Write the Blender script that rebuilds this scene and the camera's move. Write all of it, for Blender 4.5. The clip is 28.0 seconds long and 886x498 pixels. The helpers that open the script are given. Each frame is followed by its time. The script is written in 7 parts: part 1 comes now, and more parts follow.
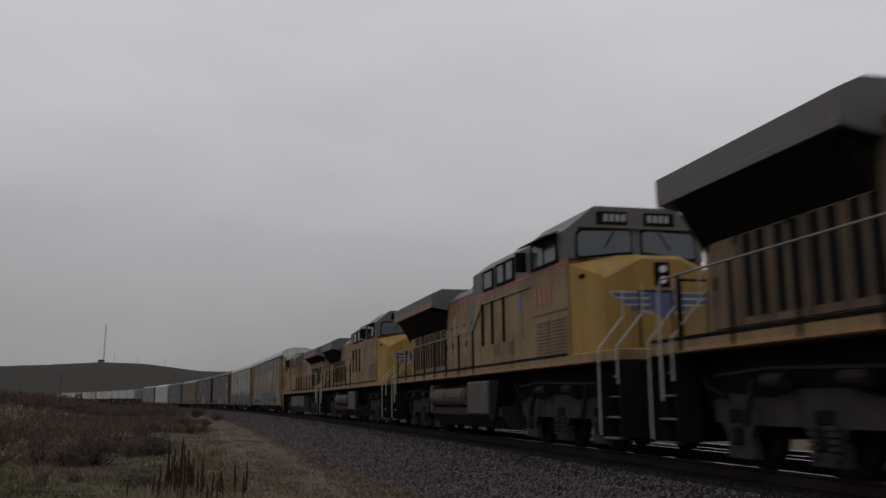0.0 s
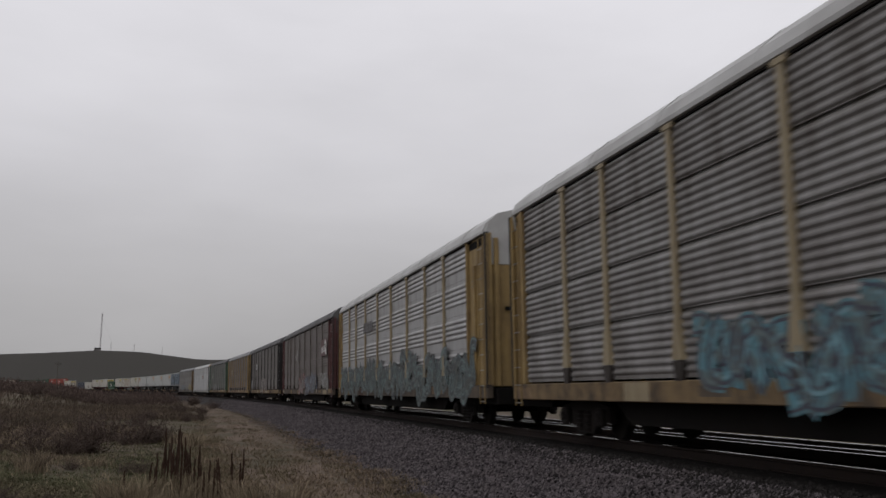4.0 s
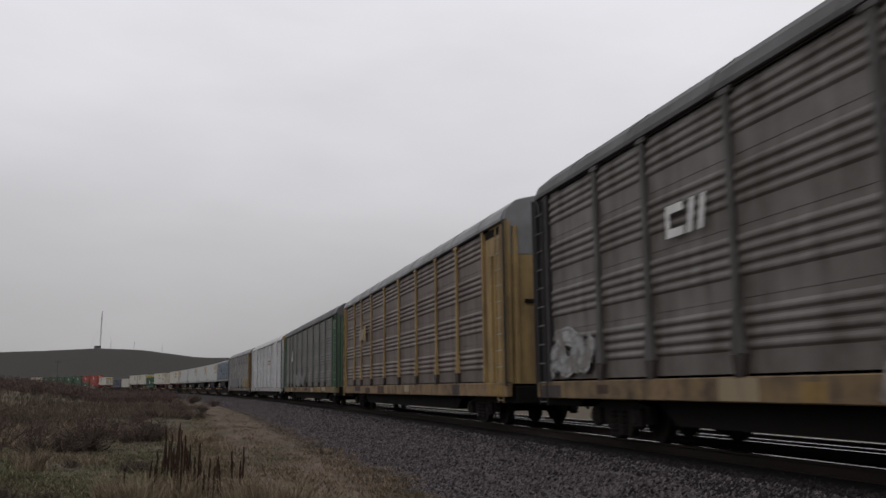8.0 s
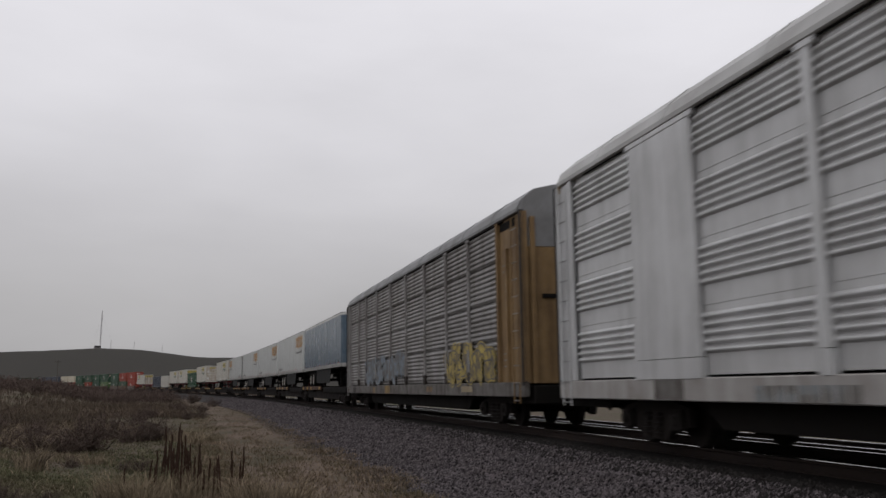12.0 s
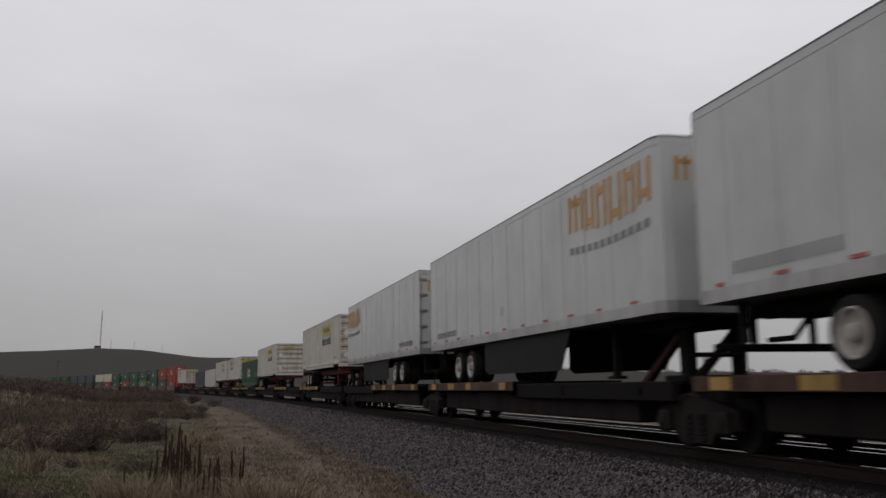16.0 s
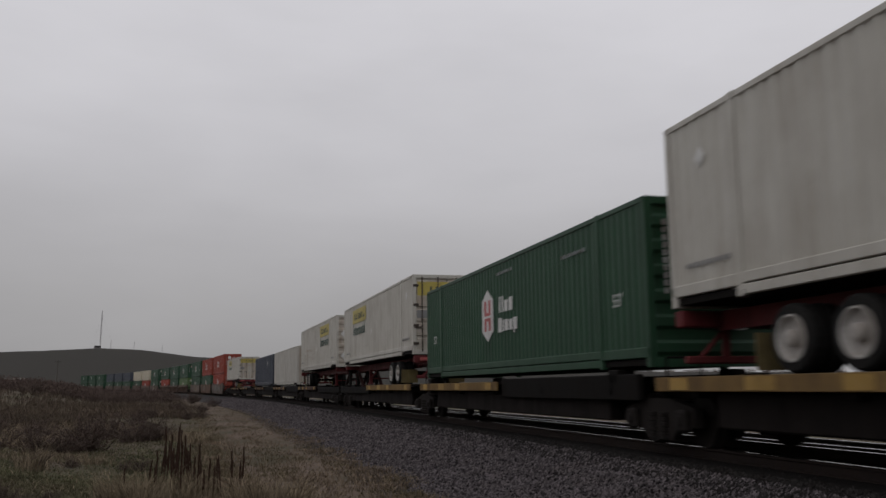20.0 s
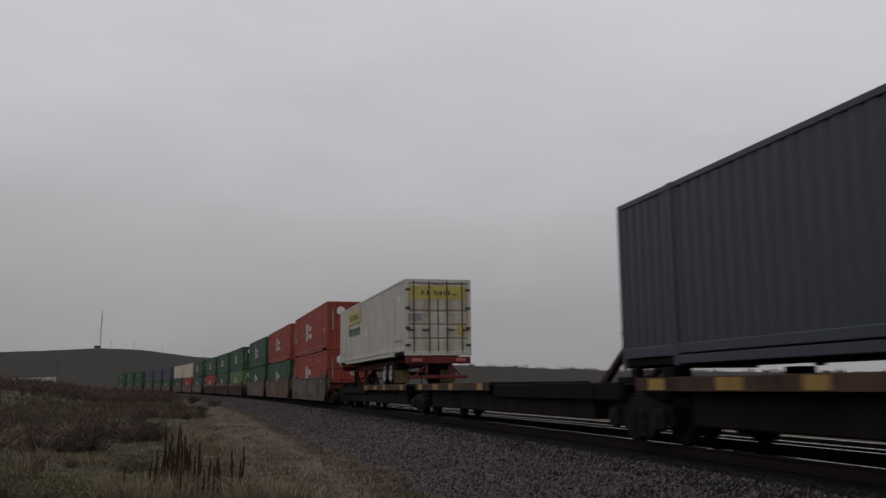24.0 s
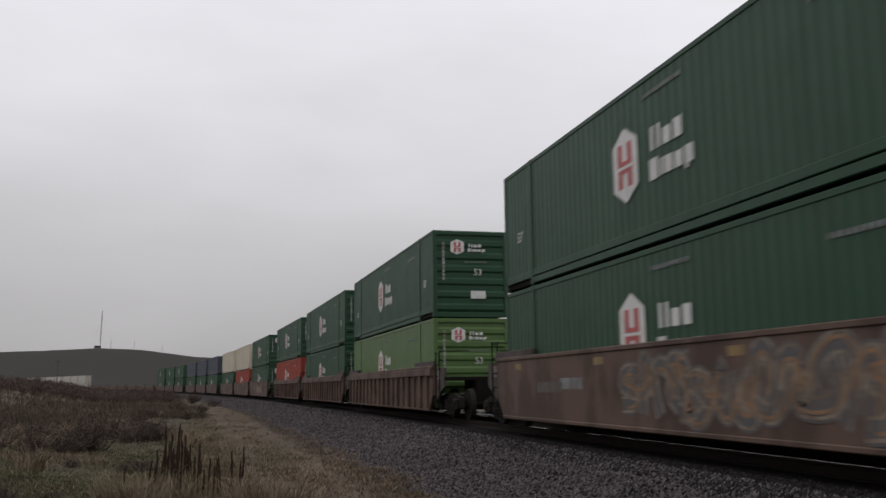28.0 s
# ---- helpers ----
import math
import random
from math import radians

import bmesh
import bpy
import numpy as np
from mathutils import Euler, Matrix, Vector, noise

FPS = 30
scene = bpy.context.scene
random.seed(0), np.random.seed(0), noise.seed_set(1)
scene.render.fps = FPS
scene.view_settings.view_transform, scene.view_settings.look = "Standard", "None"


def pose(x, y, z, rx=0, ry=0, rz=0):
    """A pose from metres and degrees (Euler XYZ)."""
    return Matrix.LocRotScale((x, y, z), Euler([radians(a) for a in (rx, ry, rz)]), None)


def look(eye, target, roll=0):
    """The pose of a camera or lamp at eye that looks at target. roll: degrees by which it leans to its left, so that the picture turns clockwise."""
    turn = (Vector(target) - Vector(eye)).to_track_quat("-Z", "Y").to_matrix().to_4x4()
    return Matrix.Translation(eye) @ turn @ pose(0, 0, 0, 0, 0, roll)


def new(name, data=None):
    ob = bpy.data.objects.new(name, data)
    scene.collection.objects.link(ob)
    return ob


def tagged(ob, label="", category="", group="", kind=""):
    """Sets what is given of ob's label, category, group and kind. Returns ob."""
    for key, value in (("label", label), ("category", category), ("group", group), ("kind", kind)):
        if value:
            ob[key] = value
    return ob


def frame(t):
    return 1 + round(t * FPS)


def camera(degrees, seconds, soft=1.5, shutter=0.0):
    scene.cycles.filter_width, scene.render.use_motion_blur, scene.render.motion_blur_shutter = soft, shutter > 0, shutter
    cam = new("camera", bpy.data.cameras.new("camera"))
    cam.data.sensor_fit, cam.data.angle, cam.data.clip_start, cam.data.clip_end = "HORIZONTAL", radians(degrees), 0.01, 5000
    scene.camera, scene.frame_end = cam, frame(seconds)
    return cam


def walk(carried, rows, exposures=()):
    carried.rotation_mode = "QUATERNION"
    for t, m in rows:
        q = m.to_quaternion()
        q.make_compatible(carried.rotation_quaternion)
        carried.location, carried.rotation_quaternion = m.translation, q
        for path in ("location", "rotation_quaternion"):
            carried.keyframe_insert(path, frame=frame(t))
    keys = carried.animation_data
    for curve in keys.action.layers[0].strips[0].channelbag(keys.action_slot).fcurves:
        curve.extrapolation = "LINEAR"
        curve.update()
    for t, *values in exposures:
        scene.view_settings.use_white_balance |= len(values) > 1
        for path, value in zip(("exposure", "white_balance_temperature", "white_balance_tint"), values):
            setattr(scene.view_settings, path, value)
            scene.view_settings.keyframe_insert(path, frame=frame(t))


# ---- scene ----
# ---------- camera ----------
cam = camera(51.95, 28.0, soft=1.5, shutter=0.24)
EYE = (0, 0, 0.785)
PITCH, LEAN = 8.964, 0.73
# small early pan: seconds, yaw and pitch offsets in degrees
PAN = ((0, 0.24, 0.86), (0.5, 0.24, 0.83), (1.0, 0.23, 0.86), (1.5, 0.15, 0.54), (2.0, 0.11, 0.40), (2.5, 0.08, 0.29),
       (3.0, 0.04, 0.215), (3.5, 0.02, 0.175), (4.5, 0.0, 0.09), (5.5, 0.0, 0.035), (7.0, 0, 0.02), (9.0, 0, 0), (28.0, 0, 0))


def cam_pose(yaw, pitch):
    a, p = radians(yaw), radians(PITCH + pitch)
    way = Vector((-math.sin(a) * math.cos(p), math.cos(a) * math.cos(p), math.sin(p)))
    return look(EYE, Vector(EYE) + way * 10, LEAN)


walk(cam, [(t, cam_pose(y, p)) for t, y, p in PAN],
     exposures=((0, -0.5), (1, -0.27), (2, -0.2), (3, -0.13), (5.5, -0.08), (8, -0.02), (11, -0.04), (12.5, 0.0), (15, -0.05), (16, -0.17), (17, -0.29), (18, -0.29), (19, -0.54), (20, -0.33), (22, -0.3), (25, -0.49), (26, -0.13), (28, 0.06)))

# ---------- sky and light ----------
world = bpy.data.worlds.new("overcast_sky")
scene.world = world
world.use_nodes = True
wn, wl = world.node_tree.nodes, world.node_tree.links
wn.clear()
w_out, w_bg = wn.new("ShaderNodeOutputWorld"), wn.new("ShaderNodeBackground")
w_tc, w_sep, w_ramp = wn.new("ShaderNodeTexCoord"), wn.new("ShaderNodeSeparateXYZ"), wn.new("ShaderNodeValToRGB")
w_map, w_noise, w_mul, w_noise2 = wn.new("ShaderNodeMapping"), wn.new("ShaderNodeTexNoise"), wn.new("ShaderNodeMix"), wn.new("ShaderNodeMapRange")
wl.new(w_tc.outputs["Generated"], w_sep.inputs[0])
wl.new(w_sep.outputs["Z"], w_ramp.inputs[0])
w_ramp.color_ramp.elements[0].position, w_ramp.color_ramp.elements[0].color = 0.0, (0.37, 0.363, 0.368, 1)
w_ramp.color_ramp.elements[1].position, w_ramp.color_ramp.elements[1].color = 1.0, (0.86, 0.855, 0.90, 1)
for at, c in ((0.09, (0.455, 0.447, 0.456, 1)), (0.25, (0.665, 0.657, 0.69, 1)), (0.42, (0.81, 0.80, 0.845, 1))):
    w_ramp.color_ramp.elements.new(at).color = c
w_map.inputs["Scale"].default_value = (1.6, 1.6, 5.0)
wl.new(w_tc.outputs["Generated"], w_map.inputs[0])
wl.new(w_map.outputs[0], w_noise.inputs["Vector"])
w_noise.inputs["Scale"].default_value, w_noise.inputs["Detail"].default_value, w_noise.inputs["Roughness"].default_value = 1.6, 5, 0.5
w_noise2.inputs["From Min"].default_value, w_noise2.inputs["From Max"].default_value = 0.3, 0.7
w_noise2.inputs["To Min"].default_value, w_noise2.inputs["To Max"].default_value = 0.93, 1.07
wl.new(w_noise.outputs["Fac"], w_noise2.inputs["Value"])
w_mul.data_type, w_mul.blend_type = "RGBA", "MULTIPLY"
w_mul.inputs["Factor"].default_value = 1.0
wl.new(w_ramp.outputs["Color"], w_mul.inputs["A"])
wl.new(w_noise2.outputs["Result"], w_mul.inputs["B"])
wl.new(w_mul.outputs["Result"], w_bg.inputs["Color"])
w_bg.inputs["Strength"].default_value = 1.0
wl.new(w_bg.outputs[0], w_out.inputs[0])
sun = new("sun", bpy.data.lights.new("sun", "SUN"))
sun.data.energy, sun.data.angle, sun.data.color = 0.5, radians(50), (1.0, 0.98, 0.95)
sun.matrix_world = look((0, 0, 60), (25, 40, 0))

# ---------- the line of the track ----------
CANT = radians(1.456)
HEAD0, DIST = radians(13.10), 8.183
SPEED, GAIN = 21.918, 0.0164
STEP = 0.5
LINE_S = np.arange(-720, 1300, STEP)
LINE_K = np.interp(LINE_S, (60, 150, 300, 900), (0.00073, 0.00068, 0.00079, -0.00032))
_zero = int(720 / STEP)
LINE_H = np.concatenate([[0], np.cumsum((LINE_K[1:] + LINE_K[:-1]) / 2 * STEP)])
LINE_H = LINE_H - LINE_H[_zero] + HEAD0
_mid = (LINE_H[1:] + LINE_H[:-1]) / 2
LINE_X = np.concatenate([[0], np.cumsum(-np.sin(_mid) * STEP)])
LINE_Y = np.concatenate([[0], np.cumsum(np.cos(_mid) * STEP)])
LINE_X = LINE_X - LINE_X[_zero] + DIST * math.cos(HEAD0)
LINE_Y = LINE_Y - LINE_Y[_zero] + DIST * math.sin(HEAD0)


def on_line(s):
    """x, y and heading of the track's centre s metres up the line."""
    return (float(np.interp(s, LINE_S, LINE_X)), float(np.interp(s, LINE_S, LINE_Y)), float(np.interp(s, LINE_S, LINE_H)))


def beside(s, lat, z):
    """A point lat metres from the centre (towards the field), z above the canted rails."""
    x, y, h = on_line(s)
    a, b = lat * math.cos(CANT) + z * math.sin(CANT), z * math.cos(CANT) - lat * math.sin(CANT)
    return Vector((x - a * math.cos(h), y - a * math.sin(h), b))


def line_pose(s, half):
    """The pose of a car whose middle is s up the line, with its bogies half metres either way. x is its way ahead."""
    x0, y0, _ = on_line(s - half)
    x1, y1, _ = on_line(s + half)
    h = math.atan2(y0 - y1, x0 - x1)
    return Matrix.Translation(((x0 + x1) / 2, (y0 + y1) / 2, 0)) @ Matrix.Rotation(h, 4, "Z") @ Matrix.Rotation(CANT, 4, "X")


def along(s15, t):
    d = t - 15
    return s15 - SPEED * d - 0.5 * GAIN * d * d


# ---------- materials ----------
def node_mat(name):
    m = bpy.data.materials.new(name)
    m.use_nodes = True
    return m, m.node_tree.nodes, m.node_tree.links, m.node_tree.nodes["Principled BSDF"]


def paint(name, color, rough=0.55, metal=0.0, dirt=(0.09, 0.07, 0.055), amount=0.35, scale=1.2, streak=4.0, bump=0.02, fade=0.18, spec=0.4, hard=False):
    """Worn paint or metal: blotches, vertical streaks and fine grain, fixed to the thing."""
    m, n, l, b = node_mat(name)
    tc, mp = n.new("ShaderNodeTexCoord"), n.new("ShaderNodeMapping")
    mp.inputs["Scale"].default_value = (streak, streak, 0.35)
    l.new(tc.outputs["Object"], mp.inputs[0])
    big, run, fine = n.new("ShaderNodeTexNoise"), n.new("ShaderNodeTexNoise"), n.new("ShaderNodeTexNoise")
    for node, sc, det in ((big, scale, 5), (run, 1.0, 6), (fine, 22, 4)):
        node.inputs["Scale"].default_value, node.inputs["Detail"].default_value, node.inputs["Roughness"].default_value = sc, det, 0.6
    l.new(tc.outputs["Object"], big.inputs["Vector"])
    l.new(mp.outputs[0], run.inputs["Vector"])
    l.new(tc.outputs["Object"], fine.inputs["Vector"])
    mul, rng = n.new("ShaderNodeMath"), n.new("ShaderNodeMapRange")
    mul.operation = "MULTIPLY"
    l.new(big.outputs["Fac"], mul.inputs[0])
    l.new(run.outputs["Fac"], mul.inputs[1])
    l.new(mul.outputs[0], rng.inputs["Value"])
    rng.inputs["From Min"].default_value, rng.inputs["From Max"].default_value = (0.21, 0.29) if hard else (0.16, 0.38)
    rng.inputs["To Min"].default_value, rng.inputs["To Max"].default_value = amount * 0.25, min(1, amount * 1.6)
    hue = n.new("ShaderNodeMix")
    hue.data_type, hue.blend_type = "RGBA", "MIX"
    pale = tuple(c + (0.45 - c) * fade for c in color)
    hue.inputs["A"].default_value, hue.inputs["B"].default_value = (*color, 1), (*pale, 1)
    l.new(fine.outputs["Fac"], hue.inputs["Factor"])
    mix = n.new("ShaderNodeMix")
    mix.data_type = "RGBA"
    l.new(rng.outputs["Result"], mix.inputs["Factor"])
    l.new(hue.outputs["Result"], mix.inputs["A"])
    mix.inputs["B"].default_value = (*dirt, 1)
    l.new(mix.outputs["Result"], b.inputs["Base Color"])
    rr = n.new("ShaderNodeMapRange")
    rr.inputs["To Min"].default_value, rr.inputs["To Max"].default_value = max(0.05, rough - 0.1), min(1, rough + 0.25)
    l.new(mul.outputs[0], rr.inputs["Value"])
    l.new(rr.outputs["Result"], b.inputs["Roughness"])
    b.inputs["Metallic"].default_value = metal
    b.inputs["Specular IOR Level"].default_value = spec
    bm_ = n.new("ShaderNodeBump")
    bm_.inputs["Strength"].default_value, bm_.inputs["Distance"].default_value = 0.5, bump
    l.new(big.outputs["Fac"], bm_.inputs["Height"])
    l.new(bm_.outputs["Normal"], b.inputs["Normal"])
    return m


def earth(name, low, high, third, scale, rough=0.95, bump=0.05, vary=(0.65, 1.4), far=None):
    """Ground, stone or plant: two tones with a third in patches, at two scales, and a random shift per object and island."""
    m, n, l, b = node_mat(name)
    tc = n.new("ShaderNodeTexCoord")
    a, c = n.new("ShaderNodeTexNoise"), n.new("ShaderNodeTexNoise")
    for node, sc in ((a, scale), (c, scale * 0.07)):
        node.inputs["Scale"].default_value, node.inputs["Detail"].default_value, node.inputs["Roughness"].default_value = sc, 6, 0.65
        l.new(tc.outputs["Object"], node.inputs["Vector"])
    m1, m2, geo, hsv = n.new("ShaderNodeMix"), n.new("ShaderNodeMix"), n.new("ShaderNodeNewGeometry"), n.new("ShaderNodeHueSaturation")
    m1.data_type = m2.data_type = "RGBA"
    r1, r2, r3 = n.new("ShaderNodeMapRange"), n.new("ShaderNodeMapRange"), n.new("ShaderNodeMapRange")
    r1.inputs["From Min"].default_value, r1.inputs["From Max"].default_value = 0.35, 0.65
    r2.inputs["From Min"].default_value, r2.inputs["From Max"].default_value = 0.45, 0.62
    l.new(a.outputs["Fac"], r1.inputs["Value"])
    l.new(c.outputs["Fac"], r2.inputs["Value"])
    l.new(r1.outputs["Result"], m1.inputs["Factor"])
    m1.inputs["A"].default_value, m1.inputs["B"].default_value = (*low, 1), (*high, 1)
    l.new(r2.outputs["Result"], m2.inputs["Factor"])
    l.new(m1.outputs["Result"], m2.inputs["A"])
    m2.inputs["B"].default_value = (*third, 1)
    l.new(geo.outputs["Random Per Island"], r3.inputs["Value"])
    r3.inputs["To Min"].default_value, r3.inputs["To Max"].default_value = vary
    last = m2.outputs["Result"]
    # far: hill tone as dulled by haze, mixed into the colour with distance
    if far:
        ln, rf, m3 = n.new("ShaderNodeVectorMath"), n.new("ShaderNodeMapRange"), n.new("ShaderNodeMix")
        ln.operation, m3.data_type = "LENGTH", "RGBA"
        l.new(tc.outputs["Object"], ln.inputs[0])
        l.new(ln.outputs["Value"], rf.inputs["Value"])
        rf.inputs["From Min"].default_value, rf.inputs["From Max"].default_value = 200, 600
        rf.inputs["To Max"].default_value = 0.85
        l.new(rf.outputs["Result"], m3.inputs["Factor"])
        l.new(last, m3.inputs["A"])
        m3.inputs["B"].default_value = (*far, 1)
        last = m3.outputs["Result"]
    l.new(last, hsv.inputs["Color"])
    l.new(r3.outputs["Result"], hsv.inputs["Value"])
    l.new(hsv.outputs["Color"], b.inputs["Base Color"])
    b.inputs["Roughness"].default_value = rough
    b.inputs["Specular IOR Level"].default_value = 0.03
    bp = n.new("ShaderNodeBump")
    bp.inputs["Strength"].default_value, bp.inputs["Distance"].default_value = 0.8, bump
    l.new(a.outputs["Fac"], bp.inputs["Height"])
    l.new(bp.outputs["Normal"], b.inputs["Normal"])
    return m


def plain(name, color, rough=0.6, metal=0.0):
    return paint(name, color, rough, metal, amount=0.15, fade=0.02, dirt=tuple(c * 0.7 for c in color))


M_YEL = paint("loco_yellow", (0.26, 0.16, 0.048), 0.55, amount=0.55, dirt=(0.10, 0.066, 0.045), spec=0.25, scale=0.9, fade=0.12)
M_GREY = paint("loco_grey", (0.052, 0.054, 0.056), 0.55, amount=0.4)
M_REDL = paint("red_stripe", (0.27, 0.035, 0.025), 0.5, amount=0.2)
M_ORG = paint("sill_stripe", (0.28, 0.125, 0.022), 0.5, amount=0.3)
M_BLACK = paint("grimy_black", (0.007, 0.0065, 0.006), 0.75, amount=0.5, dirt=(0.012, 0.010, 0.009), spec=0.04, fade=0.01)
M_TRUCK = paint("dusty_cast_steel", (0.013, 0.011, 0.010), 0.8, amount=0.5, dirt=(0.02, 0.016, 0.014), spec=0.06, fade=0.03)
M_FOOTD = paint("oily_tank", (0.02, 0.017, 0.016), 0.7, amount=0.5, dirt=(0.034, 0.028, 0.024), spec=0.1, fade=0.02)
M_TANK = paint("dusty_tank", (0.06, 0.052, 0.047), 0.6, amount=0.5, dirt=(0.035, 0.028, 0.024), fade=0.06)
M_STEEL = paint("steel", (0.30, 0.30, 0.30), 0.35, 0.8, amount=0.25)
M_RAIL = plain("rail_head", (0.62, 0.62, 0.63), 0.16, 1.0)
M_RUST = paint("rail_rust", (0.016, 0.012, 0.011), 0.8, amount=0.5, dirt=(0.026, 0.019, 0.016), spec=0.06, fade=0.01)
M_WHITE = paint("white_paint", (0.62, 0.62, 0.60), 0.5, amount=0.15)
M_GLASS = plain("dark_glass", (0.02, 0.025, 0.03), 0.12)
M_TYRE = paint("tyre_rubber", (0.010, 0.010, 0.010), 0.85, amount=0.3, dirt=(0.018, 0.016, 0.014), spec=0.1, fade=0.01)
M_BLUE = paint("emblem_blue", (0.03, 0.052, 0.16), 0.5, amount=0.2)
M_REDE = paint("emblem_red", (0.42, 0.05, 0.05), 0.55, amount=0.2)
M_DARK = plain("dark_lettering", (0.03, 0.045, 0.04), 0.6)
M_GRN_T = plain("green_lettering", (0.025, 0.07, 0.055), 0.6)
M_YEL_D = paint("yellow_decal", (0.44, 0.35, 0.035), 0.5, amount=0.2)
M_ORG_D = paint("orange_decal", (0.50, 0.25, 0.05), 0.5, amount=0.2)
M_TIE = earth("weathered_timber", (0.017, 0.014, 0.011), (0.035, 0.029, 0.024), (0.025, 0.02, 0.017), 9)

# ---------- building helpers ----------


def part(name, bm, mat, parent=None, label=""):
    me = bpy.data.meshes.new(name)
    bm.to_mesh(me)
    bm.free()
    me.materials.append(mat)
    ob = new(name, me)
    ob.parent = parent
    return tagged(ob, label)


def thing(name, label, category, group=""):
    return tagged(new(name), label, category, group)


def box(bm, x0, x1, y0, y1, z0, z1, bev=0.0):
    vs = [bm.verts.new((x, y, z)) for x in (x0, x1) for y in (y0, y1) for z in (z0, z1)]
    fs = [bm.faces.new([vs[i] for i in f]) for f in ((0, 1, 3, 2), (4, 6, 7, 5), (0, 4, 5, 1), (2, 3, 7, 6), (0, 2, 6, 4), (1, 5, 7, 3))]
    if bev:
        es = list({e for f in fs for e in f.edges})
        bmesh.ops.bevel(bm, geom=es, offset=bev, segments=1, affect="EDGES")
    return bm


def bx(*a, bev=0.0):
    return box(bmesh.new(), *a, bev=bev)


def prism(bm, pts, a0, a1, axis="X"):
    """A closed outline carried along an axis. Outline in the other two axes, in order."""
    def at(p, a):
        return {"X": (a, p[0], p[1]), "Y": (p[0], a, p[1]), "Z": (p[0], p[1], a)}[axis]
    lo, hi = [bm.verts.new(at(p, a0)) for p in pts], [bm.verts.new(at(p, a1)) for p in pts]
    n = len(pts)
    fs = [bm.faces.new((lo[i], lo[(i + 1) % n], hi[(i + 1) % n], hi[i])) for i in range(n)]
    fs += [bm.faces.new(lo[::-1]), bm.faces.new(hi)]
    bmesh.ops.recalc_face_normals(bm, faces=fs)
    return bm


def px(pts, a0, a1, axis="X"):
    return prism(bmesh.new(), pts, a0, a1, axis)


def cyl(bm, p0, p1, r, n=10, r1=None):
    p0, p1 = Vector(p0), Vector(p1)
    d = p1 - p0
    m = Matrix.Translation((p0 + p1) / 2) @ d.to_track_quat("Z", "Y").to_matrix().to_4x4()
    bmesh.ops.create_cone(bm, cap_ends=True, segments=n, radius1=r, radius2=r if r1 is None else r1, depth=d.length, matrix=m)
    return bm


def tube(bm, pts, r, n=6):
    for a, b in zip(pts, pts[1:]):
        cyl(bm, a, b, r, n)
    return bm


MOVERS = []


def rides(ob, s15, half, flip=False):
    MOVERS.append((ob, s15, half, flip))
    return ob


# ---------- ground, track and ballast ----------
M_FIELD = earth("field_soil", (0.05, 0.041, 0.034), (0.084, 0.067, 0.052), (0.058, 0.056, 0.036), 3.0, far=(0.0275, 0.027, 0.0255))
M_BALL = earth("ballast_bed", (0.026, 0.0242, 0.0245), (0.058, 0.0545, 0.055), (0.038, 0.0355, 0.0355), 18, bump=0.03)
GROUND_Z = -0.95


def smooth(a, b, x):
    u = np.clip((x - a) / (b - a), 0, 1)
    return u * u * (3 - 2 * u)


# skyline seen from the camera: azimuth in degrees from straight ahead, and its rise in degrees
SKY_AZ = (-180, -120, -60, -27, -23.5, -20.6, -18.3, -16.1, -14.8, -12.8, -6, 0, 8, 14, 18, 24, 40, 120, 180)
SKY_UP = (1.0, 1.1, 1.4, 1.84, 2.08, 2.3, 2.27, 2.05, 1.92, 1.95, 1.87, 1.75, 1.55, 1.45, 1.5, 1.5, 1.4, 1.0, 1.0)


def terrain(x, y):
    """Height of the land at arrays x, y."""
    d = np.hypot(x, y)
    az = np.degrees(np.arctan2(x, y))
    el = np.interp(az, SKY_AZ, SKY_UP)
    crest = np.interp(az, (-180, -30, -14, 0, 30, 180), (1500, 1500, 1500, 1100, 1000, 1500))
    u = d / crest
    rise = np.where(u < 1, smooth(0.42, 1.0, u), 1 - 0.5 * smooth(1.0, 1.9, u))
    hill = rise * np.tan(np.radians(el)) * crest
    wob = 0.12 * np.sin(x * 0.21 + 1) * np.cos(y * 0.17) + 0.06 * np.sin(x * 0.6 + y * 0.43) + 0.5 * np.sin(x * 0.021) * np.sin(y * 0.017 + 2) * smooth(60, 300, d)
    left = 0.55 * smooth(12, 60, -x - 0.28 * (y - 20)) * smooth(40, 110, y) + 1.1 * smooth(20.0, 24.0, -az) * smooth(70, 115, d) * (1 - smooth(170, 400, d))
    return GROUND_Z + wob * smooth(6, 30, d) + left + hill


def lateral(x, y):
    """Distance from the track's centre line, for arrays, by the nearest sampled point."""
    lx, ly = LINE_X[::4], LINE_Y[::4]
    out = np.empty(len(x))
    for i in range(0, len(x), 4000):
        dx = x[i:i + 4000, None] - lx[None]
        dy = y[i:i + 4000, None] - ly[None]
        out[i:i + 4000] = np.sqrt((dx * dx + dy * dy).min(1))
    return out


def land(x, y):
    """Height of the ground sheet, levelled beside the track."""
    z = terrain(x, y)
    near = 1 - smooth(5, 12, lateral(x, y))
    return z * (1 - near) + (GROUND_Z - 0.04) * near


def sheet(name, verts, faces, mat, smooth_=True):
    me = bpy.data.meshes.new(name)
    me.from_pydata([tuple(v) for v in verts], [], [tuple(f) for f in faces])
    me.materials.append(mat)
    if smooth_:
        me.polygons.foreach_set("use_smooth", [True] * len(me.polygons))
    me.update()
    return new(name, me)


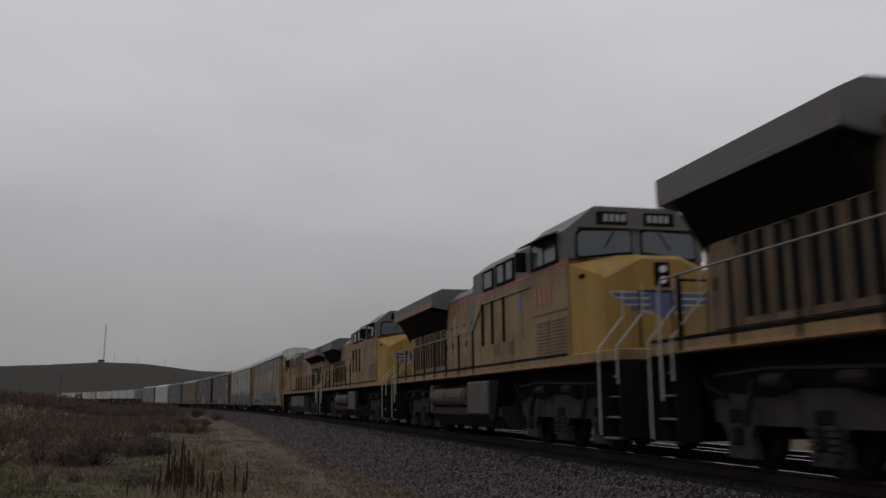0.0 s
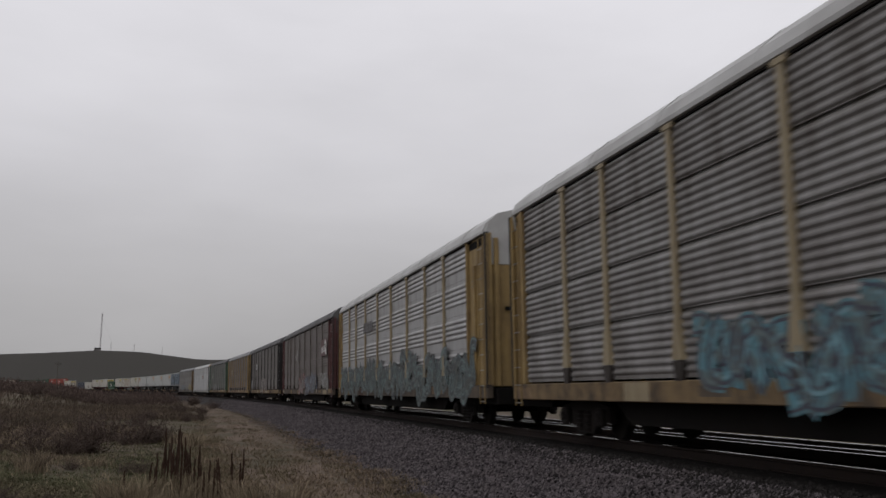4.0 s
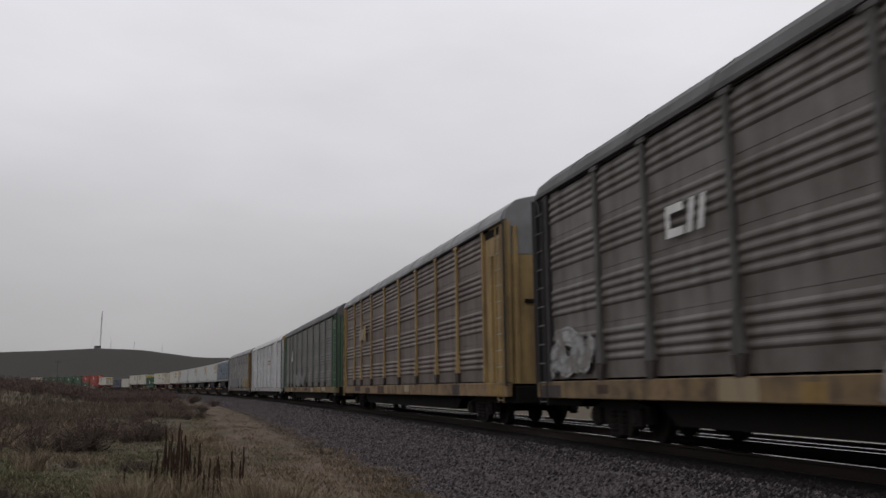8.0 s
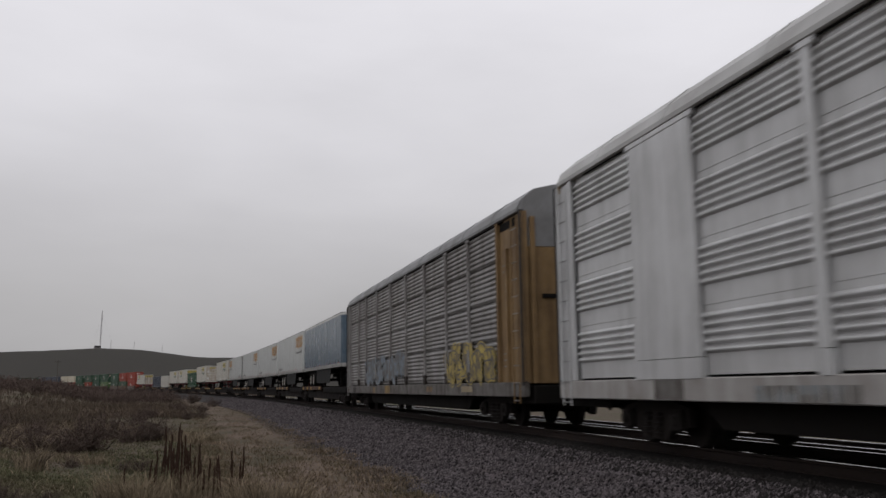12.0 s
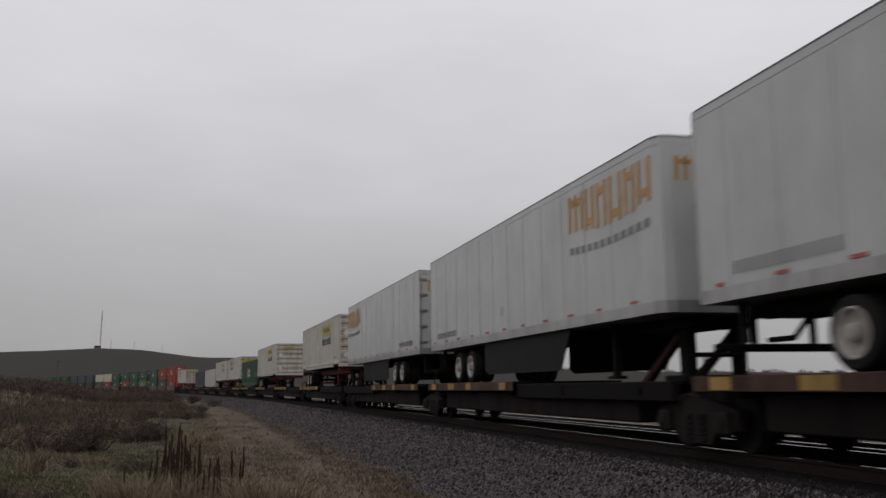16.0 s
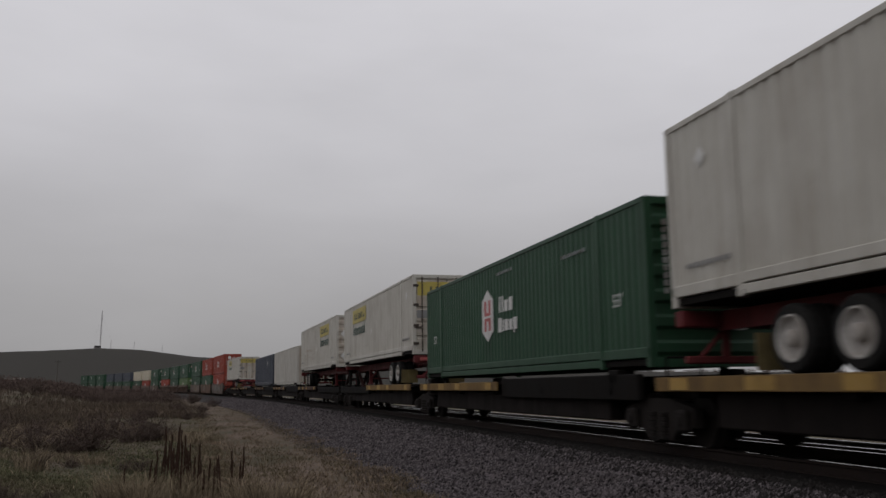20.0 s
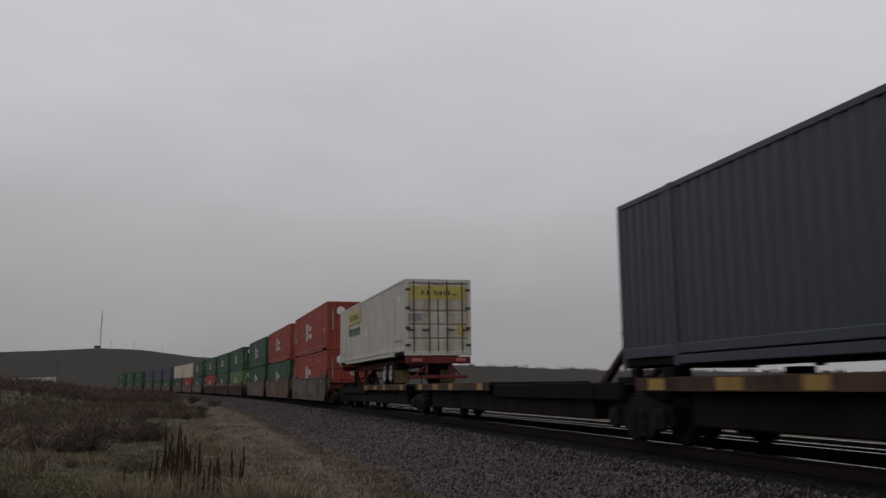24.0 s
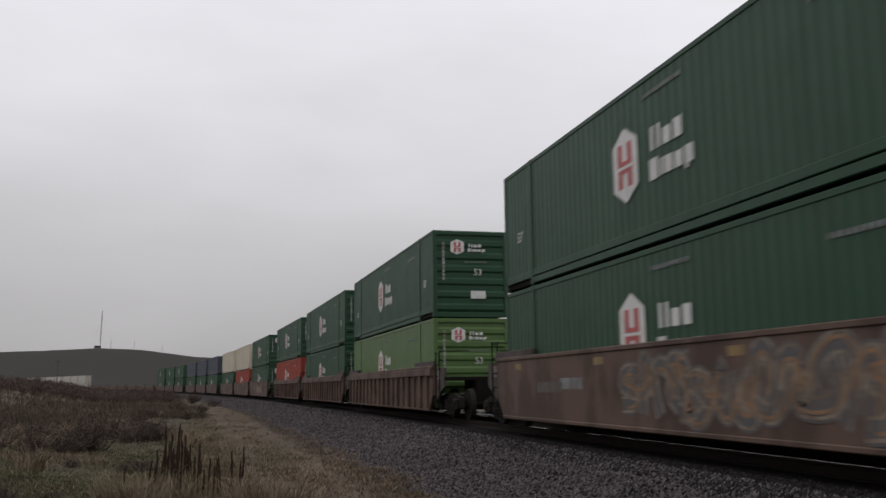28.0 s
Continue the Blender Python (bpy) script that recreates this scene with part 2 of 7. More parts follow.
def build_ground():
    rad = np.concatenate([[0], np.geomspace(2.0, 4500, 110)])
    az = np.radians(np.concatenate([np.arange(-180, -32, 8), np.arange(-32, 33, 0.5), np.arange(40, 180, 8)]))
    rr, aa = np.meshgrid(rad, az, indexing="ij")
    x, y = (rr * np.sin(aa)).ravel(), (rr * np.cos(aa)).ravel()
    z = land(x, y) - 0.25 * (1 - smooth(4.2, 5.0, lateral(x, y)))
    n = len(az)
    faces = [(i * n + j, i * n + (j + 1) % n, (i + 1) * n + (j + 1) % n, (i + 1) * n + j) for i in range(len(rad) - 1) for j in range(n)]
    faces = [(f[0], f[3], f[2], f[1]) for f in faces]
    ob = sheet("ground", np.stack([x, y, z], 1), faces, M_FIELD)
    return tagged(ob, "dull brown and green winter grassland rising to low hills", "ground", kind="structure")


build_ground()


def strip(name, s0, s1, step, cross, mat, label, kind="structure", cat="track", noise_amp=0.0):
    """A band along the line; cross lists lat, z pairs (level z, not canted)."""
    ss = np.arange(s0, s1 + 1e-6, step)
    verts, faces, k = [], [], len(cross)
    rng = random.Random(3)
    for s in ss:
        x, y, h = on_line(s)
        for i, (la, z) in enumerate(cross):
            j = rng.uniform(-1, 1) * noise_amp if 0 < i < k - 1 else 0
            verts.append((x - la * math.cos(h), y - la * math.sin(h), z + j))
    for i in range(len(ss) - 1):
        for j in range(k - 1):
            faces.append((i * k + j, (i + 1) * k + j, (i + 1) * k + j + 1, i * k + j + 1))
    return tagged(sheet(name, verts, faces, mat), label, cat, kind=kind)


BED = [(-15.5, -1.3), (-13.5, -0.75), (-10.5, -0.62), (-7.6, -0.55), (-6.4, -0.40), (-4.6, -0.36), (-2.6, -0.34), (-1.4, -0.2), (0, -0.18), (1.4, -0.22), (1.75, -0.26), (2.5, -0.48), (3.4, -0.72), (4.2, -0.9), (4.75, -0.985), (5.3, -1.2)]
strip("ballast", -300, 1100, 4, BED, M_BALL, "bed of dark grey crushed stone ballast under two tracks", "structure", "ballast")


# near-black colour: besides oil it paints the shade under the train onto the bed
M_OILY_SHADE = earth("oily_shaded_ballast", (0.0055, 0.005, 0.0048), (0.014, 0.0128, 0.0122), (0.009, 0.008, 0.0075), 16, bump=0.03)
strip("track_bed", -300, 1100, 4, [(a, z + 0.008) for a, z in BED if -6.5 < a < 1.5] + [(1.62, -0.262)], M_OILY_SHADE, "oily ballast between and beside the rails, train shade in its colour", "structure", "ballast")


def rails(centre, name, drop):
    prof = [(-0.036, 0), (-0.036, -0.035), (-0.01, -0.05), (-0.01, -0.145), (-0.07, -0.16), (-0.07, -0.172), (0.07, -0.172), (0.07, -0.16), (0.01, -0.145), (0.01, -0.05), (0.036, -0.035), (0.036, 0)]
    for lat in (0.7535, -0.7535):
        ss = np.concatenate([np.arange(-300, 0, 10), np.arange(0, 200, 2), np.arange(200, 1100, 10)])
        for nm, pts, mat in (("rail", prof, M_RUST), ("rail_head", [(-0.037, -0.004), (-0.03, 0.003), (0.03, 0.003), (0.037, -0.004)], M_RAIL)):
            verts, faces, k = [], [], len(pts)
            for s in ss:
                for a, z in pts:
                    verts.append(beside(s, centre + lat + a, z - drop) if not drop else Vector(beside(s, centre + lat + a, 0)[:2] + (z - drop,)))
            for i in range(len(ss) - 1):
                for j in range(k if nm == "rail" else k - 1):
                    faces.append((i * k + j, i * k + (j + 1) % k, (i + 1) * k + (j + 1) % k, (i + 1) * k + j))
            ob = sheet(nm, verts, faces, mat, False)
            if nm == "rail":
                tagged(ob, "rusty steel rail of the " + name + " with a polished head", "rail", kind="structure")
                base = ob
            else:
                ob.parent = base


rails(0, "near track", 0)
rails(-4.15, "far track", 0.13)
# ---------- rolling stock: shared parts ----------
def wheel_mesh(r, w):
    bm = bmesh.new()
    cyl(bm, (0, -w / 2, 0), (0, w / 2, 0), r, 20)
    cyl(bm, (0, w / 2, 0), (0, w / 2 + 0.03, 0), r + 0.03, 20)
    cyl(bm, (0, -w / 2 - 0.03, 0), (0, -w / 2, 0), r * 0.28, 10)
    return bm


_kits = {}


def solid(bm, mat):
    me = bpy.data.meshes.new("piece")
    bm.to_mesh(me)
    bm.free()
    me.materials.append(mat)
    return me


def put(me, name, parent, m=None):
    """A part on a mesh that others share."""
    o = new(name, me)
    o.parent = parent
    if m is not None:
        o.matrix_basis = m
    return o


def truck(parent, x, axles=2, base=1.78, r=0.46, far=False, label="dusty cast-steel bogie"):
    """A bogie under a car: side frames, bolster, wheels and axles, springs."""
    key = (axles, base, r)
    if key not in _kits:
        half = base * (axles - 1) / 2
        bm = bmesh.new()
        sy = -1
        y0, y1 = -1.12, -0.98
        top, low = r + 0.28, r - 0.12
        if axles == 2:
            out = [(-half - 0.28, r - 0.1), (-half - 0.28, r + 0.2), (-half + 0.2, top), (-0.4, top + 0.06), (0.4, top + 0.06), (half - 0.2, top), (half + 0.28, r + 0.2),
                   (half + 0.28, r - 0.1), (half - 0.3, r - 0.12), (0.42, low - 0.2), (-0.42, low - 0.2), (-half + 0.3, r - 0.12)]
        else:
            out = [(-half - 0.62, r + 0.12), (-half - 0.62, r + 0.42), (-half - 0.2, r + 0.52), (-half * 0.55, r + 0.44), (-0.45, r + 0.56), (0.45, r + 0.56), (half * 0.55, r + 0.44), (half + 0.2, r + 0.52),
                   (half + 0.62, r + 0.42), (half + 0.62, r + 0.12)]
            for c_ in (half, 0, -half):
                out += [(c_ + 0.4, r + 0.08), (c_ + 0.29, r - 0.08), (c_ + 0.33, r - 0.38), (c_ - 0.33, r - 0.38), (c_ - 0.29, r - 0.08), (c_ - 0.4, r + 0.08)]
        prism(bm, out, y0, y1, "Y")
        box_b, spring = bmesh.new(), bmesh.new()
        if axles == 2:
            box(box_b, -0.17, 0.17, -1.24, -1.1, -0.17, 0.17, bev=0.04)
            cyl(box_b, (0, -1.28, 0), (0, -1.24, 0), 0.09, 10)
        else:
            box(box_b, -0.2, 0.2, -1.15, -1.1, 0.12, 0.3, bev=0.02)
            box(box_b, -0.14, 0.14, -1.16, -1.1, -0.2, 0.06, bev=0.03)
        for k in range(5):
            cyl(spring, (0, -1.14, r - 0.27 + 0.085 * k), (0, -1.14, r - 0.215 + 0.085 * k), 0.085, 8)
        M_T = M_TRUCK if axles == 2 else M_LTRUCK
        _kits[key] = (solid(bm, M_T), solid(bx(-0.25, 0.25, -1.0, 1.0, r - 0.1, r + 0.3, bev=0.03), M_BLACK),
                      solid(wheel_mesh(r, 0.12), M_STEEL_W), solid(cyl(bmesh.new(), (0, -0.75, 0), (0, 0.75, 0), 0.08, 8), M_BLACK),
                      solid(box_b, M_T if axles == 2 else M_BLACK), solid(spring, M_T))
    fr, bo, wh, ax, jb, sp = _kits[key]
    half = base * (axles - 1) / 2
    t = tagged(put(bo, "truck", parent, Matrix.Translation((x, 0, 0))), label)
    turn = Matrix.Rotation(math.pi, 4, "Z")
    for m in (Matrix.Identity(4), turn):
        put(fr, "side_frame", t, m)
        for xx in (() if far else (-0.2, 0.2)):
            put(sp, "spring", t, m @ Matrix.Translation((xx, 0, 0)))
    for k in range(axles):
        xx = -half + base * k
        put(ax, "axle", t, Matrix.Translation((xx, 0, r)))
        put(wh, "wheel", t, Matrix.Translation((xx, -0.75, r)))
        put(wh, "wheel", t, Matrix.Translation((xx, 0.75, r)) @ turn)
        for m in (() if far else (Matrix.Identity(4), turn)):
            put(jb, "axle_box", t, Matrix.Translation((xx, 0, r)) @ m)
    return t


def coupler(parent, x, way):
    bm = bmesh.new()
    box(bm, min(x, x + 0.75 * way), max(x, x + 0.75 * way), -0.1, 0.1, 0.75, 0.98, bev=0.03)
    box(bm, min(x + 0.5 * way, x + 0.8 * way), max(x + 0.5 * way, x + 0.8 * way), -0.17, 0.17, 0.68, 1.04, bev=0.05)
    tube(bm, [(x, 0.3, 0.75), (x + 0.35 * way, 0.3, 0.45), (x + 0.75 * way, 0.2, 0.62)], 0.03)
    return part("coupler", bm, M_BLACK, parent)


def letters(text, size, mat, parent, m, name="lettering", sx=1.0):
    """Lettering with the built-in face, as a thin mesh on a wall."""
    cu = bpy.data.curves.new("text", "FONT")
    cu.body, cu.size, cu.extrude, cu.align_x, cu.align_y = text, size, 0.003, "CENTER", "CENTER"
    cu.resolution_u = 3
    tmp = new("text", cu)
    bpy.context.view_layer.update()
    me = bpy.data.meshes.new_from_object(tmp.evaluated_get(bpy.context.evaluated_depsgraph_get()))
    bpy.data.objects.remove(tmp)
    me.materials.clear()
    me.materials.append(mat)
    ob = new(name, me)
    ob.parent = parent
    ob.matrix_basis = m @ Matrix.Diagonal((sx, 1, 1, 1))
    return ob


SIDE_R = Matrix(((1, 0, 0, 0), (0, 0, -1, 0), (0, 1, 0, 0), (0, 0, 0, 1)))   # reads from -y
SIDE_L = Matrix(((-1, 0, 0, 0), (0, 0, 1, 0), (0, 1, 0, 0), (0, 0, 0, 1)))   # reads from +y
FRONT = Matrix(((0, 0, 1, 0), (1, 0, 0, 0), (0, 1, 0, 0), (0, 0, 0, 1)))     # reads from +x
BACK = Matrix(((0, 0, -1, 0), (-1, 0, 0, 0), (0, 1, 0, 0), (0, 0, 0, 1)))    # reads from -x


def side_at(side, x, z, y):
    """The pose of a decal on a side: side -1 is the right wall, +1 the left one; x runs to the reader's right."""
    return (Matrix.Translation((x, -y, z)) @ SIDE_R) if side < 0 else (Matrix.Translation((-x, y, z)) @ SIDE_L)


def flat_shapes(polys, th=0.005):
    """Flat outlines in x, y as thin plates, one after the other a hair higher."""
    bm = bmesh.new()
    for k, p in enumerate(polys):
        prism(bm, p, 0, th, "Z")
    return bm


def hexagon(r, sx=0.55, cut=0.0):
    return [(0, r), (-r * sx, r * 0.6), (-r * sx, -r * 0.6), (0, -r), (r * sx, -r * 0.6), (r * sx, r * 0.6)]


def bars(n, w, h, gap, x0=0.0, y0=0.0, skew=0.0, rng=None):
    out = []
    for k in range(n):
        ww = w * (rng.uniform(0.7, 1.2) if rng else 1)
        out.append([(x0, y0), (x0 + ww, y0), (x0 + ww + skew, y0 + h), (x0 + skew, y0 + h)])
        x0 += ww + gap
    return out


# pen moves in a unit cell; they form no letters
PENS = (((-0.7, -0.9), (-0.8, 0.5), (-0.2, 0.95), (0.5, 0.6), (0.1, 0.0), (0.6, -0.5), (0.1, -0.95)),
        ((-0.6, 0.9), (-0.65, -0.3), (-0.1, -0.9), (0.55, -0.4), (0.6, 0.9)),
        ((0.7, 0.7), (0.0, 0.95), (-0.7, 0.3), (-0.6, -0.6), (0.1, -0.95), (0.7, -0.5), (0.2, 0.0)),
        ((-0.7, -0.95), (-0.3, 0.7), (0.1, 0.95), (0.4, 0.2), (0.75, -0.95)),
        ((0.6, 0.8), (-0.4, 0.9), (-0.5, 0.2), (0.4, -0.1), (0.5, -0.8), (-0.6, -0.85)),
        ((-0.5, -0.95), (-0.5, 0.8), (0.3, 0.9), (0.55, 0.35), (-0.1, 0.05), (0.7, -0.9)),
        ((-0.75, 0.8), (0.1, 0.95), (0.05, -0.2), (-0.3, -0.95), (0.6, -0.9)))


def pen_paths(rng, w, h, n):
    """Bent strokes side by side over w by h, smoothed."""
    out = []
    for k in range(n):
        cx, cz = (k + 0.5) / n * w - w / 2 + rng.uniform(-0.12, 0.12), rng.uniform(-0.16, 0.16) * h
        hw, hh, lean = w / n * rng.uniform(1.0, 1.7), h * rng.uniform(0.24, 0.46), rng.uniform(-0.3, 0.4)
        fx, fz = rng.choice((-1, 1)), rng.choice((-1, 1))
        pen = [(cx + fx * hw * a * rng.uniform(0.6, 1.3) + lean * hh * c, cz + fz * hh * c * rng.uniform(0.7, 1.1)) for a, c in rng.choice(PENS)]
        for _ in range(2):
            soft = [pen[0]]
            for p, q in zip(pen, pen[1:]):
                soft += [(p[0] * 0.75 + q[0] * 0.25, p[1] * 0.75 + q[1] * 0.25), (p[0] * 0.25 + q[0] * 0.75, p[1] * 0.25 + q[1] * 0.75)]
            pen = soft + [pen[-1]]
        out.append((pen, w / n))
    return out


def ribbon(bm, pen, off, width, z):
    """A flat stroke along a path, moved sideways by off."""
    rows = []
    for i, p in enumerate(pen):
        a, b = Vector(pen[max(0, i - 1)]), Vector(pen[min(len(pen) - 1, i + 1)])
        d = (b - a).normalized()
        nn = Vector((-d.y, d.x))
        c = Vector(p)
        rows.append([bm.verts.new((*(c + nn * (off + k * width / 2)), z)) for k in (-1, 1)])
    for u, v in zip(rows, rows[1:]):
        bm.faces.new((u[0], v[0], v[1], u[1]))


def spray(paths, layer):
    """Layer 0 fills the strokes, 1 outlines them, 2 adds thin lights inside."""
    bm = bmesh.new()
    for k, (pen, cell) in enumerate(paths):
        wide = cell * 0.62
        z = 0.001 + 0.0004 * (k % 7)
        if layer == 0:
            ribbon(bm, pen, 0, wide * 1.5, z)
        elif layer == 1:
            for sd in (-1, 1):
                ribbon(bm, pen, sd * wide / 2, 0.045, z)
        else:
            ribbon(bm, pen[3:-3], wide * 0.22, 0.05, z)
    return bm


M_YELN = paint("nose_yellow", (0.31, 0.19, 0.034), 0.55, amount=0.4, dirt=(0.14, 0.085, 0.04), spec=0.25, scale=0.9, fade=0.04)
M_LTRUCK = paint("dusty_grey_bogie", (0.044, 0.038, 0.036), 0.8, amount=0.55, dirt=(0.018, 0.015, 0.014), spec=0.06, fade=0.04, scale=2.4)
M_RESV = paint("dusty_reservoir", (0.085, 0.068, 0.058), 0.8, amount=0.4, dirt=(0.045, 0.035, 0.03), fade=0.04, spec=0.1)
M_STEEL_W = paint("wheel_steel", (0.022, 0.018, 0.016), 0.7, 0.1, amount=0.5, dirt=(0.012, 0.01, 0.009), spec=0.08, fade=0.02)

# ---------- locomotives ----------


def pair(sy, a, b):
    """An ordered span on one side of the middle."""
    return sorted((sy * a, sy * b))


def locomotive(s15, flip, look_):
    """look_: 0 wide cab with louvres and a flag, 1 the same with a faded shield painting, 2 older cab with a long nose, 3 as 0 but sooty."""
    eng = thing("locomotive", "weathered yellow and grey diesel locomotive with a thin red stripe", "locomotive", "locomotives at the head of the train")
    old = look_ == 2
    nx = 10.1 if old else 9.25
    cf = 8.75 if old else 8.15
    # underframe, tank, bogies
    part("frame", bx(-10.35, 10.35, -1.5, 1.5, 1.66, 1.87, bev=0.02), M_YEL, eng, "dirty yellow side sill")
    for sy in (-1, 1):
        part("sill_stripe", bx(-9.3, 9.3, *pair(sy, 1.5, 1.512), 1.68, 1.74), M_ORG, eng)
    part("underframe", bx(-10.1, 10.1, -1.0, 1.0, 0.85, 1.66), M_BLACK, eng)
    part("walkway", bx(-10.35, 8.0, -1.52, 1.52, 1.87, 1.91), M_BLACK, eng)
    tank = [(-1.45, 1.45), (-1.45, 0.72), (-1.1, 0.28), (1.1, 0.28), (1.45, 0.72), (1.45, 1.45)]
    if not old:
        tank = [(-1.0, 1.45), (-1.0, 0.86), (-1.4, 0.8), (-1.4, 0.6), (-1.1, 0.28), (1.1, 0.28), (1.4, 0.6), (1.4, 0.8), (1.0, 0.86), (1.0, 1.45)]
    part("fuel_tank", px(tank, -3.1 if old else -4.1, 4.7 if old else 3.2), M_TANK if old else M_FOOTD, eng, "dusty fuel tank")
    if not old:
        part("tank_end", bx(-4.2, -3.95, -1.46, 1.46, 0.6, 1.5, bev=0.03), M_TANK, eng)
    if not old:
        for k in (-3.0, -1.0):
            for sy in (-1, 1):
                b = bmesh.new()
                cyl(b, (k - 0.9, sy * 1.3, 1.1), (k + 0.9, sy * 1.3, 1.1), 0.27, 16)
                cyl(b, (k - 0.97, sy * 1.3, 1.1), (k - 0.9, sy * 1.3, 1.1), 0.16, 16, 0.27)
                cyl(b, (k + 0.9, sy * 1.3, 1.1), (k + 0.97, sy * 1.3, 1.1), 0.27, 16, 0.16)
                part("air_reservoir", b, M_RESV, eng, "round grey air reservoir")
        part("battery_box", bx(0.4, 2.4, -1.5, 1.5, 0.62, 1.5, bev=0.04), M_TANK, eng)
        part("slope_box", px([(2.45, 1.5), (3.3, 1.5), (2.9, 0.5), (2.45, 0.5)], -1.48, 1.48, "Y"), M_BLACK, eng)
    for x in (-6.6, 6.6):
        truck(eng, x, 3, 1.95, 0.53, label="dark cast-steel three-axle bogie")
        for sy in (-1, 1):
            for xx in (x - 0.75, x + 0.85):
                part("brake_cylinder", cyl(bmesh.new(), (xx - 0.24, sy * 1.26, 1.2), (xx + 0.24, sy * 1.26, 1.2), 0.11, 12), M_TRUCK, eng)
            part("brake_pipe", tube(bmesh.new(), [(x - 2.2, sy * 1.3, 1.3), (x - 0.8, sy * 1.33, 1.36), (x + 2.3, sy * 1.3, 1.28)], 0.028), M_TRUCK, eng)
            for xx in (x - 1.5, x + 1.5):
                part("shock_strut", cyl(bmesh.new(), (xx, sy * 1.28, 0.62), (xx + 0.25, sy * 1.28, 1.22), 0.055, 8), M_TRUCK, eng)
            part("cable", tube(bmesh.new(), [(x - 2.9, sy * 1.2, 1.5), (x - 2.5, sy * 1.25, 1.15), (x - 2.1, sy * 1.2, 1.0)], 0.035), M_BLACK, eng)
    # long hood
    yel = M_YELS if look_ == 3 else M_YEL
    hz = 4.02 if look_ in (1, 2) else 4.12
    part("hood", px([(-0.98, 1.91), (-0.98, hz), (0.98, hz), (0.98, 1.91)], -9.35, 2.0), yel, eng, "dusty yellow engine hood")
    part("hood_roof", px([(-0.98, hz), (-0.98, 4.14), (-0.72, 4.6 if old else 4.4), (0.72, 4.6 if old else 4.4), (0.98, 4.14), (0.98, hz)], -9.35, 2.0), M_GREY, eng, "grey hood roof")
    if look_ in (1, 2):
        part("red_stripe", bx(-9.35, 2.0, -0.986, 0.986, 3.96, 4.06), M_REDL, eng)
    for sy in (-1, 1):
        x = -9.2
        while x < 0.9:
            w = 0.72
            door = part("hood_door", bx(x, x + w, *pair(sy, 0.98, 1.004), 2.0, 3.62, bev=0.008), yel, eng)
            if -8.6 < x < -4.4:
                for q in (0.08, 0.42):
                    part("grille", bx(x + q, x + q + 0.22, *pair(sy, 1.004, 1.012), 2.12, 3.3), M_BLACK, door, "dark intake slot")
            else:
                part("latch", bx(x + 0.06, x + 0.1, *pair(sy, 1.004, 1.03), 2.6, 2.78), M_BLACK, door)
                part("hinge", bx(x + w - 0.08, x + w - 0.02, *pair(sy, 1.004, 1.02), 3.2, 3.3), M_BLACK, door)
            x += w + 0.06
    # radiator with overhanging wings
    wing = [(-1.5, 4.0), (-1.55, 4.06), (-1.55, 4.44), (-1.2, 4.6), (1.2, 4.6), (1.55, 4.44), (1.55, 4.06), (1.5, 4.0), (1.0, 3.9), (-1.0, 3.9)]
    wx = -5.3 if look_ in (0, 3) else -3.5
    part("radiator", px(wing, -9.85, wx), M_GREY, eng, "grey radiator housing with overhanging wings")
    part("radiator_top", bx(-9.2, wx - 0.5, -1.0, 1.0, 4.6, 4.66), M_BLACK, eng)
    for sy in (-1, 1):
        if look_ in (1, 2):
            part("wing_stripe", bx(-9.8, wx - 0.05, *pair(sy, 1.55, 1.556), 4.12, 4.18), M_REDL, eng)
        part("wing_lip", bx(-9.82, wx - 0.03, *pair(sy, 1.5, 1.562), 3.99, 4.11, bev=0.01), M_YEL if look_ in (1, 2) else M_GREY, eng)
        zu = 3.72 if old else 3.35
        under = [(sy * 1.5, 3.98), (sy * 0.99, zu), (sy * 0.99, zu - 0.05), (sy * 1.42, 3.86 if not old else 3.92)]
        part("intake_screen", px(under, -9.3, wx - 0.3), M_BLACK, eng, "black intake screen under the wing")
        for xx in (-9.4, -7.2, wx - 0.2):
            part("wing_bracket", px([(sy * 0.98, zu - 0.15), (sy * 1.48, 3.99), (sy * 0.98, 3.99)], xx - 0.04, xx + 0.04), M_BLACK, eng)
    part("rear_hood_end", px([(-0.95, 1.91), (-0.95, 3.95), (-0.6, 4.3), (0.6, 4.3), (0.95, 3.95), (0.95, 1.91)], -9.5, -9.35), M_YEL, eng)
    b = bmesh.new()
    box(b, -9.82, -9.5, -0.14, 0.14, 3.4, 4.05, bev=0.02)
    rl = part("rear_headlight", b, M_BLACK, eng)
    for z in (3.88, 3.62):
        part("lens", cyl(bmesh.new(), (-9.85, 0, z), (-9.8, 0, z), 0.085, 12), M_LENS, rl)
    part("exhaust_stack", bx(-2.9, -2.1, -0.35, 0.35, 4.38, 4.66, bev=0.04), M_BLACK, eng)
    part("roof_hatch", bx(-1.4, 0.4, -0.55, 0.55, 4.4, 4.48, bev=0.02), M_GREY, eng)
    part("horn", cyl(bmesh.new(), (0.6, -0.2, 4.52), (1.1, -0.2, 4.52), 0.03, 8, 0.08), M_BLACK, eng)
    # auxiliary cabinet and cab
    a0 = 1.9 if old else 1.25
    side = [(-1.5, 1.87), (-1.5, 3.76), (1.5, 3.76), (1.5, 1.87)]
    low = [(-1.42, 1.87), (-1.42, 3.76), (1.42, 3.76), (1.42, 1.87)]
    part("equipment_cabinet", px(low if old else side, a0, 5.3), M_YEL, eng, "yellow equipment cabinet with louvres")
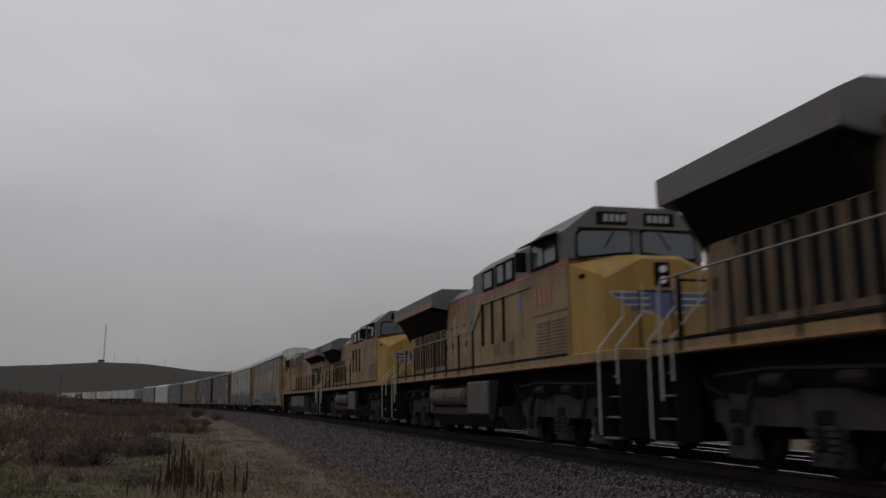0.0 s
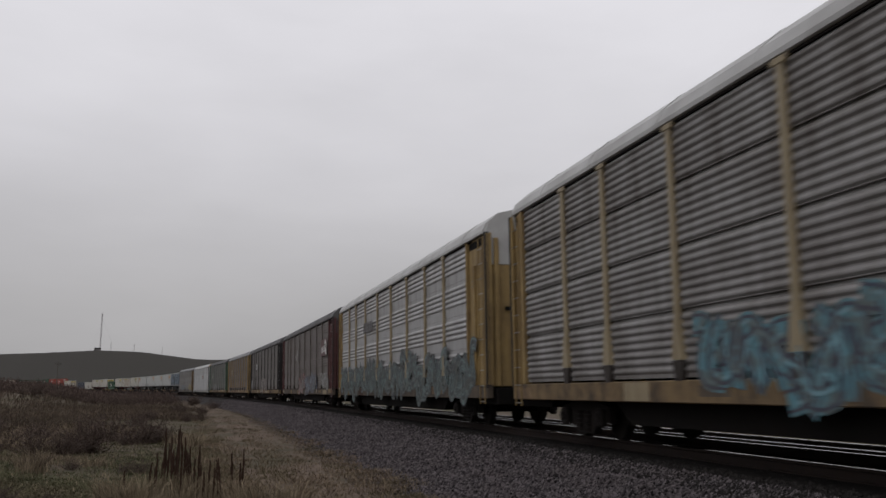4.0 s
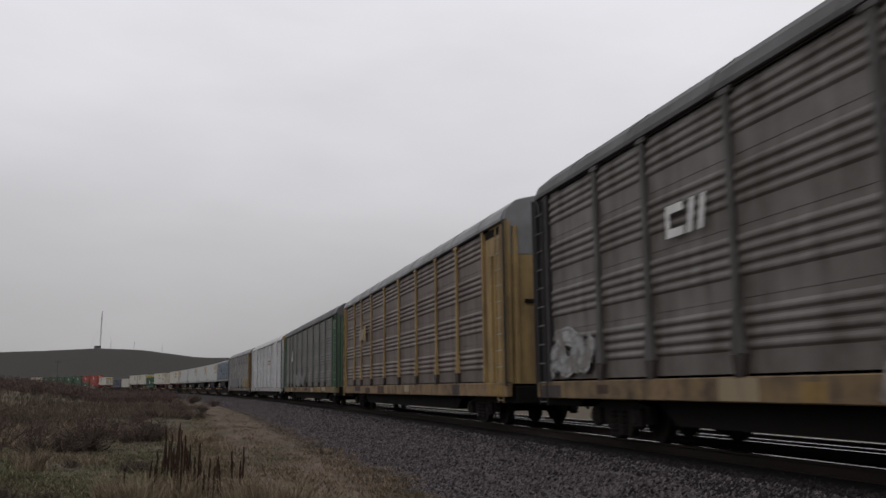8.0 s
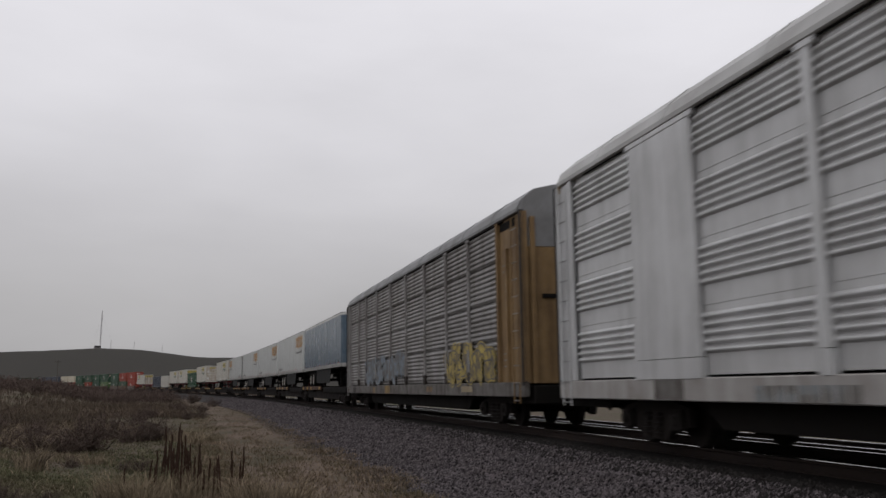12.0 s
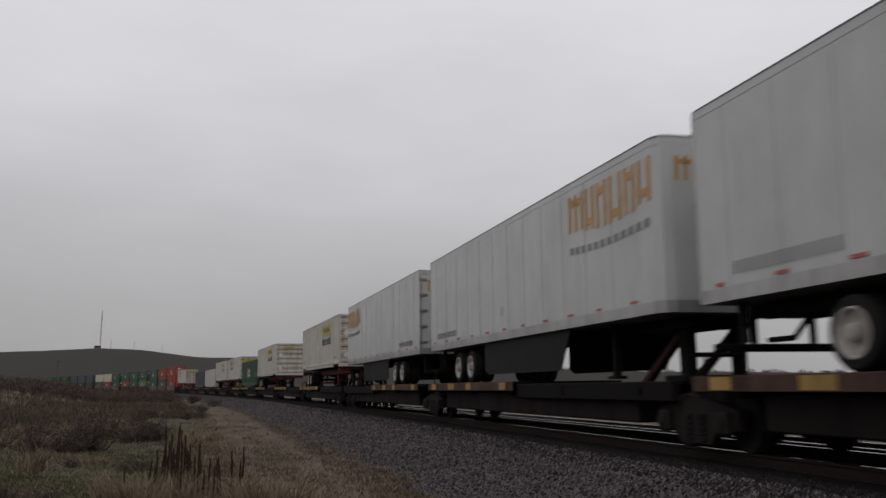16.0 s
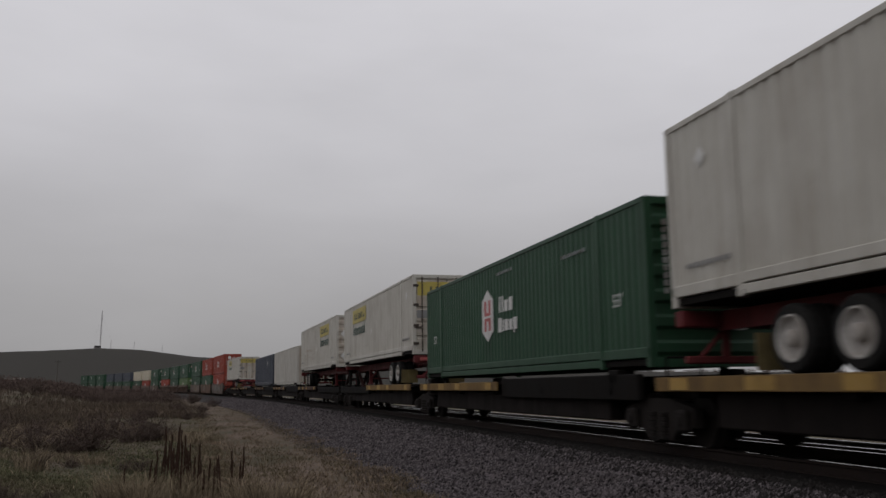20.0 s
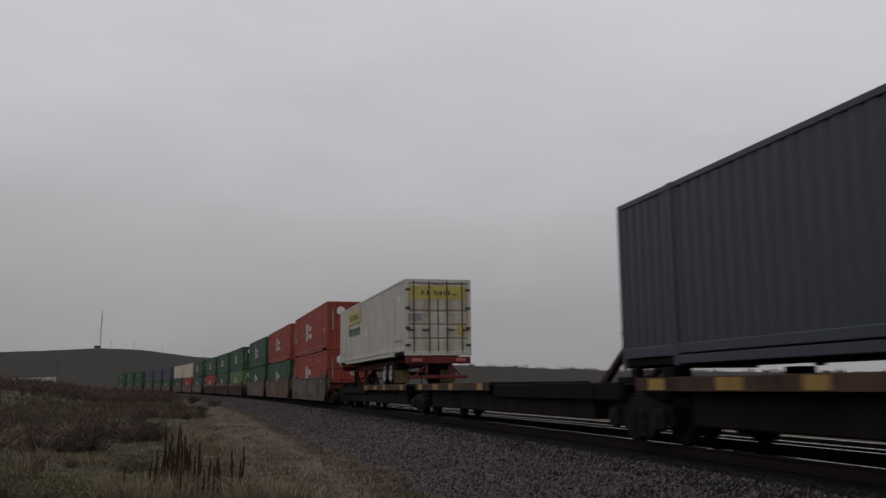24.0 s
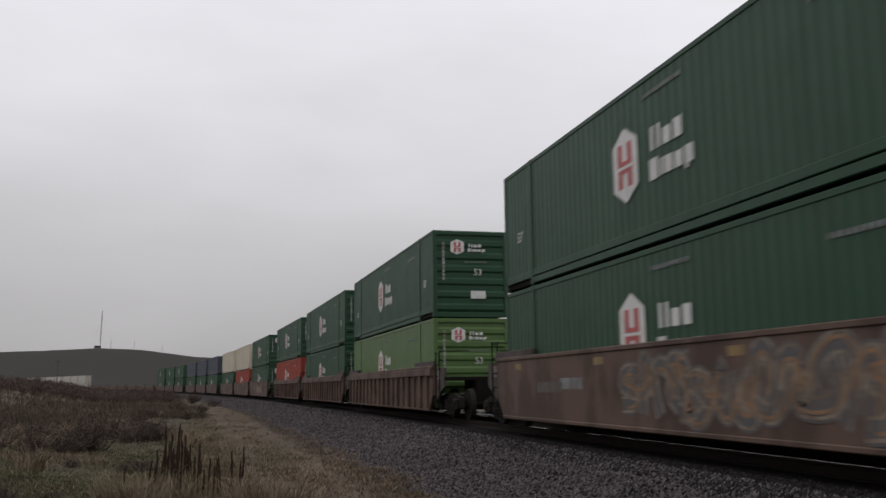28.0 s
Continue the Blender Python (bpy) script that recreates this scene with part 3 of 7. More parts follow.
    part("cabinet_roof", px([(-1.5, 3.8), (-1.5, 4.36), (-1.0, 4.72), (1.0, 4.72), (1.5, 4.36), (1.5, 3.8)], a0, 5.3), M_GREY, eng, "grey cabinet roof")
    part("cabinet_stripe", bx(a0, 5.3, -1.506, 1.506, 3.71, 3.8), M_REDL, eng)
    part("cab", px(side, 5.3, cf), M_YEL, eng, "yellow cab side")
    roof = [(-1.5, 3.8), (-1.53, 4.4), (-0.9, 4.9), (0.9, 4.9), (1.53, 4.4), (1.5, 3.8)]
    part("cab_roof", px(roof, 5.3, cf + 0.06), M_GREY, eng, "grey cab roof")
    part("cab_stripe", bx(5.3, cf, -1.506, 1.506, 3.72, 3.8), M_REDL, eng)
    part("brow", px([(-1.3, 4.44), (1.3, 4.44), (1.2, 4.5), (-1.2, 4.5)], cf + 0.06, cf + 0.12), M_GREY, eng)
    part("roof_aerial", tube(bmesh.new(), [(7.4, -0.3, 4.9), (7.4, -0.3, 5.0), (7.4, 0.2, 5.0), (7.4, 0.2, 4.9)], 0.018), M_BLACK, eng)
    part("roof_box", bx(5.7, 6.5, -0.5, 0.5, 4.9, 4.98, bev=0.02), M_GREY, eng)
    b = bmesh.new()
    secs = []
    for x_, w_, low_, zc, z_out in ((cf, 1.47, 1.66, 3.9, 3.68), (nx - 0.07, 1.27, 1.66, 3.74, 3.34), (nx, 1.2, 1.72, 3.66, 3.26)):
        secs.append([b.verts.new((x_, y_, z_)) for y_, z_ in ((-w_, low_), (-w_, z_out), (-0.42, zc), (0.42, zc), (w_, z_out), (w_, low_))])
    for u_, v_ in zip(secs, secs[1:]):
        for q in range(6):
            b.faces.new((u_[q], u_[(q + 1) % 6], v_[(q + 1) % 6], v_[q]))
    b.faces.new(secs[0])
    b.faces.new(secs[-1])
    bmesh.ops.recalc_face_normals(b, faces=b.faces[:])
    part("nose", b, M_YELN, eng, "yellow blunt nose with a blue winged emblem")
    part("nose_marker", bx(nx - 0.75, nx - 0.55, -1.43, 1.43, 3.36, 3.42, bev=0.01), M_BLACK, eng)
    part("anticlimber", bx(nx, nx + 0.1, -1.15, 1.15, 1.78, 1.9, bev=0.02), M_YEL, eng)
    xw = cf + 0.06
    for sy in (-1, 1):
        pane = part("windshield", px([(sy * 0.13, 3.96), (sy * 0.4, 3.94), (sy * 1.24, 3.84), (sy * 1.31, 3.88), (sy * 1.29, 4.3), (sy * 1.2, 4.37), (sy * 0.2, 4.4), (sy * 0.13, 4.36)], xw, xw + 0.03), M_PANE_SKY, eng, "windshield pane with the sky's reflection in its grey colour")
        part("gasket", px([(sy * 0.09, 3.91), (sy * 0.4, 3.9), (sy * 1.27, 3.79), (sy * 1.36, 3.85), (sy * 1.33, 4.34), (sy * 1.22, 4.42), (sy * 0.18, 4.45), (sy * 0.09, 4.4)], xw - 0.005, xw + 0.014), M_BLACK, pane)
        part("wiper", tube(bmesh.new(), [(xw + 0.045, sy * 0.5, 4.37), (xw + 0.045, sy * 0.74, 4.02)], 0.012), M_BLACK, pane)
        nb = part("number_board", bx(xw - 0.05, xw + 0.06, *pair(sy, 0.2, 0.86), 4.52, 4.79, bev=0.015), M_BLACK, eng, "black number board")
        for q in range(4):
            y_ = sy * (0.29 + 0.13 * q)
            part("number_bar", bx(xw + 0.06, xw + 0.064, y_ - 0.045, y_ + 0.045, 4.58, 4.73), M_GREY_D, nb)
        wins = ((6.15, 7.6, 3.86, 4.36), (4.2, 4.75, 3.86, 4.3), (3.5, 4.05, 3.86, 4.3), (2.35, 3.1, 3.86, 4.28)) if not old else ((7.7, 8.4, 3.55, 4.3), (5.9, 7.3, 3.75, 4.32), (3.2, 4.0, 3.8, 4.3))
        for x0, x1, z0, z1 in wins:
            w = part("cab_window", bx(x0, x1, *pair(sy, 1.5, 1.535), z0, z1, bev=0.01), M_PANE_SKY if x0 > 6 else M_GLASS, eng, "dark side window")
            fr = bmesh.new()
            for a in (x0 - 0.05, x1):
                box(fr, a, a + 0.05, *pair(sy, 1.5, 1.55), z0 - 0.05, z1 + 0.05)
            box(fr, x0, x1, *pair(sy, 1.5, 1.55), z1, z1 + 0.05)
            box(fr, x0, x1, *pair(sy, 1.5, 1.55), z0 - 0.05, z0)
            part("window_frame", fr, M_BLACK, w)
            if x1 - x0 > 1:
                part("window_bar", bx((x0 + x1) / 2 - 0.03, (x0 + x1) / 2 + 0.03, *pair(sy, 1.5, 1.548), z0, z1), M_BLACK, w)
        part("sun_visor", px([(sy * 1.52, 4.42), (sy * 1.88, 4.3), (sy * 1.88, 4.32), (sy * 1.52, 4.46)], 6.1, 7.75), M_GREY, eng)
        part("mirror", bx(5.72, 5.8, *pair(sy, 1.55, 1.8), 3.85, 4.3, bev=0.01), M_BLACK, eng)
        part("cab_handhold", tube(bmesh.new(), [(5.5, sy * 1.53, 3.4), (5.5, sy * 1.58, 3.4), (5.5, sy * 1.58, 2.4), (5.5, sy * 1.53, 2.4)], 0.014), M_HANDD, eng)
        if not old:
            for x0, w, z0, z1, n in ((6.25, 0.75, 1.98, 2.68, 10), (7.2, 0.8, 1.98, 2.68, 10), (3.0, 0.42, 2.12, 2.42, 4), (4.15, 0.42, 2.12, 2.42, 4)):
                back = part("louvre_frame", bx(x0 - 0.05, x0 + w + 0.05, *pair(sy, 1.5, 1.51), z0 - 0.05, z1 + 0.05), M_YEL, eng)
                for k in range(n):
                    zz = z0 + (z1 - z0) * k / n
                    part("louvre_slat", bx(x0, x0 + w, *pair(sy, 1.51, 1.53), zz, zz + (z1 - z0) / n * 0.5), M_RUST_P, back)
            part("rain_strip", bx(6.1, 8.1, *pair(sy, 1.5, 1.52), 2.8, 2.83), M_RUST_P, eng)
            for x0 in (1.9, 3.05, 5.28):
                part("panel_joint", bx(x0, x0 + 0.015, *pair(sy, 1.5, 1.506), 1.95, 3.7), M_RUST_P, eng)
        else:
            part("side_vent", bx(8.2, 8.45, *pair(sy, 1.5, 1.515), 2.35, 2.9), M_BLACK, eng, "small black vent")
            for x0, x1, z in ((8.0, 8.9, 3.0), (8.1, 8.8, 2.2), (5.4, 7.6, 2.9)):
                part("panel_joint", bx(x0, x1, *pair(sy, 1.5, 1.512), z, z + 0.02), M_RUST_P, eng)
            part("battery_step", bx(2.0, 3.8, *pair(sy, 1.42, 1.5), 1.95, 2.3, bev=0.03), M_YEL, eng)
            part("hood_lump", bx(3.0, 4.2, *pair(sy, 1.42, 1.5), 3.1, 3.7, bev=0.03), M_YEL, eng)
        part("side_number", flat_shapes(bars(4, 0.22, 0.42, 0.07)), M_RED_F, eng, "faded red number bars").matrix_basis = side_at(sy, 6.1 if sy < 0 else -7.3, 3.0, 1.507)
        shield = [[(0, 0), (0.3, 0), (0.3, 0.26), (0.15, 0.33), (0, 0.26)], [(0, -0.1), (0.3, -0.1), (0.3, -0.04), (0, -0.04)]]
        part("side_shield", flat_shapes(shield), M_BLUE, eng, "blue shield emblem").matrix_basis = side_at(sy, 5.0 if sy < 0 else (-6.0 if old else -5.4), 3.05, 1.507)
    back_ = part("wing_emblem", px([(-1.14, 3.02), (1.14, 3.02), (1.06, 2.93), (0.86, 2.78), (0.6, 2.65), (0.3, 2.58), (-0.3, 2.58), (-0.6, 2.65), (-0.86, 2.78), (-1.06, 2.93)], nx + 0.001, nx + 0.006), M_WINGW, eng, "white-edged blue wing emblem")
    for k in range(3):
        hw, z = (1.08, 0.96, 0.74)[k], 2.995 - 0.125 * k
        part("wing_bar", px([(-hw, z), (hw, z), (hw - 0.1, z - 0.085), (-hw + 0.1, z - 0.085)], nx + 0.006, nx + 0.012), M_BLUE, back_, "blue wing bar")
    part("shield", px([(-0.27, 3.06), (0.27, 3.06), (0.29, 2.74), (0.2, 2.6), (0, 2.48), (-0.2, 2.6), (-0.29, 2.74)], nx + 0.006, nx + 0.018), M_BLUE, eng, "blue shield")
    hl = part("headlight", bx(nx - 0.2, nx + 0.04, -0.16, 0.16, 3.12, 3.6, bev=0.02), M_BLACK, eng)
    for z in (3.25, 3.46):
        part("lens", cyl(bmesh.new(), (nx + 0.02, 0, z), (nx + 0.06, 0, z), 0.075, 12), M_LENS, hl)
    part("nose_door", bx(nx, nx + 0.02, *pair(1, 0.45, 0.95), 1.95, 2.75, bev=0.01), M_YEL, eng)
    # pilots, steps, rails
    for way in (-1, 1):
        x = 10.35 * way
        part("pilot", bx(*sorted((x, x - 0.12 * way)), -1.4, 1.4, 0.3, 1.66, bev=0.03), M_BLACK, eng)
        coupler(eng, x, way)
        for y in (-0.7, -0.5, 0.5, 0.7):
            part("brake_hose", tube(bmesh.new(), [(x, y, 1.15), (x + 0.25 * way, y, 0.95), (x + 0.3 * way, y * 0.9, 0.6)], 0.025), M_BLACK, eng)
        for sy in (-1, 1):
            a, c = sorted((x + 0.05 * way, x - 0.75 * way))
            step = part("step_well", bx(a, c, *pair(sy, 1.08, 1.12), 0.32, 1.66), M_BLACK, eng, "black step well")
            for xx in (a, c):
                part("step_side", bx(xx - 0.02, xx + 0.02, *pair(sy, 1.12, 1.53), 0.32, 1.66), M_BLACK, step)
            for k in range(4):
                z = 0.3 + 0.36 * k
                part("tread", bx(a + 0.1, c - 0.1, *pair(sy, 1.36 - 0.07 * k, 1.54 - 0.07 * k), z, z + 0.03), M_STEEL, step, "worn steel step tread")
            for xx, zz in ((a, 0.36), (c, 1.25)):
                part("grab_rail", tube(bmesh.new(), [(xx, sy * 1.55, zz), (xx, sy * 1.55, 1.9), (xx, sy * 1.02, 2.5), (xx, sy * 1.02, 3.0)], 0.017), M_HAND, eng, "pale steel grab rail")
        part("end_handrail", tube(bmesh.new(), [(x - 0.1 * way, -1.0, 1.9), (x - 0.1 * way, -1.0, 2.9), (x - 0.1 * way, -0.35, 2.9), (x - 0.1 * way, -0.35, 1.9)], 0.02), M_BLACK, eng)
        part("end_handrail", tube(bmesh.new(), [(x - 0.1 * way, 1.0, 1.9), (x - 0.1 * way, 1.0, 2.9), (x - 0.1 * way, 0.35, 2.9), (x - 0.1 * way, 0.35, 1.9)], 0.02), M_BLACK, eng)
    for sy in (-1, 1):
        up = [(-9.9, 2.85), (1.2, 2.88), (2.1, 3.5), (5.9, 3.5)] if not old else [(-9.6, 2.85), (3.9, 2.9)]
        part("handrail", tube(bmesh.new(), [(x, sy * 1.52, z) for x, z in up], 0.018), M_HANDD, eng, "dull steel handrail")
        part("rail_drop", tube(bmesh.new(), [(up[0][0], sy * 1.52, 2.85), (up[0][0] - 0.12, sy * 1.53, 2.6), (up[0][0] - 0.12, sy * 1.53, 0.95)], 0.022), M_HAND, eng)
        for k in range(8):
            xx = -9.4 + 1.5 * k
            part("stanchion", bx(xx - 0.035, xx + 0.035, *pair(sy, 1.48, 1.52), 1.7, 2.87), M_BLACK, eng)
        if not old:
            for xx in (2.15, 3.0, 3.95):
                part("stanchion", bx(xx - 0.035, xx + 0.035, *pair(sy, 1.51, 1.55), 2.4, 3.5), M_BLACK, eng)
        # painting on the hood: a waving flag with its dark field towards the cab
        fr, fw, fb = (M_FLAGR, M_FLAGW, M_FLAGB) if old else (M_FADER, M_FADEW, M_FADEB)
        wide_, step = 3.4, 3.4 / 16
        turn_ = (lambda u: wide_ - u) if sy < 0 else (lambda u: u)

        def wave(u):
            return 0.13 * math.sin(u * 3.1 + 0.3) * min(1, u / 0.8) + 0.42 * (1 - u / wide_)
        cols = {fr: [], fw: [], fb: []}
        for k in range(9):
            for i in range(16):
                u0, u1 = i * step + 0.02 * k, (i + 1) * step + 0.02 * k
                z0 = 0.145 * k
                if old or (i * 7 + k * 5) % 5 > 1:
                    cols[fr if k % 2 == 0 else fw].append([(turn_(u0), z0 + wave(u0)), (turn_(u1), z0 + wave(u1)), (turn_(u1), z0 + 0.145 + wave(u1)), (turn_(u0), z0 + 0.145 + wave(u0))])
        n = 7
        top_, low_ = [(u * 1.15 / n, 1.31 + wave(u * 1.15 / n)) for u in range(n + 1)], [(u * 1.3 / n - 0.1, 0.56 + wave(max(0, u * 1.3 / n))) for u in range(n + 1)]
        cols[fb] = [[(turn_(u), z) for u, z in low_ + top_[::-1]]]
        fl = None
        for mt, polys in cols.items():
            o = part("painted_flag" if fl is None else "flag_field", flat_shapes(polys, 0.012 if mt is fb else 0.006), mt, fl or eng, "faded striped flag painting")
            if fl is None:
                o.matrix_basis = side_at(sy, -3.4 if sy < 0 else 0.0, 2.16, 1.006)
                fl = o
    rides(eng, s15, 6.6, flip)
    return eng


M_YELS = paint("sooty_yellow", (0.15, 0.098, 0.046), 0.6, amount=0.6, dirt=(0.055, 0.04, 0.03), spec=0.2, scale=0.9, fade=0.08)
M_WINGW = paint("emblem_white", (0.42, 0.40, 0.36), 0.55, amount=0.3)
M_GREY_D = plain("dim_digits", (0.28, 0.28, 0.27), 0.5)
M_LENS = plain("lamp_lens", (0.5, 0.5, 0.48), 0.15, 0.6)
# blue-grey base colour holds a painted reflection of the sky
M_PANE_SKY = plain("sky_grey_pane", (0.085, 0.1, 0.115), 0.1)
M_RUST_P = paint("brown_louvre", (0.16, 0.085, 0.035), 0.6, amount=0.5)
M_RED_F = paint("faded_red", (0.34, 0.10, 0.045), 0.6, amount=0.35)
M_HANDD = plain("side_rail_paint", (0.16, 0.15, 0.13), 0.55)
M_HAND = plain("handrail_paint", (0.34, 0.33, 0.30), 0.45)
M_FADER = paint("faded_flag_red", (0.24, 0.12, 0.06), 0.6, amount=0.4)
M_FADEW = paint("faded_flag_white", (0.29, 0.2, 0.1), 0.6, amount=0.4)
M_FADEB = paint("faded_flag_blue", (0.10, 0.085, 0.06), 0.6, amount=0.4)
M_FLAGR = paint("flag_red", (0.27, 0.075, 0.06), 0.6, amount=0.3, fade=0.05)
M_FLAGW = paint("flag_white", (0.27, 0.25, 0.22), 0.6, amount=0.4)
M_FLAGB = paint("flag_blue", (0.055, 0.075, 0.085), 0.6, amount=0.3, fade=0.05)

for k, (fl, fg) in enumerate(((True, 2), (False, 0), (False, 1), (False, 3))):
    locomotive(-246.5 - 11.025 - 22.05 * k, fl, fg)

# ---------- autorack cars ----------
POSTS = (-9.8, -7.8, -5.2, -2.25, 0.6, 3.5, 6.3, 8.75)
M_ROOF = paint("galvanised_roof", (0.20, 0.203, 0.208), 0.6, 0.1, amount=0.35, streak=0.6, dirt=(0.07, 0.066, 0.06), spec=0.2)
M_ROOFD = paint("sooty_roof", (0.075, 0.074, 0.075), 0.7, 0.0, amount=0.4, streak=0.6, dirt=(0.045, 0.042, 0.04), spec=0.15)


def rack_profile(out, depth, thick, z0, z1, ribs, fine):
    """Outline y, z of a side wall: four sheets, each with pressed ribs; plain bands between them, or none and a gap when fine."""
    pts, h = [], (z1 - z0) / 4
    low = out + depth
    for q in range(4):
        a = z0 + q * h
        gap = 0.05 if fine else 0.008
        slot = [(low + gap, a), (low + gap, a + (0.05 if fine else 0.016)), (low, a + (0.052 if fine else 0.018))] if q else [(low, a)]
        pts += slot
        span, b = (h - 0.07, a + 0.06) if fine else (h * 0.62, a + h * 0.3)
        pitch = span / ribs
        for k in range(ribs):
            c = b + pitch * k
            pts += [(low, c + pitch * 0.04), (out + depth * 0.1, c + pitch * 0.3), (out, c + pitch * 0.44), (out + depth * 0.1, c + pitch * 0.58), (low, c + pitch * 0.88)]
        pts.append((low, a + h))
    return pts + [(out + thick, z1), (out + thick, z0)]


_racks = {}


def autorack(s15, label, wall, post, front_end, sill, top=None, wide=False, art=(), rear_end=None, fine=False):
    car = thing("autorack_car", label, "freight car", "autorack cars in the train")
    z0, z1, hw = 1.12, 5.02, 1.5
    # walls bay by bay
    cols = POSTS if not wide else (-8.6, -4.75, -1.6, 1.6, 4.75, 8.6)
    edges = [-12.35] + list(cols) + [11.3 if not wide else 12.35]
    for a, b in zip(edges, edges[1:]):
        ga, gb = a + (1.0 if wide and abs(a) == 8.6 else 0.05), b - (1.0 if wide and abs(b) == 8.6 else 0.05)
        key = (round(gb - ga, 3), wide, fine, wall.name)
        if key not in _racks:
            _racks[key] = solid(px(rack_profile(-hw + 0.02, 0.05 if wide else 0.03, 0.11, z0, z1, 7 if fine else 5 if wide else 4, fine), 0, gb - ga), wall)
        put(_racks[key], "side_panel", car, Matrix.Translation((ga, 0, 0)))
        put(_racks[key], "side_panel", car, Matrix.Translation((gb, 0, 0)) @ Matrix.Rotation(math.pi, 4, "Z"))
    for x in cols:
        for sy in (-1, 1):
            w = 1.05 if wide and abs(x) > 7 else (0.07 if not wide else 0.09)
            b = bx(x - w, x + w, *sorted((sy * (hw - 0.05), sy * (hw + 0.03))), z0 + 0.8, z1, bev=0.012)
            flare = 0.16 if not wide else w + 0.04
            prism(b, [(x - w, z0 + 0.86), (x + w, z0 + 0.86), (x + flare, z0 + 0.26), (x - flare, z0 + 0.26)], *sorted((sy * (hw - 0.05), sy * (hw + 0.045))), "Y")
            box(b, x - w - 0.09, x + w + 0.09, *sorted((sy * (hw - 0.04), sy * (hw + 0.04))), z1 - 0.09, z1, bev=0.01)
            part("post", b, post, car)
            part("post_foot", px([(x - flare, z0 + 0.25), (x + flare, z0 + 0.25), (x + (flare if wide else 0.09), 1.07), (x - (flare if wide else 0.09), 1.07)], *sorted((sy * (hw - 0.05), sy * (hw + 0.04))), "Y"), post if wide else M_FOOT, car)
    # thin black strip that draws the roof overhang's shade on the wall top
    for sy in (-1, 1):
        part("eave_shade", bx(-11.75, 11.75, *sorted((sy * (hw - 0.05), sy * (hw - 0.006))), z1 - (0.03 if not wide else 0.014), z1 - 0.004), M_BLACK, car, "black strip for the shade under the eave")
    # roof
    prof = [(-1.5, 5.03), (-1.535, 5.045), (-1.535, 5.12), (-1.44, 5.32), (-1.1, 5.6), (-0.5, 5.74), (0.5, 5.74), (1.1, 5.6), (1.44, 5.32), (1.535, 5.12), (1.535, 5.045), (1.5, 5.03)]
    b = px(prof, -13.02, 13.02)
    part("roof", b, top or M_ROOF, car, "dull galvanised arched roof")
    for x in (-11, -8.3, -5.5, -2.75, 0, 2.75, 5.5, 8.3, 11):
        seam = [(y * 1.004, z + 0.012) for y, z in prof[1:-1]]
        part("roof_seam", px(seam + [(1.5, 5.06), (-1.5, 5.06)], x - 0.03, x + 0.03), top or M_ROOF, car)
    for sy in (-1, 1):
        # side sill and fittings
        part("side_sill", bx(-13.2, 13.2, *sorted((sy * 1.38, sy * 1.53)), 0.74, 1.08, bev=0.015), sill, car, "scuffed painted side sill")
        for way in (-1, 1):
            xe = 13.2 * way
            end = front_end if way > 0 else (rear_end or front_end)
            a, c = (11.3 if not wide else 12.35, xe) if way > 0 else (xe, -12.35)
            ep = part("end_wall", bx(a, c, *sorted((sy * 1.36, sy * (1.44 if not wide else 1.475))), 1.08, 5.03, bev=0.01), end, car, "painted end bay with ladder")
            b = bmesh.new()
            for xx in (a, c - 0.12):
                box(b, xx, xx + 0.12, *sorted((sy * 1.4, sy * 1.53)), 1.08, 5.03, bev=0.012)
            part("corner_post", b, end, ep)
            box_x = (a + c) / 2
            part("stiffener", bx(box_x - 0.22 * way - 0.06, box_x - 0.22 * way + 0.06, *sorted((sy * 1.42, sy * 1.52)), 1.08, 5.0 if way < 0 else 4.3, bev=0.012), end, ep)
            if not wide:
                part("end_notch", bx(a + 0.16, max(a + 0.3, c - 0.6), *sorted((sy * 1.44, sy * 1.446)), 4.78, 4.98), M_BLACK, ep)
            for zz, ww in ((3.9, 0.5), (3.75, 0.5), (1.75, 0.4), (1.6, 0.45), (1.45, 0.35)):
                part("stencil_bar", bx(a + 0.3, a + 0.3 + ww, *sorted((sy * 1.44, sy * 1.445)), zz, zz + 0.03), M_SPG if end is not M_DEND else M_SPW, ep)
            if end in (M_MAROON, M_GRNP) and way > 0:
                for zz in (1.58, 1.84):
                    part("yellow_placard", bx(a + 0.14, a + 0.66, *sorted((sy * 1.44, sy * 1.448)), zz, zz + 0.19), M_PATCH, ep, "small yellow placard")
                b = bmesh.new()
                for zz in (3.25, 3.68):
                    box(b, a + 0.3, a + 0.95, *sorted((sy * 1.44, sy * 1.446)), zz, zz + 0.025)
                for xx in (a + 0.3, a + 0.925):
                    box(b, xx, xx + 0.025, *sorted((sy * 1.44, sy * 1.446)), 3.275, 3.68)
                part("stencil_frame", b, M_SPG, ep)
            part("door_edge", bx(*sorted((xe, xe - 0.03 * way)), *sorted((sy * 1.44, sy * 1.56)), 1.0, 5.05), M_DEND, ep)
            lx = xe - 0.42 * way
            b = bmesh.new()
            for dx in (-0.2, 0.2):
                tube(b, [(lx + dx, sy * 1.54, 0.6), (lx + dx, sy * 1.54, 4.95)], 0.018, 5)
            ladder = part("ladder", b, end, ep)
            rung = bmesh.new()
            for k in range(11):
                z = 0.66 + 0.4 * k
                tube(rung, [(lx - 0.2, sy * 1.54, z), (lx + 0.2, sy * 1.54, z)], 0.014, 5)
            part("rung", rung, M_STEEL, ladder)
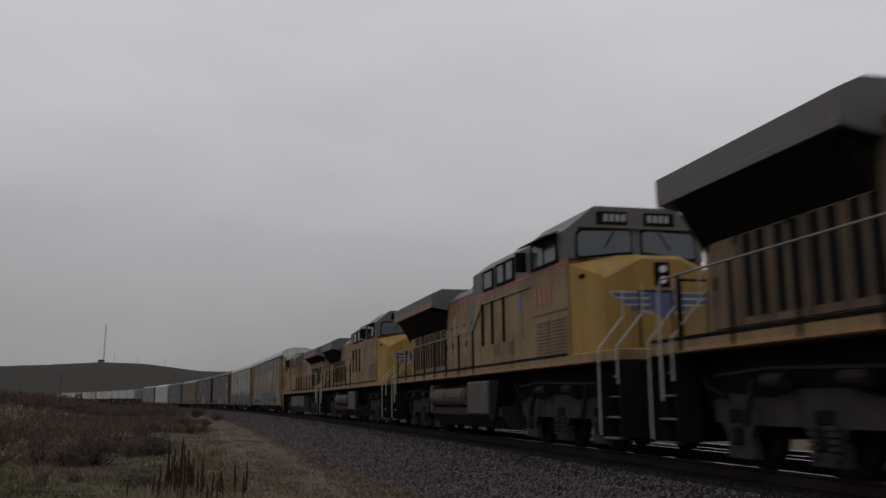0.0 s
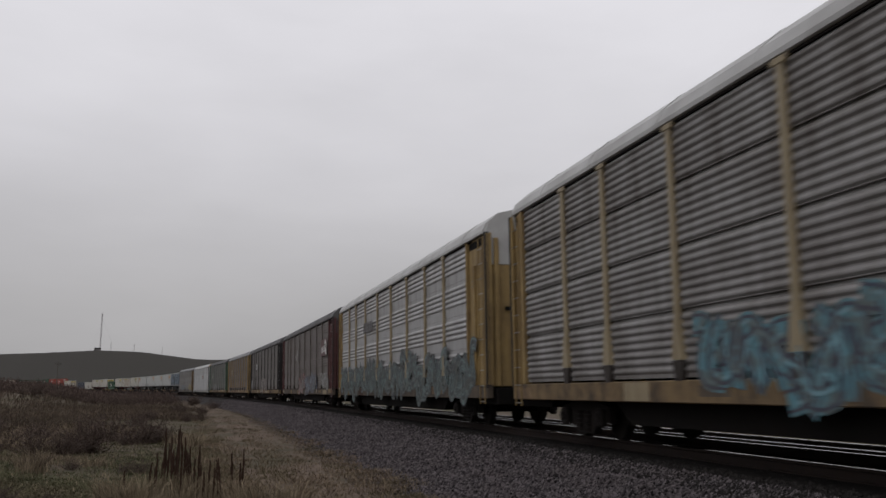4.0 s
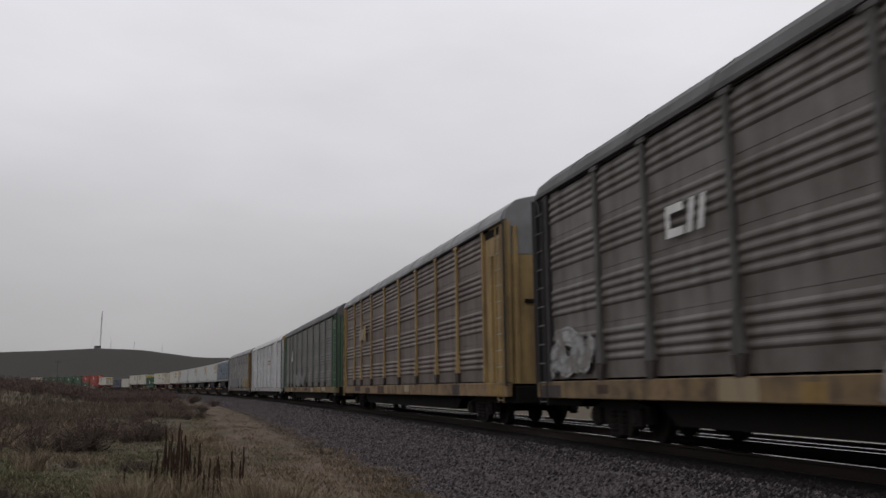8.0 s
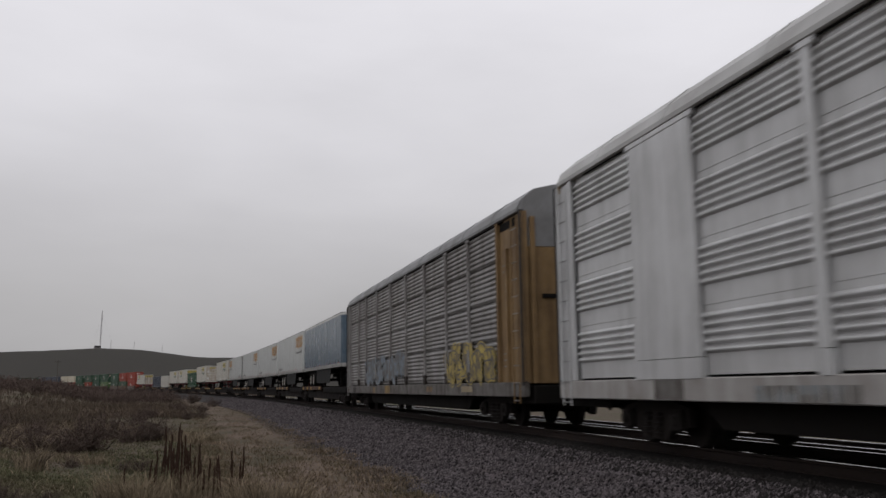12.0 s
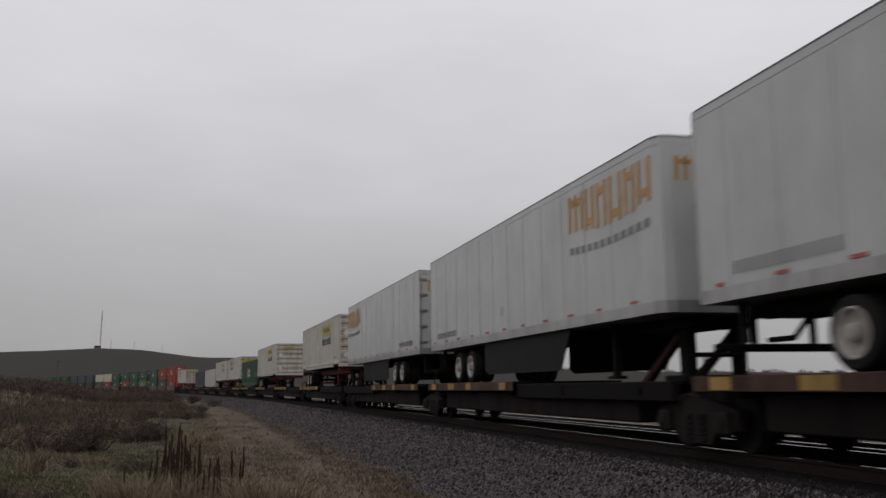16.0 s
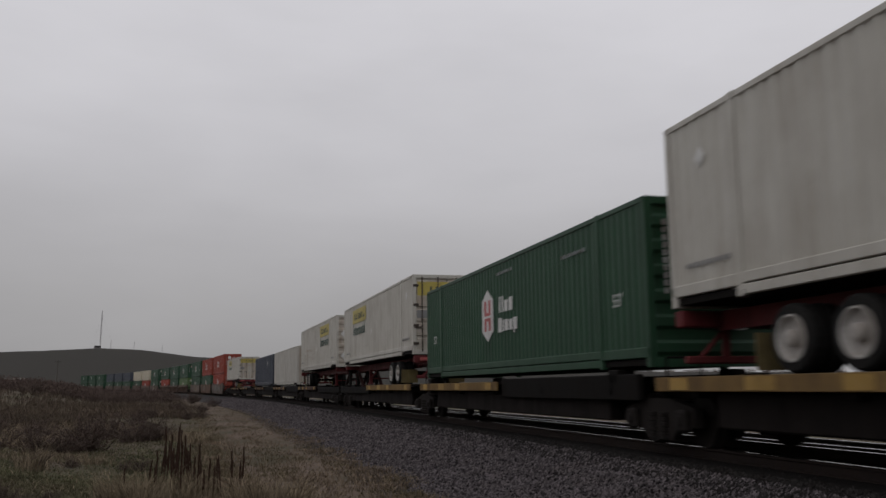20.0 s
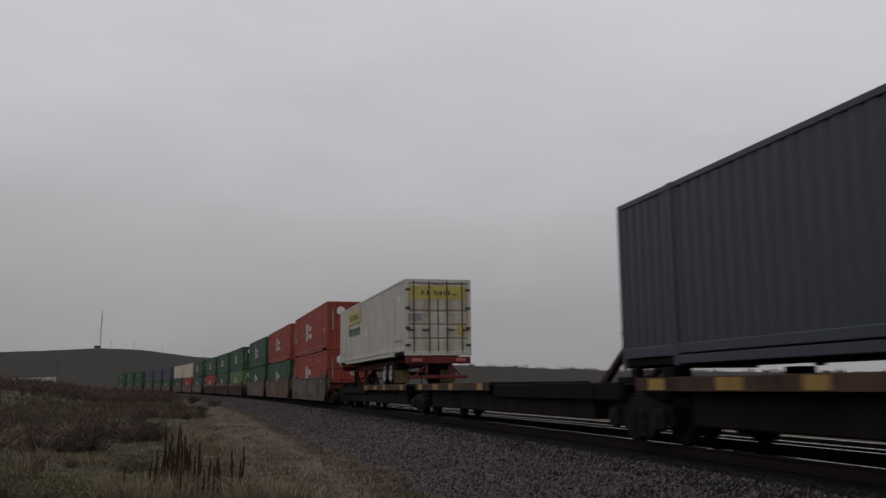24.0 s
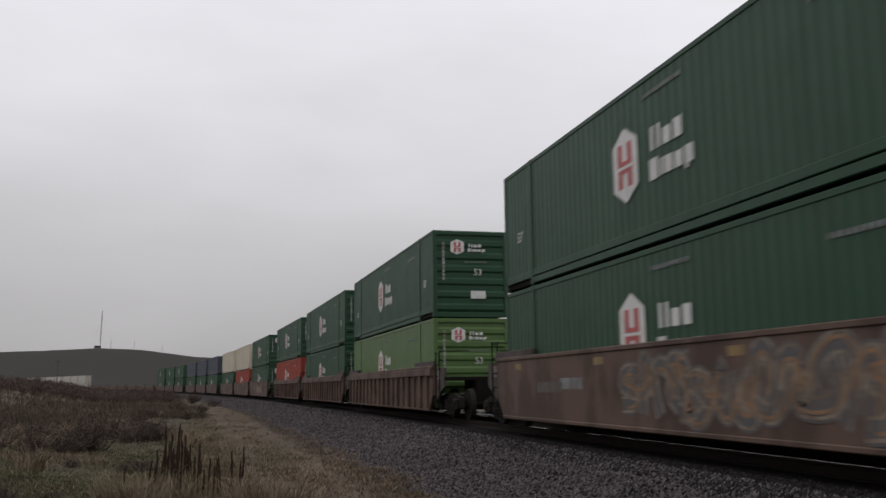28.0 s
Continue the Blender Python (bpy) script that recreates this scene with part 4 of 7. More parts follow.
    for way in (-1, 1):
        x = 13.0 * way
        end = front_end if way > 0 else (rear_end or front_end)
        lo, hi = sorted((x, x + 0.12 * way))
        d = part("end_door", px([(-1.36, 1.05), (-1.36, 4.2), (1.36, 4.2), (1.36, 1.05)], lo, hi), M_SILV if wide else end if end is not M_GALV else M_DEND, car, "closed painted end doors")
        part("door_top", px([(-1.36, 4.21), (-1.5, 5.05), (-1.4, 5.34), (-1.05, 5.6), (-0.5, 5.72), (0.5, 5.72), (1.05, 5.6), (1.4, 5.34), (1.5, 5.05), (1.36, 4.21)], lo, hi),
             M_WHITE_R if label.startswith("grey-ribbed") else (M_TANY if wide else top or M_ROOF), d)
        for y in (-1.28, 1.16):
            part("door_post", bx(*sorted((x + 0.12 * way, x + 0.2 * way)), y, y + 0.12, 1.05, 4.9, bev=0.01), end, d)
        part("door_bar", bx(*sorted((x + 0.12 * way, x + 0.16 * way)), -1.0, -0.2, 3.0, 3.1, bev=0.01), M_BLACK, d)
        b = bmesh.new()
        tube(b, [(x + 0.1 * way, 0, 1.2), (x + 0.2 * way, 0, 5.2)], 0.02, 5)
        part("door_seam", b, M_BLACK, d)
        coupler(car, 13.4 * way, way)
        truck(car, 9.9 * way, 2, 1.78, 0.42)
        b = bmesh.new()
        box(b, *sorted((11.3 * way, 13.3 * way)), -1.3, 1.3, 0.58, 1.0, bev=0.02)
        part("end_platform", b, M_BLACK, car)
    part("centre_sill", bx(-13, 13, -0.35, 0.35, 0.5, 1.05), M_BLACK, car)
    part("belly_sill", px([(-8.6, 0.98), (8.6, 0.98), (7.6, 0.34), (-7.6, 0.34)], -1.2, 1.2, "Y"), M_BLACK, car, "black fish-bellied underframe")
    for sy in (-1, 1):
        worn = random.Random(label)
        xx = -12.9
        while xx < 12.2:
            ww = worn.uniform(0.35, 1.5)
            if worn.random() < (0.35 if wide else 0.6):
                lo_ = worn.choice((0.76, 0.76, 0.84))
                part("sill_patch", bx(xx, min(13.1, xx + ww), *sorted((sy * 1.53, sy * 1.533)), lo_, worn.choice((1.0, 1.06))), worn.choice((M_WHTS, M_GSILL) if wide else (M_PATCH, M_PALEY, M_FOOT, M_SILLD, M_OSILL, M_RUSTS)), car)
            xx += ww + worn.uniform(0.5, 2.0)
    part("deck", bx(-13, 13, -1.38, 1.38, 1.0, 1.06), M_BLACK, car)
    b = bmesh.new()
    tube(b, [(-8.0, -0.9, 0.5), (8.0, -0.9, 0.5)], 0.03)
    tube(b, [(-5, -0.6, 0.7), (-3.5, -0.9, 0.42), (3.5, -0.9, 0.42), (5, -0.6, 0.7)], 0.035)
    box(b, -1.2, 0.2, -1.1, -0.7, 0.5, 0.9)
    part("brake_rigging", b, M_BLACK, car)
    for fn in art:
        fn(car)
    rides(car, s15, 9.9)
    return car


def tag_art(x, z, w, h, mats, seed):
    """Spray paint on the wall, in unreadable swellings: a fill, then lines, then lights."""
    def go(car):
        paths = pen_paths(random.Random(seed), w, h, max(5, int(w / 0.4)))
        first = None
        for k, mt in enumerate(mats):
            b = spray(paths, k)
            o = tagged(part("graffiti" if first is None else "graffiti_outline", b, mt, first or car, "spray-painted graffiti in loose loops"), kind="stuff")
            if first is None:
                o.matrix_basis = side_at(-1, x, z, 1.535)
                first = o
            else:
                o.matrix_basis = Matrix.Translation((0, 0, 0.004 * k))
    return go


def plate_art(x, z, shapes, label="small company emblem"):
    def go(car):
        first = None
        for k, (polys, mt) in enumerate(shapes):
            o = part("emblem" if first is None else "emblem_mark", flat_shapes(polys), mt, first or car, label)
            if first is None:
                o.matrix_basis = side_at(-1, x, z, 1.536)
                first = o
            else:
                o.matrix_basis = Matrix.Translation((0, 0, 0.005 * k))
    return go


M_WHITE_R = paint("white_end", (0.50, 0.50, 0.47), 0.55, amount=0.3)
M_GALV = paint("galvanised_wall", (0.24, 0.235, 0.23), 0.6, 0.05, amount=0.5, dirt=(0.095, 0.082, 0.074), scale=0.8, spec=0.2)
M_SILV = paint("silver_wall", (0.36, 0.36, 0.365), 0.5, 0.15, amount=0.4, dirt=(0.16, 0.15, 0.14), scale=0.8)
M_DUST = paint("dusty_wall", (0.118, 0.103, 0.094), 0.6, 0.1, amount=0.55, dirt=(0.075, 0.056, 0.044), scale=0.9, streak=2.6)
M_DGREY = paint("dark_grey_wall", (0.122, 0.110, 0.10), 0.6, 0.1, amount=0.6, dirt=(0.062, 0.05, 0.042), scale=0.9, streak=2.6)
M_BROWN = paint("brown_wall", (0.098, 0.071, 0.058), 0.6, 0.05, amount=0.55, dirt=(0.055, 0.041, 0.034), scale=0.9, streak=2.6)
M_GRNW = paint("green_grey_wall", (0.11, 0.112, 0.102), 0.6, 0.1, amount=0.6, dirt=(0.068, 0.056, 0.052), scale=0.9, streak=2.6)
M_WHTW = paint("pale_wall", (0.55, 0.555, 0.56), 0.42, 0.25, amount=0.36, dirt=(0.26, 0.255, 0.25), scale=0.8)
M_WHTS = paint("pale_sill", (0.34, 0.33, 0.32), 0.55, 0.0, amount=0.45, dirt=(0.16, 0.14, 0.125), scale=1.4, spec=0.2)
M_TANY = paint("old_yellow", (0.30, 0.20, 0.06), 0.6, amount=0.5, dirt=(0.12, 0.08, 0.045), spec=0.2)
M_OCHRE = paint("old_ochre", (0.215, 0.125, 0.035), 0.6, amount=0.5, dirt=(0.09, 0.055, 0.03), spec=0.2)
M_GSILL = paint("grey_sill", (0.12, 0.112, 0.105), 0.65, 0.0, amount=0.6, dirt=(0.055, 0.045, 0.038), scale=3.0, spec=0.15)
M_PALEY = paint("pale_yellow_post", (0.26, 0.205, 0.11), 0.55, amount=0.3, dirt=(0.13, 0.09, 0.05))
M_MAROON = paint("maroon", (0.085, 0.022, 0.022), 0.55, amount=0.35, dirt=(0.05, 0.03, 0.027), fade=0.05)
M_GRNP = paint("rail_green", (0.028, 0.085, 0.038), 0.5, amount=0.25, dirt=(0.04, 0.048, 0.036))
M_GRNP2 = paint("dull_green_post", (0.065, 0.095, 0.065), 0.6, amount=0.35, dirt=(0.06, 0.058, 0.046))
M_SILLD = paint("grimy_sill", (0.105, 0.078, 0.052), 0.7, amount=0.8, dirt=(0.04, 0.034, 0.031), scale=3.2, streak=2.2, spec=0.12, fade=0.1)
M_TAN = paint("tan_sill", (0.2, 0.132, 0.058), 0.7, amount=0.66, dirt=(0.062, 0.048, 0.038), scale=3.2, streak=2.2, spec=0.12, fade=0.1)
M_OSILL = paint("old_yellow_sill", (0.215, 0.13, 0.045), 0.65, amount=0.62, dirt=(0.085, 0.058, 0.043), scale=3.2, streak=2.2, spec=0.15)
M_RUSTS = paint("rusty_patch", (0.085, 0.045, 0.03), 0.75, amount=0.6, dirt=(0.04, 0.03, 0.026), scale=2.5, spec=0.1, fade=0.05)
M_PATCH = paint("patched_yellow", (0.27, 0.16, 0.025), 0.65, amount=0.6, dirt=(0.12, 0.08, 0.04), scale=2.5, spec=0.15)
M_FOOT = paint("grimy_foot", (0.05, 0.042, 0.038), 0.7, amount=0.5, dirt=(0.03, 0.025, 0.022), spec=0.1, fade=0.05)
M_ROOFL = paint("pale_roof", (0.43, 0.43, 0.425), 0.6, 0.0, amount=0.3, streak=0.6, dirt=(0.17, 0.16, 0.15), spec=0.2)
M_DEND = paint("charcoal_end", (0.022, 0.021, 0.022), 0.6, amount=0.4, dirt=(0.035, 0.03, 0.027), spec=0.15, fade=0.04)
M_DGRP = paint("dark_post", (0.06, 0.055, 0.052), 0.65, 0.0, amount=0.45, dirt=(0.04, 0.035, 0.03), spec=0.15)
M_SPN = paint("spray_slate", (0.045, 0.055, 0.062), 0.6, amount=0.45, dirt=(0.03, 0.03, 0.032), scale=0.9, fade=0.03)
M_SPT1 = paint("spray_teal", (0.13, 0.20, 0.20), 0.6, amount=0.45, fade=0.05, scale=1.8, hard=True)
M_SPB3 = paint("spray_navy", (0.035, 0.055, 0.13), 0.6, amount=0.45, fade=0.03, scale=1.8, hard=True)
M_SPC = paint("spray_pale_blue", (0.13, 0.30, 0.36), 0.6, amount=0.45, scale=1.8, hard=True)
M_SPP = paint("spray_pale_pink", (0.25, 0.195, 0.175), 0.6, amount=0.5, dirt=(0.1, 0.08, 0.07), scale=1.8, hard=True)
M_SPG2 = paint("spray_faint", (0.15, 0.16, 0.15), 0.6, amount=0.4)
M_SPB2 = paint("spray_dull_blue", (0.13, 0.19, 0.25), 0.6, amount=0.45, scale=1.8, hard=True)
M_SPB = paint("spray_blue", (0.045, 0.19, 0.24), 0.6, amount=0.45, scale=1.8, hard=True)
M_SPD = paint("spray_dark_blue", (0.03, 0.042, 0.075), 0.6, amount=0.3, fade=0.02)
M_SPW = paint("spray_white", (0.34, 0.345, 0.34), 0.6, amount=0.45, scale=1.8, hard=True)
M_SPR = paint("spray_red", (0.28, 0.07, 0.06), 0.6, amount=0.45, scale=1.8, hard=True)
M_SPG = paint("spray_grey", (0.17, 0.19, 0.20), 0.6, amount=0.45, scale=1.8, hard=True)
M_SPY = paint("spray_yellow", (0.45, 0.33, 0.03), 0.6, amount=0.45, scale=1.8, hard=True)
M_SPK = paint("spray_black", (0.04, 0.04, 0.045), 0.6, amount=0.3)

CENTRES = [-247.02 + 28.48 * (k + 0.5) + d for k, d in enumerate((0, 0, 0, 0, 0.1, 0.35, 0.55, 0.75))]
worm = [[(-0.5, 0.25), (0.05, 0.25), (0.05, 0.12), (-0.38, 0.12), (-0.38, -0.12), (0.05, -0.12), (0.05, -0.25), (-0.5, -0.25)],
        [(0.14, -0.25), (0.28, -0.25), (0.4, 0.25), (0.26, 0.25)], [(0.46, -0.25), (0.6, -0.25), (0.72, 0.25), (0.58, 0.25)]]
R = [[(-1.2, -0.5), (1.2, -0.5), (1.2, 0.5), (-1.2, 0.5)]]
disc = [(0.58 + 0.36 * math.cos(q * 0.3927), 0.06 + 0.4 * math.sin(q * 0.3927)) for q in range(16)]
hook = [disc, [(0.68, -0.3), (0.92, -0.08), (1.08, -0.42), (0.62, -0.42)], [(-1.02, -0.2), (0.45, -0.06), (0.45, 0.0), (-1.02, -0.14)], [(-1.02, -0.32), (0.45, -0.22), (0.45, -0.14), (-1.02, -0.25)],
        [(-1.02, -0.08), (0.2, 0.04), (0.2, 0.1), (-1.02, -0.02)]]
hub_ = [[(0.58 + 0.17 * math.cos(q * 0.785), 0.06 + 0.19 * math.sin(q * 0.785)) for q in range(8)]]
sq = [[(-0.6, -0.4), (0.6, -0.4), (0.6, 0.4), (-0.6, 0.4)]]
wv = [[(-0.45, -0.22), (0.35, -0.22), (0.35, -0.12), (-0.45, -0.12)], [(-0.45, -0.36), (0.45, -0.36), (0.45, -0.28), (-0.45, -0.28)],
      [(0.15, -0.1), (0.2, 0.25), (0.4, 0.32), (0.45, 0.1), (0.4, -0.22), (0.28, -0.12)]]

autorack(CENTRES[0], "grey-ribbed autorack car with yellow ends and blue graffiti", M_GALV, M_PALEY, M_TANY, M_TAN, top=M_ROOFL, fine=True,
         art=(tag_art(1.6, 1.4, 12.4, 1.35, (M_SPB, M_SPD, M_SPC), 11), tag_art(5.0, 2.4, 2.4, 0.7, (M_SPR,), 15),
              plate_art(4.75, 3.5, (([[(-1.2, -0.42), (1.2, -0.42), (1.2, 0.42), (-1.2, 0.42)]], M_SPW), ([[(-0.9, 0.12), (1.0, 0.12), (1.0, 0.2), (-0.9, 0.2)], [(-0.9, -0.04), (1.0, -0.04), (1.0, 0.04), (-0.9, 0.04)], [(-0.9, -0.2), (0.6, -0.2), (0.6, -0.12), (-0.9, -0.12)]], M_RED_F)), "white plate with a faded red bar")))
autorack(CENTRES[1], "silver-ribbed autorack car with pale yellow posts and blue-grey graffiti", M_SILV, M_PALEY, M_TANY, M_SILLD, top=M_ROOFL,
         art=(tag_art(0.0, 1.42, 24.0, 1.6, (M_SPN, M_SPT1, M_SPT1), 21), plate_art(-4.3, 3.7, ((bars(6, 0.3, 0.45, 0.1, -1.1, -0.2), M_SPK),), "row of dark lettering bars")))
autorack(CENTRES[2], "dusty grey autorack car with maroon ends and red graffiti", M_DUST, M_DUST, M_MAROON, M_SILLD, top=M_ROOFD,
         art=(plate_art(9.75, 3.5, ((R, M_MAROON), (hook, M_WHITE), (hub_, M_GRNP2)), "maroon emblem plate with a white wheel mark"),
              plate_art(-3.6, 3.45, (([[(a * 0.62, b * 0.95) for a, b in p] for p in hook], M_SPW),), "white wave emblem"),
              tag_art(-0.3, 1.5, 3.2, 1.45, (M_SPR, M_SPW, M_SPK), 31), tag_art(4.0, 1.45, 5.2, 1.3, (M_SPB3, M_SPB2, M_SPW), 32), tag_art(10.0, 1.6, 2.9, 0.95, (M_SPG2, M_SPW), 33)))
autorack(CENTRES[3], "dark grey autorack car with black ends and white graffiti", M_DGREY, M_DGRP, M_DEND, M_TAN, top=M_ROOFD,
         art=(plate_art(-6.5, 3.45, ((worm, M_WHITE),), "white rounded emblem"), tag_art(0.6, 1.5, 5.4, 1.5, (M_SPP, M_SPW, M_SPK), 41), tag_art(-11.2, 1.6, 2.0, 0.9, (M_SPW, M_SPG), 42)))
autorack(CENTRES[4], "brown autorack car with yellow posts and end bays", M_BROWN, M_TANY, M_TANY, M_OSILL,
         art=(plate_art(-7.2, 3.4, ((bars(4, 0.22, 0.5, 0.08, -0.9, -0.25), M_PALEY), ([[(0.35, -0.35), (0.85, -0.35), (0.85, 0.4), (0.35, 0.4)]], M_TANY)), "yellow emblem block"),))
autorack(CENTRES[5], "green-grey autorack car with green ends and yellow sill", M_GRNW, M_GRNP2, M_GRNP, M_TAN, top=M_ROOFD,
         art=(plate_art(-7.6, 3.4, ((sq, M_GRNP), (wv, M_WHITE)), "green emblem plate with a white mark"), tag_art(-3.0, 1.6, 4.5, 0.8, (M_SPG2, M_SPG), 61)))
autorack(CENTRES[6], "pale silver autorack car with broad smooth panels and white ends", M_WHTW, M_WHTW, M_WHTW, M_WHTS, wide=True, top=M_ROOFL,
         art=(plate_art(4.0, 3.4, (([[(-1.2, 0.05), (1.2, 0.05), (1.2, 0.16), (-1.2, 0.16)], [(-1.2, -0.2), (0.8, -0.2), (0.8, -0.09), (-1.2, -0.09)]], M_RED_F),), "thin red stripes"),
              plate_art(-5.2, 0.86, ((bars(9, 0.17, 0.2, 0.06, -1.0, -0.1), M_SPG),), "dark number bars"), plate_art(12.6, 1.6, (([[(-0.3, -0.08), (0.3, -0.08), (0.3, 0.08), (-0.3, 0.08)]], M_YEL_D),), "yellow marker")))
autorack(CENTRES[7], "silver-grey autorack car with ochre ends and yellow graffiti", M_GALV, M_GALV, M_OCHRE, M_GSILL, rear_end=M_GALV, fine=True,
         art=(tag_art(8.8, 1.6, 4.8, 1.2, (M_SPY, M_SPK), 81), tag_art(-3.6, 1.7, 8.0, 1.0, (M_SPB2, M_SPG), 82)))
# ---------- intermodal cars and their loads ----------
M_CWHITE = paint("container_white", (0.475, 0.46, 0.415), 0.5, amount=0.3, dirt=(0.22, 0.185, 0.14), scale=0.9)
M_CGREEN = paint("container_green", (0.0125, 0.054, 0.0245), 0.5, amount=0.25, dirt=(0.022, 0.036, 0.027), fade=0.025, spec=0.25)
M_CLIME = paint("container_light_green", (0.055, 0.12, 0.02), 0.45, amount=0.25, dirt=(0.06, 0.08, 0.04), fade=0.06)
M_CRED = paint("container_red", (0.265, 0.04, 0.023), 0.55, amount=0.38, dirt=(0.14, 0.033, 0.022), fade=0.03, spec=0.25)
M_CNAVY = paint("container_navy", (0.022, 0.03, 0.05), 0.5, amount=0.3, dirt=(0.04, 0.042, 0.05), fade=0.06)
M_CCREAM = paint("container_cream", (0.52, 0.47, 0.36), 0.5, amount=0.3, dirt=(0.25, 0.2, 0.14))
M_TWHITE = paint("trailer_white", (0.46, 0.475, 0.465), 0.35, amount=0.25, dirt=(0.27, 0.275, 0.255), streak=2.0)
M_SEAM = plain("trailer_seam", (0.36, 0.37, 0.36), 0.5)
M_TBLUE = paint("trailer_blue", (0.036, 0.075, 0.116), 0.3, amount=0.2, dirt=(0.055, 0.075, 0.10))
M_CHRED = paint("chassis_red", (0.13, 0.015, 0.017), 0.6, amount=0.4, dirt=(0.04, 0.016, 0.015), spec=0.15, fade=0.04)
M_FLAP = paint("flap_yellow", (0.16, 0.12, 0.03), 0.7, amount=0.5, dirt=(0.06, 0.045, 0.025), spec=0.1)
M_PATCHY = paint("deck_patch", (0.34, 0.2, 0.03), 0.6, amount=0.4, dirt=(0.14, 0.085, 0.03), scale=2.5, spec=0.15)
M_DECKY = paint("deck_yellow", (0.26, 0.155, 0.035), 0.6, amount=0.55, dirt=(0.07, 0.05, 0.035))
M_DECKO = paint("deck_edge_yellow", (0.2, 0.122, 0.038), 0.7, amount=0.5, dirt=(0.07, 0.045, 0.028), spec=0.1, fade=0.05, scale=1.6, streak=1.2)
M_DECKE = paint("deck_edge", (0.085, 0.046, 0.03), 0.7, amount=0.62, dirt=(0.03, 0.02, 0.017), spec=0.1, fade=0.05, scale=1.6, streak=1.2)
M_HITCH = paint("hitch_red", (0.045, 0.014, 0.013), 0.7, amount=0.5, dirt=(0.02, 0.012, 0.011), spec=0.08, fade=0.03)
M_DECKB = paint("deck_brown", (0.0125, 0.009, 0.008), 0.7, amount=0.5, dirt=(0.008, 0.0065, 0.006), spec=0.05, fade=0.02)
M_WELLB = paint("well_brown", (0.105, 0.062, 0.045), 0.6, amount=0.5, dirt=(0.055, 0.036, 0.028), scale=0.8, fade=0.06, spec=0.2, streak=1.5, hard=True)
M_WELLO = paint("well_orange_brown", (0.125, 0.064, 0.036), 0.65, amount=0.6, dirt=(0.06, 0.036, 0.026), scale=1.4, fade=0.04, spec=0.2, streak=1.5, hard=True)
M_WELLG = paint("well_grey", (0.10, 0.072, 0.055), 0.65, amount=0.55, dirt=(0.048, 0.036, 0.029), scale=0.8, spec=0.2, fade=0.04, streak=1.5, hard=True)
M_ALU = paint("aluminium", (0.45, 0.45, 0.44), 0.35, 0.7, amount=0.25)
M_HUBW = paint("wheel_hub", (0.4, 0.39, 0.37), 0.55, amount=0.4, dirt=(0.17, 0.13, 0.10), scale=3)
M_SPT2 = paint("spray_ghost", (0.095, 0.085, 0.075), 0.65, amount=0.5, dirt=(0.05, 0.04, 0.034))
M_SPT3 = paint("spray_ghost_pale", (0.15, 0.135, 0.12), 0.65, amount=0.5, dirt=(0.07, 0.055, 0.045))
M_FAINT = plain("faint_lettering", (0.36, 0.17, 0.15), 0.6)
M_GROOVE_SHADE = paint("rusty_groove_shade", (0.055, 0.046, 0.04), 0.75, amount=0.5, dirt=(0.085, 0.06, 0.045), spec=0.1, fade=0.05)
M_STAIN = paint("rust_stain", (0.26, 0.17, 0.1), 0.7, amount=0.5, dirt=(0.33, 0.28, 0.22), spec=0.1)
M_ROD = paint("rusty_rod", (0.062, 0.052, 0.046), 0.65, amount=0.5, dirt=(0.045, 0.03, 0.022), spec=0.15, fade=0.05)
M_CWEND = paint("rust_stained_white", (0.45, 0.425, 0.37), 0.55, amount=0.42, dirt=(0.20, 0.13, 0.085), scale=1.4, streak=3.0, spec=0.2)
M_GREYT = plain("grey_lettering", (0.20, 0.20, 0.20), 0.6)
CL, CH, CW = 16.15, 2.9, 1.3
_walls = {}


def corrugated(pitch, depth, x0, x1, out, thick, z0, z1):
    """A wall of upright pressed ribs from x0 to x1, closed behind."""
    pts, n = [], max(1, round((x1 - x0) / pitch))
    p = (x1 - x0) / n
    if depth > 0.08:
        for k in range(n):
            a = x0 + k * p
            pts += [(a, out + depth), (a + 0.05, out + depth), (a + 0.075, out), (a + p - 0.075, out), (a + p - 0.05, out + depth)]
        return px(pts + [(x1, out + depth), (x1, out + depth + 0.03), (x0, out + depth + 0.03)], z0, z1, "Z")
    for k in range(n):
        a = x0 + k * p
        pts += [(a, out + depth), (a + p * 0.2, out), (a + p * 0.55, out), (a + p * 0.75, out + depth)]
    pts += [(x1, out + depth), (x1, out + thick), (x0, out + thick)]
    return px(pts, z0, z1, "Z")


